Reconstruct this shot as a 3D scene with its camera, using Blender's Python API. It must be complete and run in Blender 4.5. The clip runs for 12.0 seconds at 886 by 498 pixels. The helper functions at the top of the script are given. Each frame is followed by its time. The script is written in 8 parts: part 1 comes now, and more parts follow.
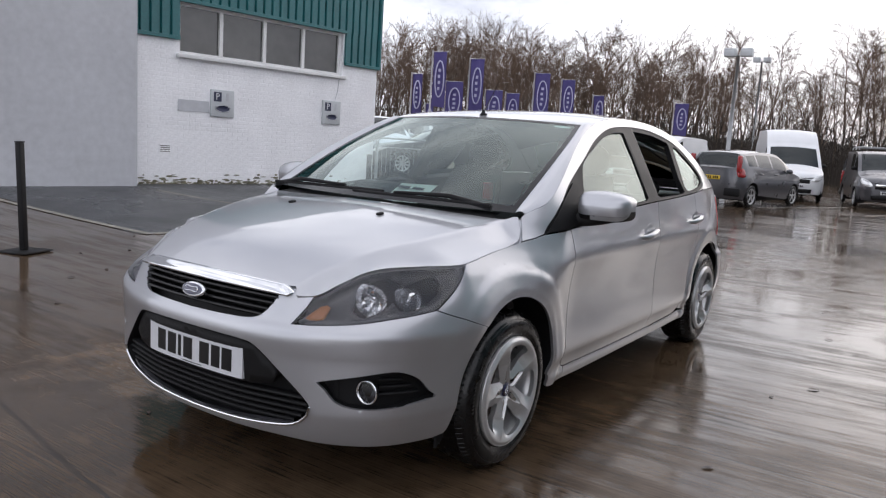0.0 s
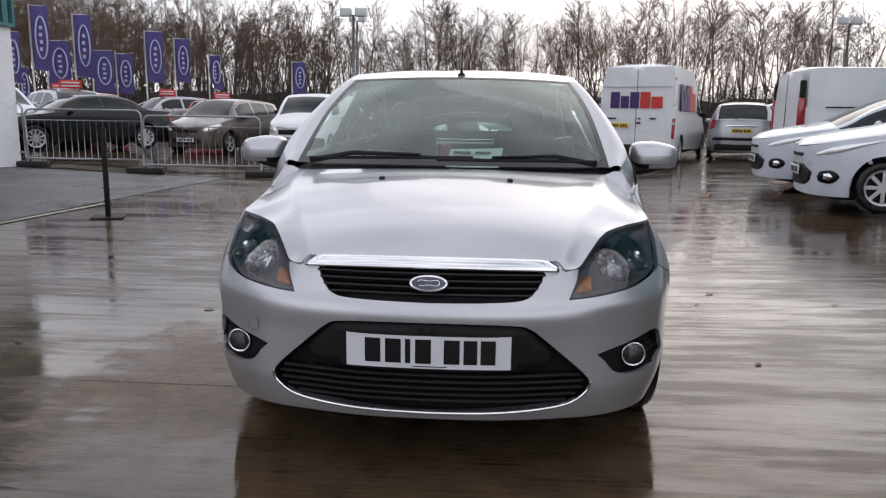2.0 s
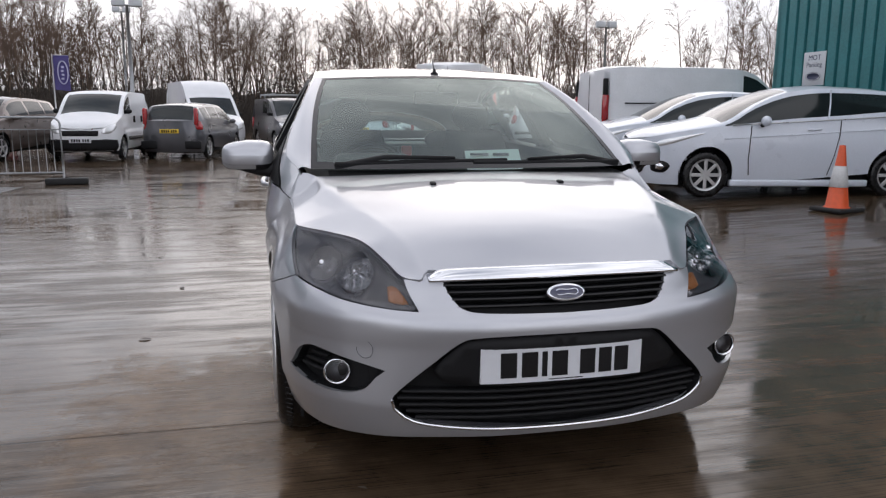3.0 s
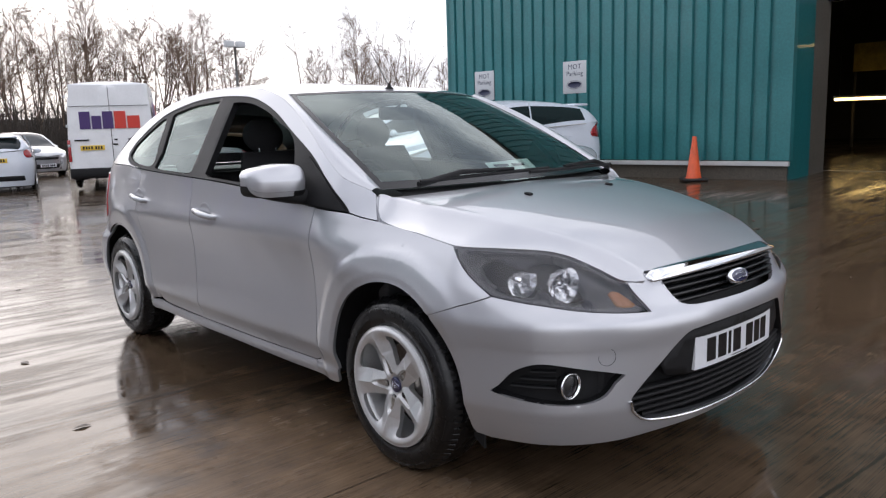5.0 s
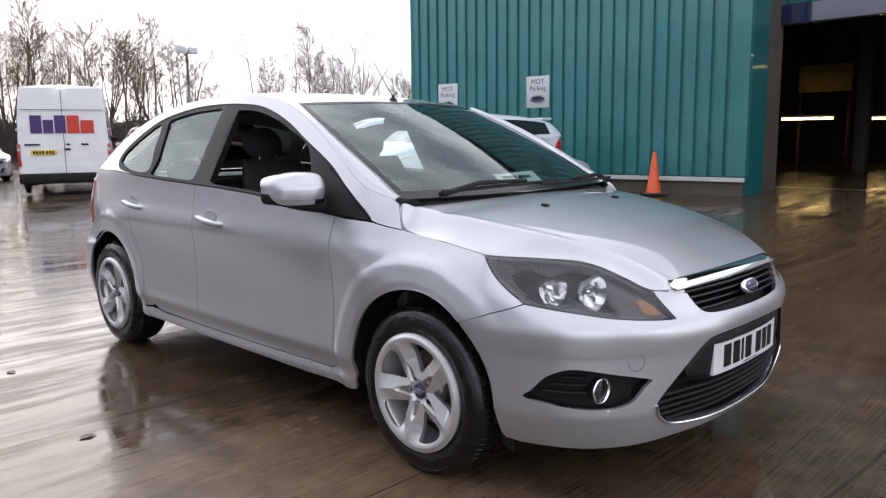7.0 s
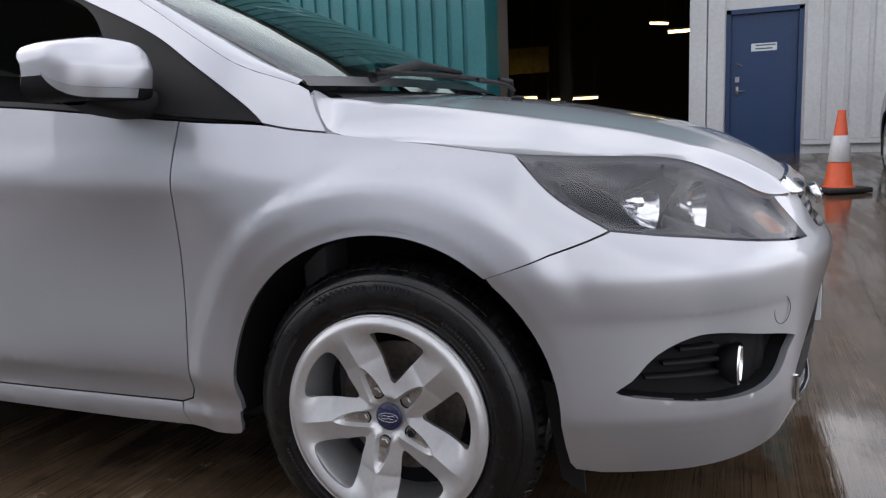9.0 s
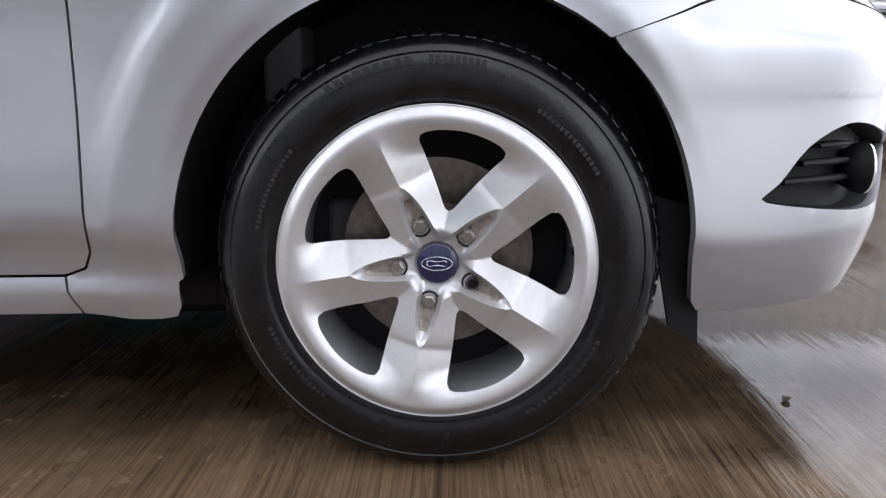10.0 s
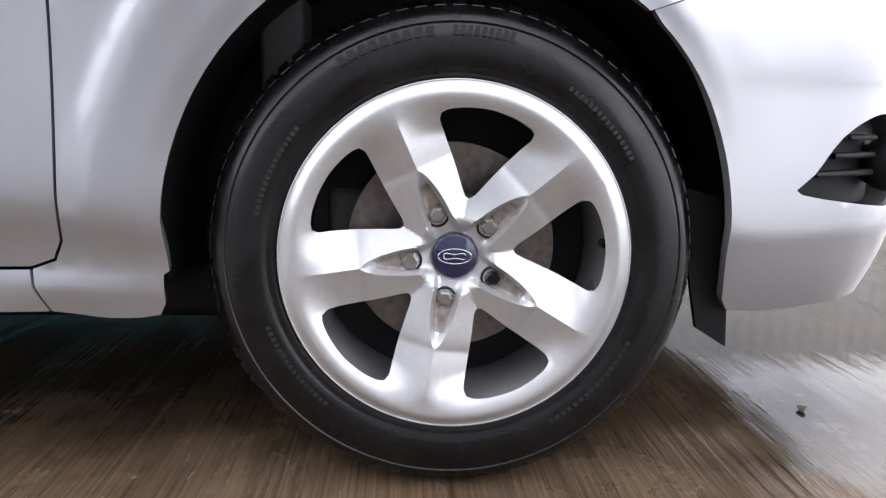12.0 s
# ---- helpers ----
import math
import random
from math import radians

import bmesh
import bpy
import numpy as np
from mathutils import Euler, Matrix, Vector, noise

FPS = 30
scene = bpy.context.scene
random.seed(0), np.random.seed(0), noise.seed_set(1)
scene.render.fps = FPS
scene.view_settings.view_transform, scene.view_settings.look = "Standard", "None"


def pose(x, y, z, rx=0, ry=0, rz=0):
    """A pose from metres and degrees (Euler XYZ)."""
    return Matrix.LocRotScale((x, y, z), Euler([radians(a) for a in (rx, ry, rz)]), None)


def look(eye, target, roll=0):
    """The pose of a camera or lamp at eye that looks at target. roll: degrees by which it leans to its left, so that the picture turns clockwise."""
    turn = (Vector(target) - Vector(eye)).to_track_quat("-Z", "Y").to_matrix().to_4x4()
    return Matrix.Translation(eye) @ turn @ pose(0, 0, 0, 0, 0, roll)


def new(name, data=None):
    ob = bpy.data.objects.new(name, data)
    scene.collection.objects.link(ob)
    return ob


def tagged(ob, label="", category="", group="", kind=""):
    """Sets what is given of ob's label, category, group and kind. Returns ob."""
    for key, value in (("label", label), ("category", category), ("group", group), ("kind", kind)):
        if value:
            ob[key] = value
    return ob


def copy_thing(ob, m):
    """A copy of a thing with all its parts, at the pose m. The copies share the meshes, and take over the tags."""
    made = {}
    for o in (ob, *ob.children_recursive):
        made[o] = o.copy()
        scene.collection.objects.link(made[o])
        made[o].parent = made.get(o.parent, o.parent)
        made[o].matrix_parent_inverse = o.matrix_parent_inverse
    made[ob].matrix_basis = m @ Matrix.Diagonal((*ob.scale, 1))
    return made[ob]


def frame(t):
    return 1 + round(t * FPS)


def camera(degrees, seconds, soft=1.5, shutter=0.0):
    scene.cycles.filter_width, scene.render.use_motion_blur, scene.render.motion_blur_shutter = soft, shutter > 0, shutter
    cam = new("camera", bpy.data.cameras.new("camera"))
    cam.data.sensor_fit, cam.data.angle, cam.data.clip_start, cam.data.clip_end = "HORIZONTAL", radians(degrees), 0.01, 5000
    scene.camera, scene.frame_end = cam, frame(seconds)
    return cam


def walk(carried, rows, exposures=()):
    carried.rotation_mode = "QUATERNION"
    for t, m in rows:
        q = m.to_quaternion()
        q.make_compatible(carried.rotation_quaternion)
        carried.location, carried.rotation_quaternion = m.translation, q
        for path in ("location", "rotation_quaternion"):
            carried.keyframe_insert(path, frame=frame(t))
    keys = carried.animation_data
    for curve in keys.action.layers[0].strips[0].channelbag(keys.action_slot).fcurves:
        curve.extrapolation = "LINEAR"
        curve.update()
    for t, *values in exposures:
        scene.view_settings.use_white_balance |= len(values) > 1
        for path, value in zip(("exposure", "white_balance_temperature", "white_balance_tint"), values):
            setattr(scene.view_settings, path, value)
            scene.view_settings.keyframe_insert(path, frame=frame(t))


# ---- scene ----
cam = camera(61.4, 12.0, soft=1.25)
PATH = [
    (0, (2.186, -2.483, 1.269), (1.071, -0.849, 0.977), 3.6),
    (0.5, (1.767, -2.696, 1.257), (0.903, -0.92, 0.936), 4.0),
    (1, (1.278, -2.939, 1.235), (0.67, -1.056, 0.943), 2.4),
    (1.5, (0.753, -3.033, 1.207), (0.376, -1.098, 0.871), 1.2),
    (2, (0.199, -3.074, 1.2), (0.062, -1.11, 0.846), 0.8),
    (2.5, (-0.352, -3.033, 1.198), (-0.219, -1.07, 0.836), 0.3),
    (3, (-0.846, -2.866, 1.21), (-0.404, -0.948, 0.852), 0.3),
    (3.5, (-1.356, -2.736, 1.212), (-0.579, -0.925, 0.872), 0.7),
    (3.7, (-1.518, -2.651, 1.22), (-0.671, -0.871, 0.88), 0.6),
    (5.3, (-2.489, -1.929, 1.204), (-1.125, -0.505, 0.868), -2.7),
    (5.5, (-2.535, -1.899, 1.212), (-1.162, -0.487, 0.864), -3.2),
    (6, (-2.598, -1.873, 1.21), (-1.218, -0.464, 0.879), -3.1),
    (6.5, (-2.624, -1.879, 1.214), (-1.229, -0.48, 0.905), -1.9),
    (6.7, (-2.628, -1.88, 1.213), (-1.228, -0.484, 0.916), -1.4),
    (8.3, (-2.359, -1.34, 1.191), (-0.897, -0.023, 0.835), 2.7),
    (8.5, (-2.306, -1.151, 1.134), (-0.867, 0.185, 0.756), 2.7),
    (8.8, (-2.172, -0.827, 0.978), (-0.455, 0.158, 0.690), -0.8),
    (9, (-2.117, -0.638, 0.880), (-0.278, 0.086, 0.564), -2.3),
    (9.2, (-2.046, -0.456, 0.786), (-0.165, 0.058, 0.352), -3.5),
    (9.5, (-1.955, -0.232, 0.614), (-0.011, -0.043, 0.192), -4.6),
    (10, (-1.829, -0.022, 0.558), (0.122, 0.005, 0.119), -0.2),
    (10.5, (-1.766, 0.056, 0.524), (0.196, 0.011, 0.142), 0.9),
    (11, (-1.751, 0.059, 0.496), (0.208, -0.087, 0.12), 0.2),
    (11.5, (-1.748, 0.06, 0.493), (0.216, -0.052, 0.131), 0.3),
    (12, (-1.747, 0.068, 0.494), (0.216, -0.046, 0.126), 1.0),
]
EXPOSURES = [(0, 0.12), (1.5, -0.04), (2.5, -0.02), (3.5, 0.04), (5.5, 0.50), (6.5, 0.57), (8.5, 0.48), (9.2, 0.42), (9.5, 0.66), (10.0, 1.04), (10.5, 1.26), (12.0, 1.30)]
walk(cam, [(t, look(eye, target, roll)) for t, eye, target, roll in PATH], [(t, ev, 6450, 14) for t, ev in EXPOSURES])

# ---- light: a bright, broken overcast with a low sun behind thin cloud ----
SUN_AZ, SUN_EL = radians(78.0), radians(26.0)
sun_way = Vector((math.cos(SUN_AZ) * math.cos(SUN_EL), math.sin(SUN_AZ) * math.cos(SUN_EL), math.sin(SUN_EL)))
sun = new("sun", bpy.data.lights.new("sun", "SUN"))
sun.data.energy, sun.data.angle, sun.data.color = 0.22, radians(45), (1.0, 0.95, 0.88)
sun.matrix_world = look(sun_way * 60, (0, 0, 0))

world = bpy.data.worlds.new("sky")
scene.world = world
world.use_nodes = True
wn, wl = world.node_tree.nodes, world.node_tree.links
sky = wn.new("ShaderNodeTexSky")
sky.sky_type, sky.sun_disc = "NISHITA", False
sky.sun_elevation, sky.sun_rotation = SUN_EL, math.pi / 2 - SUN_AZ
sky.air_density, sky.dust_density = 1.0, 2.5
coord = wn.new("ShaderNodeTexCoord")
flat = wn.new("ShaderNodeMapping")
flat.inputs["Scale"].default_value = (1.0, 1.0, 2.6)
wl.new(coord.outputs["Generated"], flat.inputs["Vector"])
cloud = wn.new("ShaderNodeTexNoise")
cloud.inputs["Scale"].default_value, cloud.inputs["Detail"].default_value, cloud.inputs["Roughness"].default_value = 2.6, 7.0, 0.58
wl.new(flat.outputs["Vector"], cloud.inputs["Vector"])
cover = wn.new("ShaderNodeValToRGB")
cover.color_ramp.elements[0].position, cover.color_ramp.elements[0].color = 0.34, (5.2, 5.6, 6.5, 1)
cover.color_ramp.elements[1].position, cover.color_ramp.elements[1].color = 0.62, (15.0, 15.2, 15.6, 1)
wl.new(cloud.outputs["Fac"], cover.inputs["Fac"])
blend = wn.new("ShaderNodeMix")
blend.data_type = "RGBA"
blend.inputs["Factor"].default_value = 0.86
wl.new(sky.outputs["Color"], blend.inputs["A"])
# the cloud is thicker overhead than towards the horizon
dirs = wn.new("ShaderNodeSeparateXYZ")
wl.new(coord.outputs["Generated"], dirs.inputs["Vector"])
thick = wn.new("ShaderNodeMapRange")
for key, val in zip(("From Min", "From Max", "To Min", "To Max"), (0.15, 0.85, 1.0, 0.84)):
    thick.inputs[key].default_value = val
wl.new(dirs.outputs["Z"], thick.inputs["Value"])
dim = wn.new("ShaderNodeVectorMath")
dim.operation = "SCALE"
wl.new(cover.outputs["Color"], dim.inputs[0])
wl.new(thick.outputs["Result"], dim.inputs["Scale"])
wl.new(dim.outputs["Vector"], blend.inputs["B"])
wl.new(blend.outputs["Result"], wn["Background"].inputs["Color"])
wn["Background"].inputs["Strength"].default_value = 0.12

# ---- materials ----
def material(name, color, rough=0.5, metal=0.0, vary=0.15, grain=40.0, patch=3.0, bump=0.0, bump_scale=None, coat=0.0, spec=0.5, coords="Object", rough_vary=0.12, emit=0.0):
    """A surface with colour variation at two scales, uneven gloss and fine relief."""
    m = bpy.data.materials.new(name)
    m.use_nodes = True
    n, l = m.node_tree.nodes, m.node_tree.links
    b = n["Principled BSDF"]
    b.inputs["Metallic"].default_value = metal
    b.inputs["Coat Weight"].default_value = coat
    b.inputs["Coat Roughness"].default_value = 0.03
    b.inputs["Specular IOR Level"].default_value = spec
    tc = n.new("ShaderNodeTexCoord")
    big, small = n.new("ShaderNodeTexNoise"), n.new("ShaderNodeTexNoise")
    for t, s in ((big, patch), (small, grain)):
        t.inputs["Scale"].default_value = s
        t.inputs["Detail"].default_value = 5.0
        l.new(tc.outputs[coords], t.inputs["Vector"])
    mix = n.new("ShaderNodeMath")
    mix.operation = "ADD"
    l.new(big.outputs["Fac"], mix.inputs[0])
    l.new(small.outputs["Fac"], mix.inputs[1])
    ramp = n.new("ShaderNodeMapRange")
    ramp.inputs["From Min"].default_value, ramp.inputs["From Max"].default_value = 0.7, 1.3
    ramp.inputs["To Min"].default_value, ramp.inputs["To Max"].default_value = 1 - vary, 1 + vary
    l.new(mix.outputs[0], ramp.inputs["Value"])
    tint = n.new("ShaderNodeVectorMath")
    tint.operation = "SCALE"
    tint.inputs[0].default_value = color[:3]
    l.new(ramp.outputs["Result"], tint.inputs["Scale"])
    l.new(tint.outputs["Vector"], b.inputs["Base Color"])
    gloss = n.new("ShaderNodeMapRange")
    gloss.inputs["From Min"].default_value, gloss.inputs["From Max"].default_value = 0.3, 0.7
    gloss.inputs["To Min"].default_value, gloss.inputs["To Max"].default_value = max(0.0, rough * (1 - rough_vary)), min(1.0, rough * (1 + rough_vary))
    l.new(big.outputs["Fac"], gloss.inputs["Value"])
    l.new(gloss.outputs["Result"], b.inputs["Roughness"])
    if bump:
        fine = n.new("ShaderNodeTexNoise")
        fine.inputs["Scale"].default_value, fine.inputs["Detail"].default_value = bump_scale or grain, 4.0
        l.new(tc.outputs[coords], fine.inputs["Vector"])
        bp = n.new("ShaderNodeBump")
        bp.inputs["Strength"].default_value, bp.inputs["Distance"].default_value = bump, 0.01
        l.new(fine.outputs["Fac"], bp.inputs["Height"])
        l.new(bp.outputs["Normal"], b.inputs["Normal"])
    if emit:
        b.inputs["Emission Color"].default_value = (*color[:3], 1)
        b.inputs["Emission Strength"].default_value = emit
    return m


def glass_material(name, tint, rough=0.0, ior=1.45, gloss=(0.90, 1, 0.97)):
    """Thin sheet glass: a see-through sheet with a mirror gloss that grows at grazing angles."""
    m = bpy.data.materials.new(name)
    m.use_nodes = True
    n, l = m.node_tree.nodes, m.node_tree.links
    n.remove(n["Principled BSDF"])
    see, shine, fres, mix = n.new("ShaderNodeBsdfTransparent"), n.new("ShaderNodeBsdfGlossy"), n.new("ShaderNodeFresnel"), n.new("ShaderNodeMixShader")
    see.inputs["Color"].default_value = (*tint, 1)
    shine.inputs["Roughness"].default_value = rough
    shine.inputs["Color"].default_value = (*gloss, 1)
    fres.inputs["IOR"].default_value = ior
    l.new(fres.outputs["Fac"], mix.inputs["Fac"])
    l.new(see.outputs["BSDF"], mix.inputs[1])
    l.new(shine.outputs["BSDF"], mix.inputs[2])
    l.new(mix.outputs["Shader"], n["Material Output"].inputs["Surface"])
    return m


def ground_material():
    """Wet brushed concrete: fine brush lines, damp stains, puddles that mirror the sky."""
    m = bpy.data.materials.new("wet_concrete")
    m.use_nodes = True
    n, l = m.node_tree.nodes, m.node_tree.links
    b = n["Principled BSDF"]
    tc = n.new("ShaderNodeTexCoord")

    def noise_at(scale, stretch=(1, 1, 1), detail=5.0, turn=0.0, rough=0.55):
        mp, t = n.new("ShaderNodeMapping"), n.new("ShaderNodeTexNoise")
        mp.inputs["Scale"].default_value = stretch
        mp.inputs["Rotation"].default_value = (0, 0, turn)
        l.new(tc.outputs["Object"], mp.inputs["Vector"])
        l.new(mp.outputs["Vector"], t.inputs["Vector"])
        t.inputs["Scale"].default_value, t.inputs["Detail"].default_value, t.inputs["Roughness"].default_value = scale, detail, rough
        return t.outputs["Fac"]

    def ranged(v, a, bb, c, d):
        r = n.new("ShaderNodeMapRange")
        for k, x in zip(("From Min", "From Max", "To Min", "To Max"), (a, bb, c, d)):
            r.inputs[k].default_value = x
        l.new(v, r.inputs["Value"])
        return r.outputs["Result"]

    def maths(op, a, bb):
        x = n.new("ShaderNodeMath")
        x.operation = op
        for k, v in enumerate((a, bb)):
            if isinstance(v, float):
                x.inputs[k].default_value = v
            else:
                l.new(v, x.inputs[k])
        return x.outputs[0]

    BRUSH = radians(1.5)
    brush = noise_at(1.0, (0.7, 95.0, 1.0), 3.0, BRUSH)
    fine = noise_at(1.0, (2.5, 230.0, 1.0), 2.0, BRUSH)
    streak = noise_at(1.0, (0.5, 3.2, 1.0), 6.0, radians(4), 0.62)
    damp = noise_at(0.55, (1, 1, 1), 7.0, 0.0, 0.6)
    swell = noise_at(1.0, (0.6, 6.0, 1.0), 4.0, BRUSH)
    ripple = noise_at(1.0, (2.2, 17.0, 1.0), 6.0, BRUSH, 0.65)
    spots = noise_at(6.0, (1, 1, 1), 6.0)
    seam = noise_at(1.0, (0.07, 0.95, 1.0), 2.0, radians(2.5), 0.35)
    groove = ranged(maths("ABSOLUTE", maths("SUBTRACT", seam, 0.5), 0.0), 0.0, 0.0055, 1.0, 0.0)
    sep = n.new("ShaderNodeSeparateXYZ")
    l.new(tc.outputs["Object"], sep.inputs["Vector"])
    ragged = noise_at(3.4, (1, 1, 1), 6.0, 0.0, 0.65)

    def patch_mask(cx, cy, rx, ry, soft):
        """1 inside an oblong with ragged edges, 0 outside."""
        dx = maths("DIVIDE", maths("ABSOLUTE", maths("SUBTRACT", sep.outputs["X"], cx), 0.0), rx)
        dy = maths("DIVIDE", maths("ABSOLUTE", maths("SUBTRACT", sep.outputs["Y"], cy), 0.0), ry)
        far = maths("ADD", maths("POWER", maths("ADD", maths("POWER", dx, 4.0), maths("POWER", dy, 4.0)), 0.25), maths("MULTIPLY", maths("SUBTRACT", ragged, 0.5), 3.0))
        return ranged(far, 1.0 - soft, 1.0 + soft, 1.0, 0.0)

    sheltered = patch_mask(-1.12, 0.18, 0.46, 0.66, 0.30)
    dash = noise_at(1.0, (0.9, 8.0, 1.0), 4.0, BRUSH, 0.6)
    wet = maths("ADD", maths("ADD", maths("MULTIPLY", streak, 0.34), maths("MULTIPLY", dash, 0.24)), maths("ADD", maths("MULTIPLY", damp, 0.24), maths("MULTIPLY", ripple, 0.18)))
    film = ranged(wet, 0.462, 0.548, 0.0, 1.0)
    pool = film
    for cx, cy, rx, ry in ((-0.50, -0.98, 0.85, 0.55), (1.5, 3.6, 0.55, 0.45), (0.95, 4.5, 0.5, 0.35), (0.8, 6.5, 0.45, 0.6), (1.0, 10.0, 0.5, 0.9)):
        pool = maths("MAXIMUM", pool, patch_mask(cx, cy, rx, ry, 0.35))
    film = pool
    film = maths("MULTIPLY", film, maths("SUBTRACT", 1.0, maths("MULTIPLY", sheltered, 0.75)))
    ramp = n.new("ShaderNodeValToRGB")
    ramp.color_ramp.elements[0].position, ramp.color_ramp.elements[0].color = 0.36, (0.036, 0.023, 0.015, 1)
    ramp.color_ramp.elements[1].position, ramp.color_ramp.elements[1].color = 0.66, (0.31, 0.210, 0.130, 1)
    tone = maths("ADD", maths("ADD", maths("MULTIPLY", brush, 0.17), maths("MULTIPLY", fine, 0.33)), maths("ADD", maths("MULTIPLY", spots, 0.26), maths("MULTIPLY", damp, 0.24)))
    l.new(tone, ramp.inputs["Fac"])
    soak = n.new("ShaderNodeVectorMath")
    soak.operation = "SCALE"
    l.new(ramp.outputs["Color"], soak.inputs[0])
    l.new(maths("MULTIPLY", ranged(sheltered, 0.0, 1.0, 0.42, 0.80), ranged(groove, 0.0, 1.0, 1.0, 0.35)), soak.inputs["Scale"])
    l.new(soak.outputs["Vector"], b.inputs["Base Color"])
    l.new(maths("ADD", ranged(film, 0.0, 1.0, 0.25, 0.030), maths("MULTIPLY", sheltered, 0.05)), b.inputs["Roughness"])
    l.new(ranged(film, 0.0, 1.0, 0.17, 0.49), b.inputs["Specular IOR Level"])
    height = maths("ADD", maths("ADD", maths("MULTIPLY", brush, 0.25), maths("MULTIPLY", swell, 4.6)), maths("SUBTRACT", maths("ADD", maths("MULTIPLY", fine, 0.10), maths("MULTIPLY", ripple, 2.2)), maths("MULTIPLY", groove, 0.8)))
    bp = n.new("ShaderNodeBump")
    bp.inputs["Distance"].default_value = 0.004
    l.new(maths("ADD", ranged(film, 0.0, 1.0, 0.17, 0.06), maths("MULTIPLY", sheltered, 0.9)), bp.inputs["Strength"])
    l.new(height, bp.inputs["Height"])
    l.new(bp.outputs["Normal"], b.inputs["Normal"])
    return m


CONCRETE = ground_material()
TARMAC = material("damp_tarmac", (0.045, 0.047, 0.05), 0.35, vary=0.35, grain=220, patch=0.7, bump=0.5, bump_scale=260, rough_vary=0.5)
LINE_PAINT = material("worn_road_paint", (0.24, 0.225, 0.19), 0.5, vary=0.45, grain=60, patch=6)
SILVER = material("silver_metallic_paint", (0.485, 0.493, 0.522), 0.345, metal=0.70, vary=0.025, grain=900, coat=1.0, rough_vary=0.05)
WHITE_PAINT = material("white_car_paint", (0.62, 0.66, 0.73), 0.3, vary=0.03, coat=0.7)
VAN_WHITE = material("white_van_paint", (0.72, 0.73, 0.75), 0.35, vary=0.06, coat=0.5)
BLACK_PAINT = material("black_car_paint", (0.008, 0.008, 0.009), 0.3, vary=0.1, coat=0.5, spec=0.3)
GREY_PAINT = material("dark_grey_metallic_paint", (0.085, 0.085, 0.095), 0.3, metal=0.5, vary=0.05, coat=1.0)
BROWN_PAINT = material("bronze_metallic_paint", (0.13, 0.10, 0.085), 0.3, metal=0.5, vary=0.05, coat=1.0)
RED_PAINT = material("red_car_paint", (0.33, 0.02, 0.025), 0.3, vary=0.05, coat=1.0)
BLACK_PLASTIC = material("black_textured_plastic", (0.008, 0.008, 0.009), 0.55, spec=0.25, vary=0.2, grain=300, bump=0.15, bump_scale=700)
GLOSS_BLACK = material("gloss_black_trim", (0.006, 0.006, 0.007), 0.22, vary=0.1, spec=0.35)
DARK_CLOTH = material("charcoal_seat_cloth", (0.030, 0.030, 0.033), 0.85, vary=0.25, grain=400, bump=0.3, bump_scale=600)
CABIN_TRIM = material("dark_cabin_trim", (0.055, 0.055, 0.057), 0.65, vary=0.2, grain=200)
HEADLINER = material("pale_headliner", (0.20, 0.20, 0.195), 0.9, vary=0.08)
RUBBER = material("tyre_rubber", (0.005, 0.005, 0.0055), 0.27, spec=0.4, vary=0.35, grain=90, patch=14, bump=0.03, bump_scale=250, rough_vary=0.6)
TYRE_MARK = material("raised_tyre_mark", (0.016, 0.016, 0.017), 0.5, vary=0.3)
POCKET_DUST = material("brake_dust_on_alloy", (0.30, 0.27, 0.24), 0.45, metal=0.5, vary=0.3, grain=120, patch=30)
ALLOY = material("silver_alloy_wheel", (0.57, 0.57, 0.575), 0.30, metal=0.55, vary=0.06, grain=120, coat=0.3)
STEEL = material("bare_steel", (0.30, 0.28, 0.26), 0.4, metal=0.9, vary=0.25, grain=60)
DISC = material("brake_disc_steel", (0.20, 0.17, 0.15), 0.45, metal=0.8, vary=0.35, grain=80, patch=12)
CHROME = material("chrome", (0.80, 0.81, 0.83), 0.05, metal=1.0, vary=0.02)
LAMP_BOWL = material("lamp_reflector", (0.94, 0.95, 0.96), 0.22, metal=0.4, vary=0.03)
REFLECTOR = material("fluted_chrome_reflector", (0.78, 0.79, 0.81), 0.15, metal=1.0, vary=0.03)
LAMP_INNER = material("grey_lamp_housing", (0.07, 0.07, 0.08), 0.28, metal=0.1, vary=0.1)
AMBER = material("amber_indicator_lens", (0.45, 0.17, 0.05), 0.3, vary=0.05)
RED_LENS = material("red_tail_lens", (0.35, 0.012, 0.015), 0.12, vary=0.05, coat=1.0)
BADGE_BLUE = material("dark_blue_enamel", (0.010, 0.012, 0.060), 0.15, vary=0.05, coat=1.0)
PLATE_WHITE = material("white_reflective_plate", (0.62, 0.63, 0.66), 0.35, vary=0.03)
PLATE_YELLOW = material("yellow_reflective_plate", (0.72, 0.48, 0.04), 0.35, vary=0.05)
PAPER = material("white_paper", (0.86, 0.90, 0.89), 0.8, vary=0.03)
RED_PLASTIC = material("red_plastic", (0.55, 0.03, 0.02), 0.4)
GLASS = glass_material("green_tinted_glass", (0.78, 0.92, 0.88), ior=1.75)
SIDE_GLASS = glass_material("green_side_glass", (0.62, 0.82, 0.77), ior=1.8)
SATIN_BLACK = material("satin_black_trim", (0.010, 0.010, 0.011), 0.5, vary=0.15, spec=0.2)
LAMP_GLASS = glass_material("clear_lamp_cover", (0.96, 0.96, 0.96), ior=1.6, gloss=(0.97, 0.97, 1.0))
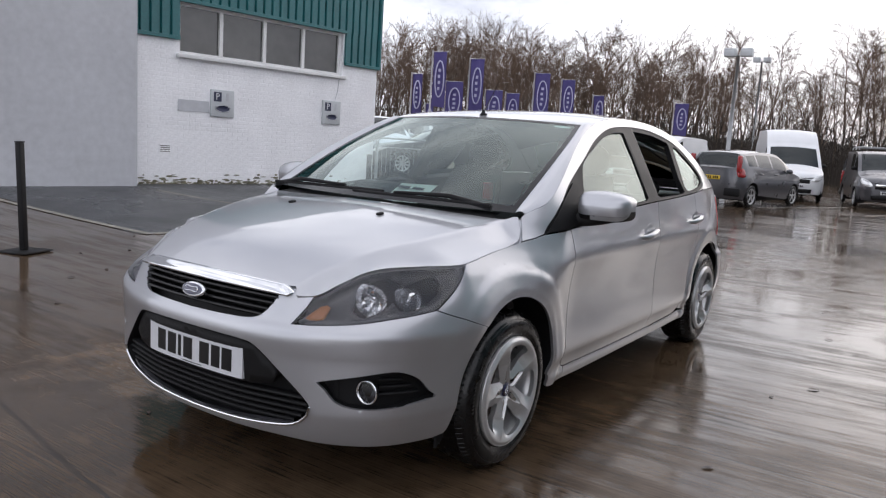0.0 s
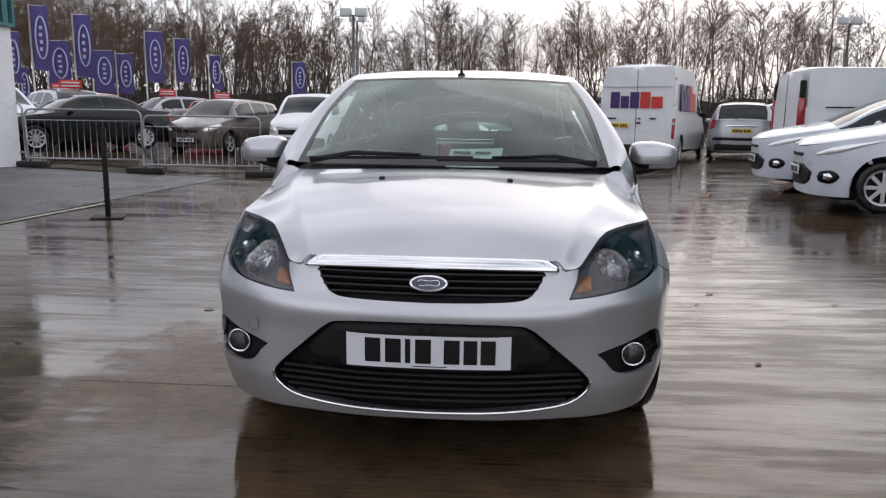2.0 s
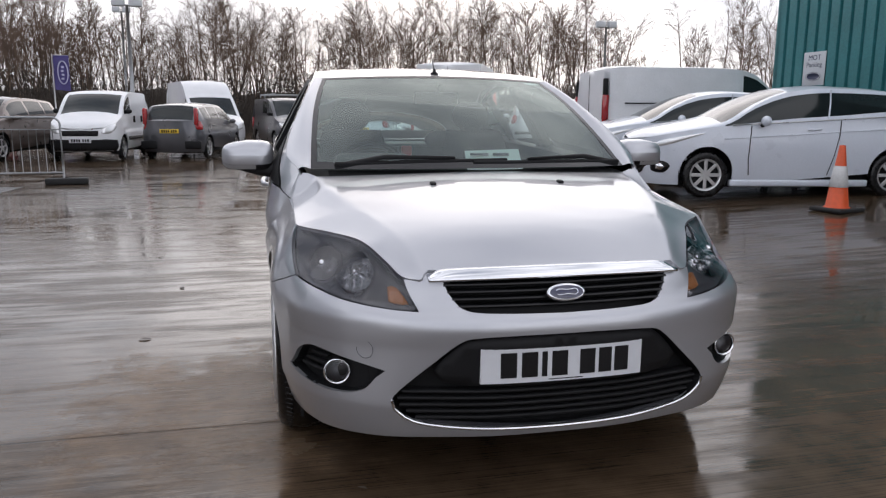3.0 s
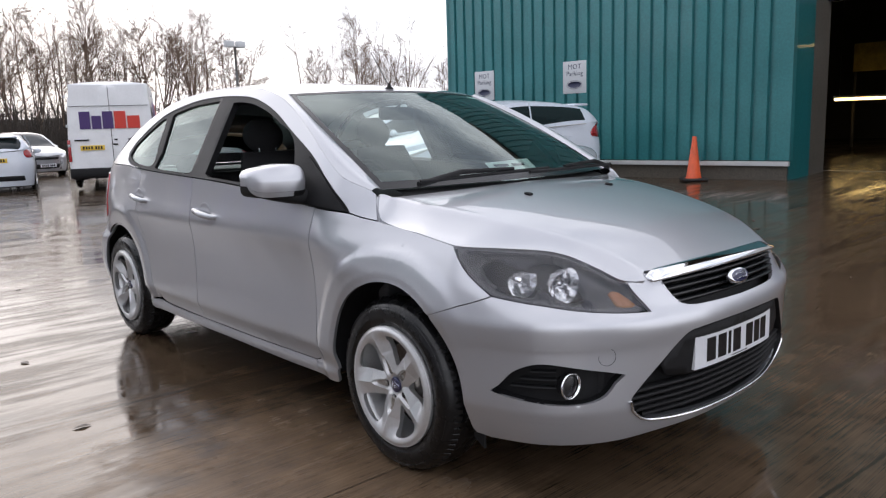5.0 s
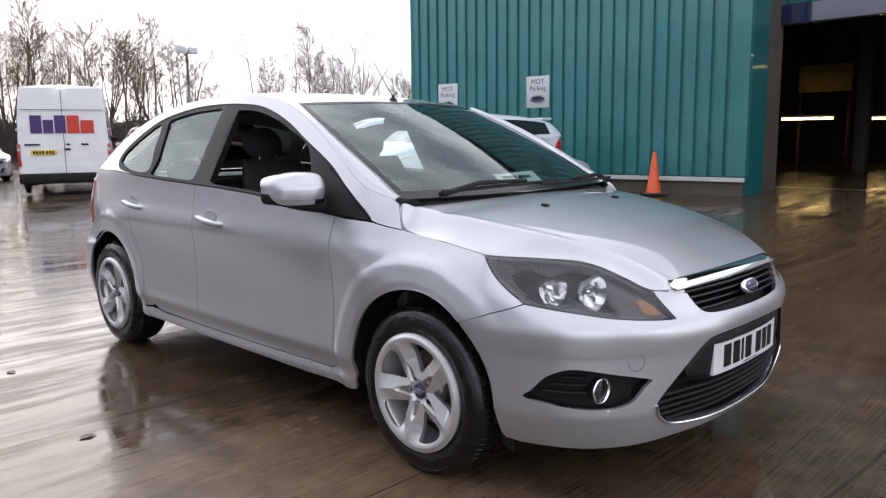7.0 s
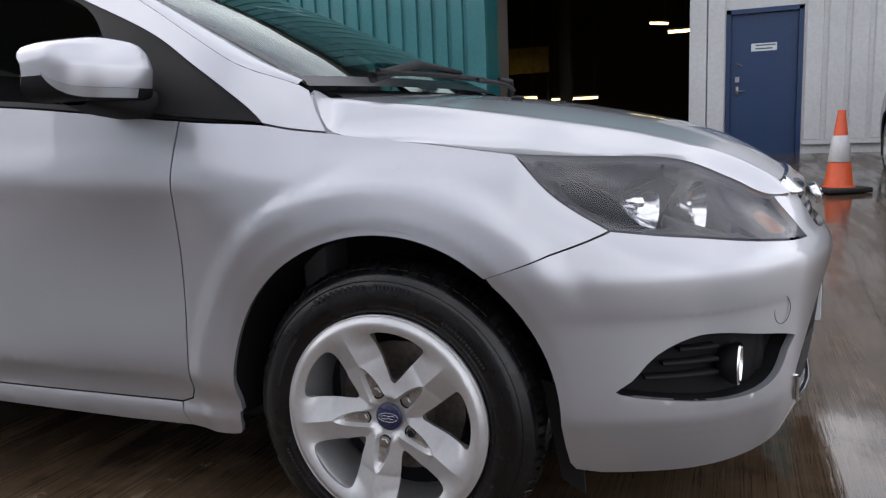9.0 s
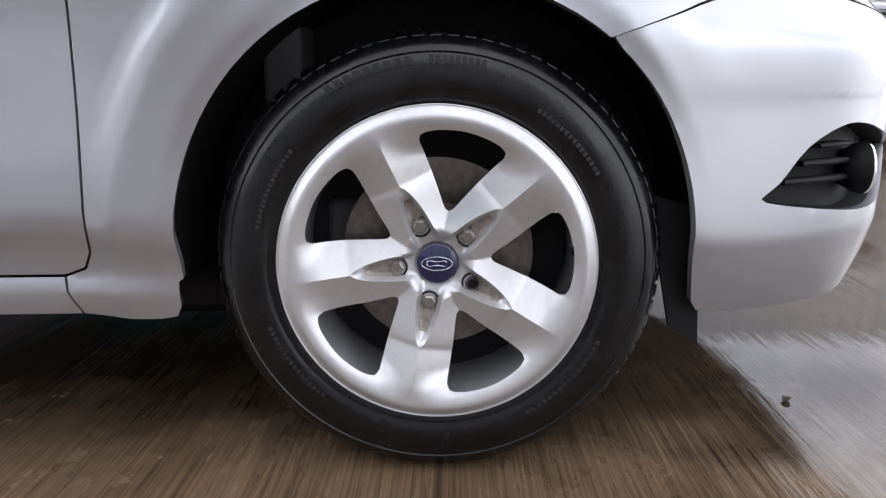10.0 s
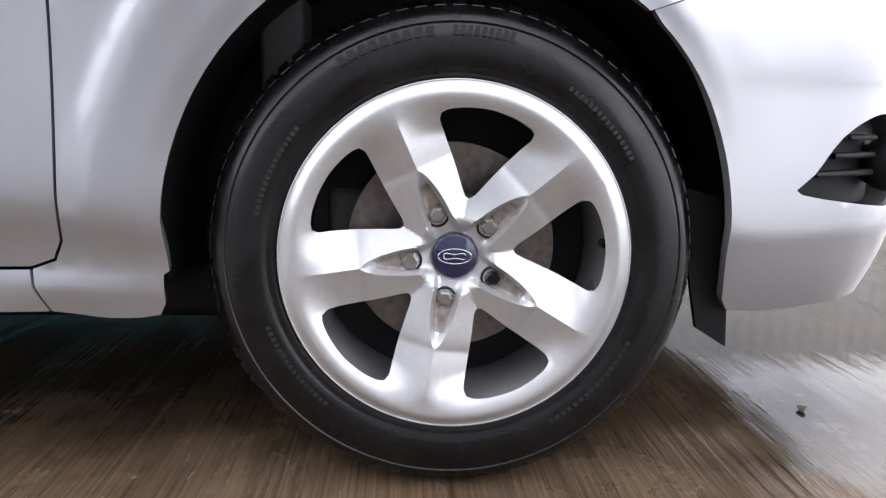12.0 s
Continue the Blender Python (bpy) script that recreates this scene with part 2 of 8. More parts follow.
FAR_GLASS = material("dark_vehicle_glass", (0.012, 0.017, 0.018), 0.05, vary=0.1, spec=0.4)

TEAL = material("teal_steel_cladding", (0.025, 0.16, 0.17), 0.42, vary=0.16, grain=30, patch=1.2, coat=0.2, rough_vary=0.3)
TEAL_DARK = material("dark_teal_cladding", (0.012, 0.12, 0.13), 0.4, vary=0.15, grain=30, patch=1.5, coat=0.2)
BRICK_WHITE = material("white_painted_brick", (0.86, 0.86, 0.88), 0.75, vary=0.10, grain=25, patch=1.3, bump=0.12, bump_scale=60)
RENDER_GREY = material("grey_painted_render", (0.50, 0.51, 0.54), 0.8, vary=0.10, grain=8, patch=0.7, bump=0.1, bump_scale=90)
CLAD_WHITE = material("off_white_cladding", (0.52, 0.53, 0.53), 0.5, vary=0.10, grain=20, patch=1.0)
FRAME_WHITE = material("white_window_frame", (0.70, 0.70, 0.70), 0.5, vary=0.08)
DOOR_BLUE = material("blue_steel_door", (0.008, 0.034, 0.10), 0.45, vary=0.12, grain=40)
# dark tone that also carries the shade of the unlit hall
DARK_HALL = material("dark_wall_and_shade", (0.085, 0.075, 0.060), 0.8, vary=0.3, patch=0.8)
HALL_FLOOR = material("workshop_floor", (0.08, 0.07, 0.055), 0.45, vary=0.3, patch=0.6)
# yellow light of the hall put into a surface colour
YELLOW_LIGHT_PAINT = material("yellow_light_colour", (0.50, 0.36, 0.07), 0.5, vary=0.3, grain=10)
TUBE_LIGHT = material("warm_tube_light", (1.0, 0.70, 0.26), 0.5, emit=4.0)
SIGN_GREY = material("pale_grey_sign", (0.50, 0.52, 0.54), 0.45, vary=0.06)
SIGN_DARK = material("dark_sign_ink", (0.02, 0.025, 0.06), 0.5)
FLAG_BLUE = material("blue_violet_banner_cloth", (0.075, 0.062, 0.20), 0.8, vary=0.15, grain=30, patch=2)
FLAG_MARK = material("pale_banner_print", (0.42, 0.42, 0.58), 0.8, vary=0.1)
POLE_WHITE = material("white_flag_pole", (0.55, 0.55, 0.55), 0.4)
GALV = material("galvanised_steel", (0.34, 0.35, 0.36), 0.42, metal=0.7, vary=0.2, grain=60)
BLACK_RUBBER = material("black_rubber_block", (0.016, 0.016, 0.017), 0.7, vary=0.3)
CONE_ORANGE = material("orange_cone_plastic", (0.62, 0.085, 0.02), 0.45, vary=0.15, grain=20)
CONE_WHITE = material("white_reflective_sleeve", (0.62, 0.62, 0.62), 0.4, vary=0.12)
TWIGS = material("brown_twigs", (0.135, 0.092, 0.066), 0.9, vary=0.35, grain=2, patch=0.2)
SCRUB = material("dark_undergrowth", (0.044, 0.035, 0.028), 0.95, vary=0.5, grain=1.5, patch=0.15)
MOSS = material("mossy_stain", (0.17, 0.16, 0.11), 0.9, vary=0.5, grain=12)
PURPLE = material("purple_vinyl", (0.045, 0.015, 0.12), 0.4, vary=0.05)
ORANGE_RED = material("orange_red_vinyl", (0.55, 0.035, 0.02), 0.4, vary=0.05)
# opaque panes; the unlit office behind is put into their dark colour
OFFICE_GLASS = material("dusty_unlit_office_glass", (0.035, 0.035, 0.035), 0.12, vary=0.5, grain=3, patch=0.9, coat=0.6)
WET_LEAF = material("wet_dead_leaf", (0.035, 0.02, 0.012), 0.5, vary=0.3)
PALE_GREY_PAINT = material("pale_silver_paint", (0.40, 0.41, 0.43), 0.3, metal=0.6, vary=0.04, coat=1.0)

# ---- modelling tools ----
from mathutils.geometry import delaunay_2d_cdt


def part(name, bm, mat, parent=None, label="", smooth=True, m=None):
    """Links a bmesh as one mesh object under a thing or a part."""
    me = bpy.data.meshes.new(name)
    bm.to_mesh(me)
    bm.free()
    if smooth is True:
        me.shade_smooth()
    elif smooth:
        me.shade_smooth()
        me.set_sharp_from_angle(angle=radians(smooth))
    for x in mat if isinstance(mat, (list, tuple)) else [mat]:
        me.materials.append(x)
    ob = new(name, me)
    if m is not None:
        ob.matrix_basis = m
    if parent is not None:
        ob.parent = parent
    if label:
        ob["label"] = label
    return ob


def thing(name, label, category, group="", m=None):
    ob = new(name)
    ob.empty_display_size = 0.2
    if m is not None:
        ob.matrix_basis = m
    return tagged(ob, label, category, group)


def structure(ob, label=""):
    return tagged(ob, label, kind="structure")


def spline(keys):
    """A smooth, non-overshooting curve through rows of (u, values...)."""
    k = np.array(sorted(keys), float)
    u, v = k[:, 0], k[:, 1:]
    h = np.diff(u)[:, None]
    d = np.diff(v, axis=0) / h
    s = np.zeros_like(v)
    s[0], s[-1] = d[0], d[-1]
    for i in range(1, len(u) - 1):
        w1, w2 = 2 * h[i] + h[i - 1], h[i] + 2 * h[i - 1]
        ok = d[i - 1] * d[i] > 0
        with np.errstate(divide="ignore", invalid="ignore"):
            s[i] = np.where(ok, (w1 + w2) / (w1 / d[i - 1] + w2 / d[i]), 0)

    def at(x):
        i = min(max(int(np.searchsorted(u, x)) - 1, 0), len(u) - 2)
        hh = u[i + 1] - u[i]
        t = min(max((x - u[i]) / hh, 0.0), 1.0)
        r = (1 + 2 * t) * (1 - t) ** 2 * v[i] + t * (1 - t) ** 2 * hh * s[i] + t * t * (3 - 2 * t) * v[i + 1] + t * t * (t - 1) * hh * s[i + 1]
        return r if len(r) > 1 else float(r[0])

    return at


def smoothstep(a, b, x):
    t = min(max((x - a) / (b - a), 0.0), 1.0)
    return t * t * (3 - 2 * t)


def curve_through(pts, step=0.02, closed=False):
    """Points every step along a rounded line through pts."""
    p = [Vector(q) for q in pts]
    n, out = len(p), []
    for i in range(n if closed else n - 1):
        a, b, c, d = (p[(i - 1) % n] if closed or i else p[0], p[i], p[(i + 1) % n], p[(i + 2) % n] if closed or i < n - 2 else p[-1])
        k = max(1, int((c - b).length / step))
        for j in range(k):
            t = j / k
            out.append(0.5 * ((2 * b) + (c - a) * t + (2 * a - 5 * b + 4 * c - d) * t * t + (3 * b - a - 3 * c + d) * t ** 3))
    if not closed:
        out.append(p[-1])
    return out


def straight(pts, step=0.03):
    out = []
    for a, b in zip(pts[:-1], pts[1:]):
        a, b = Vector(a), Vector(b)
        k = max(1, int((b - a).length / step))
        out += [a.lerp(b, j / k) for j in range(k)]
    return out + [Vector(pts[-1])]


def inside(p, poly):
    x, y = p
    hit = False
    for (x1, y1), (x2, y2) in zip(poly, poly[1:] + poly[:1]):
        if (y1 > y) != (y2 > y) and x < (x2 - x1) * (y - y1) / (y2 - y1) + x1:
            hit = not hit
    return hit


def shrunk(poly, d):
    """The outline drawn in by d (for panel gaps)."""
    area = sum(a[0] * b[1] - b[0] * a[1] for a, b in zip(poly, poly[1:] + poly[:1]))
    sg, out, n = (1 if area > 0 else -1), [], len(poly)
    for i in range(n):
        a, b, c = Vector(poly[i - 1]), Vector(poly[i]), Vector(poly[(i + 1) % n])
        e1, e2 = (b - a), (c - b)
        if e1.length < 1e-9 or e2.length < 1e-9:
            out.append((b.x, b.y))
            continue
        n1, n2 = Vector((-e1.y, e1.x)).normalized(), Vector((-e2.y, e2.x)).normalized()
        m = n1 + n2
        m = m / max(m.length_squared / 2, 0.35)
        q = b + sg * d * m
        out.append((q.x, q.y))
    return out


def panel(outline, chart, step=0.03, holes=(), gap=0.0, lip=0.014, mirror=False, sx=1, flip=False, creases=()):
    """A sheet cut from a curved surface: outline and holes lie in the chart's plane, chart(u, v) gives the place.
    Edges are turned inwards by lip. mirror: both halves in one mesh; sx=-1: the other side."""
    ring = [(p[0], p[1]) for p in outline]
    clean = []
    for p in ring:
        if not clean or math.hypot(p[0] - clean[-1][0], p[1] - clean[-1][1]) > 1e-4:
            clean.append(p)
    if math.hypot(clean[0][0] - clean[-1][0], clean[0][1] - clean[-1][1]) < 1e-4:
        clean.pop()
    ring = shrunk(clean, gap) if gap else clean
    if mirror:
        ring = [(0.0 if a[0] < 1e-6 else b[0], b[1]) for a, b in zip(clean, ring)]
    fine = []
    for a, b in zip(ring, ring[1:] + ring[:1]):
        k = max(1, int(math.hypot(b[0] - a[0], b[1] - a[1]) / (1.2 * step)))
        fine += [(a[0] + (b[0] - a[0]) * j / k, a[1] + (b[1] - a[1]) * j / k) for j in range(k)]
    ring = fine
    cuts = [[(p[0], p[1]) for p in h] for h in holes]
    pts, edges = [], []
    for loop in [ring] + cuts:
        k = len(pts)
        pts += [Vector(p) for p in loop]
        edges += [(k + i, k + (i + 1) % len(loop)) for i in range(len(loop))]
    for line in creases:
        k = len(pts)
        pts += [Vector(p) for p in line]
        edges += [(k + i, k + i + 1) for i in range(len(line) - 1)]
    bx = np.array(ring)
    lo, hi = bx.min(0), bx.max(0)
    rim = np.array([p[:] for p in pts])
    row = 0
    v = lo[1] + step * 0.5
    while v < hi[1]:
        u = lo[0] + (step * 0.5 if row % 2 else 0.0) + step * 0.25
        while u < hi[0]:
            if ((rim - (u, v)) ** 2).sum(1).min() > (0.55 * step) ** 2 and inside((u, v), ring) and not any(inside((u, v), h) for h in cuts):
                pts.append(Vector((u, v)))
            u += step
        v += step * 0.866
        row += 1
    co, _, faces, *_ = delaunay_2d_cdt(pts, edges, [], 0, 1e-6)
    bm = bmesh.new()
    vs = [bm.verts.new(chart(c.x, c.y)) for c in co]
    for f in faces:
        c = sum((co[i] for i in f), Vector((0, 0))) / len(f)
        if inside(c, ring) and not any(inside(c, h) for h in cuts):
            bm.faces.new([vs[i] for i in (f if not flip else f[::-1])])
    bmesh.ops.delete(bm, geom=[x for x in bm.verts if not x.link_faces], context="VERTS")
    bm.normal_update()
    if lip:
        keep = [e for e in bm.edges if e.is_boundary and not (mirror and all(abs(x.co.x) < 1e-5 for x in e.verts))]
        inner = {}
        for e in keep:
            for x in e.verts:
                if x not in inner:
                    q = x.co - x.normal * lip
                    if mirror and abs(x.co.x) < 1e-5:
                        q.x = 0
                    inner[x] = q
        nv = {x: bm.verts.new(q) for x, q in inner.items()}
        for e in keep:
            lp = e.link_loops[0]
            a, b = lp.vert, lp.link_loop_next.vert
            bm.faces.new((b, a, nv[a], nv[b])).smooth = False
    if mirror:
        mirrored(bm)
    if sx < 0:
        bmesh.ops.scale(bm, vec=(-1, 1, 1), verts=bm.verts)
        bmesh.ops.reverse_faces(bm, faces=bm.faces)
    return bm


def mirrored(bm):
    old = list(bm.faces)
    tw = {v: (v if abs(v.co.x) < 1e-5 else bm.verts.new((-v.co.x, v.co.y, v.co.z))) for v in list(bm.verts)}
    for f in old:
        try:
            bm.faces.new([tw[v] for v in reversed(f.verts)])
        except ValueError:
            pass
    return bm


def loft(rows, closed_u=False, closed_v=False, flip=False):
    """A quad sheet through rows of points."""
    bm = bmesh.new()
    g = [[bm.verts.new(p) for p in r] for r in rows]
    nu, nv = len(g), len(g[0])
    for i in range(nu if closed_u else nu - 1):
        for j in range(nv if closed_v else nv - 1):
            q = [g[i][j], g[(i + 1) % nu][j], g[(i + 1) % nu][(j + 1) % nv], g[i][(j + 1) % nv]]
            bm.faces.new(q[::-1] if flip else q)
    return bm


def flip_x(bm):
    bmesh.ops.scale(bm, vec=(-1, 1, 1), verts=bm.verts)
    bmesh.ops.reverse_faces(bm, faces=bm.faces)
    return bm


def join(*bms):
    out = bms[0]
    for b in bms[1:]:
        me = bpy.data.meshes.new("t")
        b.to_mesh(me)
        b.free()
        out.from_mesh(me)
        bpy.data.meshes.remove(me)
    return out


def moved(bm, m):
    bmesh.ops.transform(bm, matrix=m, verts=bm.verts)
    return bm


def box(x0, y0, z0, x1, y1, z1, bevel=0.0, seg=2):
    bm = bmesh.new()
    bmesh.ops.create_cube(bm, size=1)
    moved(bm, Matrix.LocRotScale(((x0 + x1) / 2, (y0 + y1) / 2, (z0 + z1) / 2), None, (x1 - x0, y1 - y0, z1 - z0)))
    if bevel:
        bmesh.ops.bevel(bm, geom=bm.edges[:], offset=bevel, segments=seg, affect="EDGES", profile=0.5)
    return bm


def tube(pts, r, sides=8, closed=False, cap=True):
    """A round bar along pts; r is one radius or one for each point."""
    p = [Vector(q) for q in pts]
    n = len(p)
    rr = r if isinstance(r, (list, tuple)) else [r] * n
    rows = []
    side = None
    for i in range(n):
        t = (p[(i + 1) % n] - p[i - 1]) if closed or 0 < i < n - 1 else (p[1] - p[0] if i == 0 else p[-1] - p[-2])
        t.normalize()
        if side is None:
            side = t.orthogonal().normalized()
        side = (side - t * side.dot(t)).normalized()
        up = t.cross(side)
        rows.append([p[i] + rr[i] * (math.cos(2 * math.pi * k / sides) * side + math.sin(2 * math.pi * k / sides) * up) for k in range(sides)])
    bm = loft(rows, closed_u=closed, closed_v=True, flip=True)
    if cap and not closed:
        bm.verts.ensure_lookup_table()
        bm.faces.new([bm.verts[k] for k in range(sides)])
        bm.faces.new([bm.verts[(n - 1) * sides + k] for k in reversed(range(sides))])
    return bm


def lathe(profile, sides=48, axis="x"):
    """Turns rows of (along, radius) round an axis."""
    rows = []
    for a, r in profile:
        ring = []
        for k in range(sides):
            c, s = r * math.cos(2 * math.pi * k / sides), r * math.sin(2 * math.pi * k / sides)
            ring.append((a, c, s) if axis == "x" else (c, s, a))
        rows.append(ring)
    bm = loft(rows, closed_v=True)
    bmesh.ops.remove_doubles(bm, verts=bm.verts, dist=1e-6)
    bmesh.ops.recalc_face_normals(bm, faces=bm.faces)
    return bm


def words(text, size, depth=0.002):
    """Raised lettering in the built-in font, as a bmesh in its own xy plane, centred."""
    c = bpy.data.curves.new("t", "FONT")
    c.body, c.size, c.extrude = text, size, depth
    c.align_x, c.align_y = "CENTER", "CENTER"
    c.resolution_u = 2
    ob = new("t", c)
    me = bpy.data.meshes.new_from_object(ob)
    bm = bmesh.new()
    bm.from_mesh(me)
    bpy.data.objects.remove(ob)
    bpy.data.curves.remove(c)
    bpy.data.meshes.remove(me)
    return bm


def ellipsoid(c, r, seg=16, rings=10):
    bm = bmesh.new()
    bmesh.ops.create_uvsphere(bm, u_segments=seg, v_segments=rings, radius=1)
    return moved(bm, Matrix.LocRotScale(c, None, r))


def soft_ramp(v):
    return math.log1p(math.exp(min(v, 40.0)))


def land(x, y):
    """The yard's height: level round the car, rising gently to the buildings, falling a little to the woods."""
    x2, y2 = max(min(x, 14.0), -13.0), max(min(y, 45.0), -20.0)
    return 0.035 * soft_ramp(x2 - 1.8) - 0.007 * max(0.0, y2 - 8.0) + 0.05 * soft_ramp(-x2 - 6.0)

# ---- ground ----
def ground_sheet():
    xs = [-600, -200, -60, -30] + list(np.arange(-20, 20.1, 0.8)) + [30, 60, 200, 600]
    ys = [-600, -200, -60, -30] + list(np.arange(-20, 48.1, 1.6)) + [70, 200, 600]
    return loft([[(x, y, land(x, y)) for y in ys] for x in xs], flip=True)


structure(part("ground", ground_sheet(), CONCRETE, None, "wet brown brushed concrete yard with puddles"))
# the tarmac strip along the painted-brick building
strip_rows = []
for t in np.linspace(0, 1, 30):
    y = 2.35 + 8.05 * t
    x_edge = -5.15 + 0.05 * (y - 2.35)
    strip_rows.append([(x_edge + (-13.5 - x_edge) * k / 12, y, land(x_edge + (-13.5 - x_edge) * k / 12, y) + 0.004) for k in range(13)])
structure(part("tarmac_apron", loft(strip_rows), TARMAC, None, "dark damp tarmac apron"))


def painted_line(name, a, b, w=0.09):
    a, b = Vector((*a, 0)), Vector((*b, 0))
    n = (b - a).cross(Vector((0, 0, 1))).normalized() * w / 2
    k = max(2, int((b - a).length / 0.5))
    rows = [[(p.x, p.y, land(p.x, p.y) + 0.008) for p in (a.lerp(b, i / k) - n, a.lerp(b, i / k) + n)] for i in range(k + 1)]
    structure(part(name, loft(rows, flip=True), LINE_PAINT, None, "worn pale painted line"))


painted_line("road_line_1", (-8.7, 2.22), (-5.1, 2.44))
painted_line("road_line_2", (-5.12, 2.50), (-4.80, 6.2))
painted_line("road_line_3", (-8.6, 4.95), (-6.3, 5.25))
painted_line("road_line_4", (-2.3, 19.3), (-0.7, 24.5))
painted_line("road_line_5", (0.2, 20.3), (1.4, 24.0))
painted_line("road_line_6", (5.4, 16.4), (6.6, 20.0))
painted_line("road_line_7", (7.9, 16.0), (8.8, 18.6))

# ---- the white brick building ----
def wall_frame(p, d):
    """A frame whose x runs along a wall, y outwards from it, z up."""
    d = Vector((*d, 0)).normalized()
    return Matrix(((d.x, d.y, 0, p[0]), (d.y, -d.x, 0, p[1]), (0, 0, 1, 0), (0, 0, 0, 1)))


def wall_with_holes(w, z0, z1, thick, holes, u0=0.0):
    """A solid wall along +x with rectangular openings (u0, z0, u1, z1); its face at y=0, thickness behind."""
    us = sorted({u0, w, *[h[0] for h in holes], *[h[2] for h in holes]})
    zs = sorted({z0, z1, *[h[1] for h in holes], *[h[3] for h in holes]})
    bm = bmesh.new()
    grid = {}

    def vert(u, y, z):
        k = (round(u, 4), round(y, 4), round(z, 4))
        if k not in grid:
            grid[k] = bm.verts.new(k)
        return grid[k]

    def solid(i, j):
        if not (0 <= i < len(us) - 1 and 0 <= j < len(zs) - 1):
            return False
        cu, cz = (us[i] + us[i + 1]) / 2, (zs[j] + zs[j + 1]) / 2
        return not any(h[0] < cu < h[2] and h[1] < cz < h[3] for h in holes)

    for i in range(len(us) - 1):
        for j in range(len(zs) - 1):
            if not solid(i, j):
                continue
            a, b, c, d = us[i], us[i + 1], zs[j], zs[j + 1]
            for y in (0.0, -thick):
                bm.faces.new([vert(a, y, c), vert(b, y, c), vert(b, y, d), vert(a, y, d)])
            for di, dj, p, q in ((-1, 0, (a, c), (a, d)), (1, 0, (b, c), (b, d)), (0, -1, (a, c), (b, c)), (0, 1, (a, d), (b, d))):
                if not solid(i + di, j + dj):
                    bm.faces.new([vert(p[0], 0.0, p[1]), vert(q[0], 0.0, q[1]), vert(q[0], -thick, q[1]), vert(p[0], -thick, p[1])])
    bmesh.ops.recalc_face_normals(bm, faces=bm.faces)
    return bm


def ribbed(w, z0, z1, pitch=0.20, depth=0.035, u0=0.0):
    """Trapezoid-profile steel cladding standing proud of y=0."""
    prof, u = [], u0
    while u < w:
        for du, y in ((0.0, depth), (0.70, depth), (0.765, 0.004), (0.93, 0.004)):
            if u + du * pitch <= w:
                prof.append((u + du * pitch, y))
        u += pitch
    prof.append((w, depth))
    prof = [(prof[0][0], 0.0)] + prof + [(w, 0.0)]
    return loft([[(a, b, z) for a, b in prof] for z in (z0, z1)])


LEFT = wall_frame((-9.41, 4.92), (0.1, 0.995))       # x runs from the inner corner to the free corner
L_END = 5.72
brick_wall = structure(part("wall_west", wall_with_holes(L_END, -0.3, 5.6, 0.3, [(0.92, 2.45, 4.70, 3.34)]), BRICK_WHITE, None, "white painted brick wall", smooth=False, m=LEFT))
structure(part("wall_west_return", box(L_END - 0.3, -9.0, -0.3, L_END - 0.001, -0.302, 5.6), BRICK_WHITE, None, smooth=False, m=LEFT))
# the smooth grey wall that comes forward from the inner corner
GREY = wall_frame((-9.41 + 0.25, 4.90), (-0.10, -0.995))
structure(part("wall_render", box(0, -0.3, -0.3, 9.0, 0.0, 6.2), RENDER_GREY, None, "smooth grey painted wall", smooth=False, m=GREY @ Matrix.Diagonal((1, -1, 1, 1))))
structure(part("wall_render_return", box(-9.7, 4.905, -0.3, -9.17, 4.93, 6.2), RENDER_GREY, None, smooth=False))

structure(part("cladding_upper", ribbed(L_END + 0.03, 3.36, 5.7, 0.19, 0.05), TEAL_DARK, None, "dark teal ribbed cladding", smooth=False, m=LEFT))
for k, (a, b) in enumerate(((0.0, 0.90), (4.74, L_END + 0.03))):
    structure(part("cladding_side", ribbed(b, 2.74, 3.36, 0.19, 0.05, a), TEAL_DARK, None, smooth=False, m=LEFT))
    structure(part("trim", box(a, 0.0, 2.68, b, 0.075, 2.745, 0.006), TEAL_DARK, None, smooth=False, m=LEFT))
structure(part("trim", box(0.88, 0.0, 3.33, 4.76, 0.075, 3.395, 0.006), TEAL_DARK, None, smooth=False, m=LEFT))
structure(part("corner_trim", box(L_END - 0.005, -0.09, 2.70, L_END + 0.055, 0.07, 5.7, 0.004), TEAL_DARK, None, smooth=False, m=LEFT))
win = structure(new("window_1"), "four-light office window with white frames")
win.matrix_basis = LEFT
part("window_sill", box(0.86, -0.10, 2.385, 4.76, 0.09, 2.455, 0.012), FRAME_WHITE, win, "flaking white sill")
part("window_frame", join(box(0.92, -0.16, 2.455, 4.70, -0.08, 2.51), box(0.92, -0.16, 3.28, 4.70, -0.08, 3.34), box(0.92, -0.16, 2.51, 0.98, -0.08, 3.28), box(4.64, -0.16, 2.51, 4.70, -0.08, 3.28)), FRAME_WHITE, win, smooth=False)
for u in (1.80, 2.76, 3.70):
    part("mullion", box(u - 0.035, -0.15, 2.51, u + 0.035, -0.07, 3.28), FRAME_WHITE, win, smooth=False)
for a, b in ((0.98, 1.765), (1.835, 2.725), (2.795, 3.665), (3.735, 4.64)):
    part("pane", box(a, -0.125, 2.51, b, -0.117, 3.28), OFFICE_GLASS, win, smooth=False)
# dark sheet put in for the unlit room behind the panes
part("office_shade_sheet", box(0.9, -0.9, 2.40, 4.75, -0.88, 3.40), DARK_HALL, win, smooth=False)
part("blind", box(3.74, -0.30, 2.52, 4.2, -0.28, 2.85), HEADLINER, win, smooth=False)


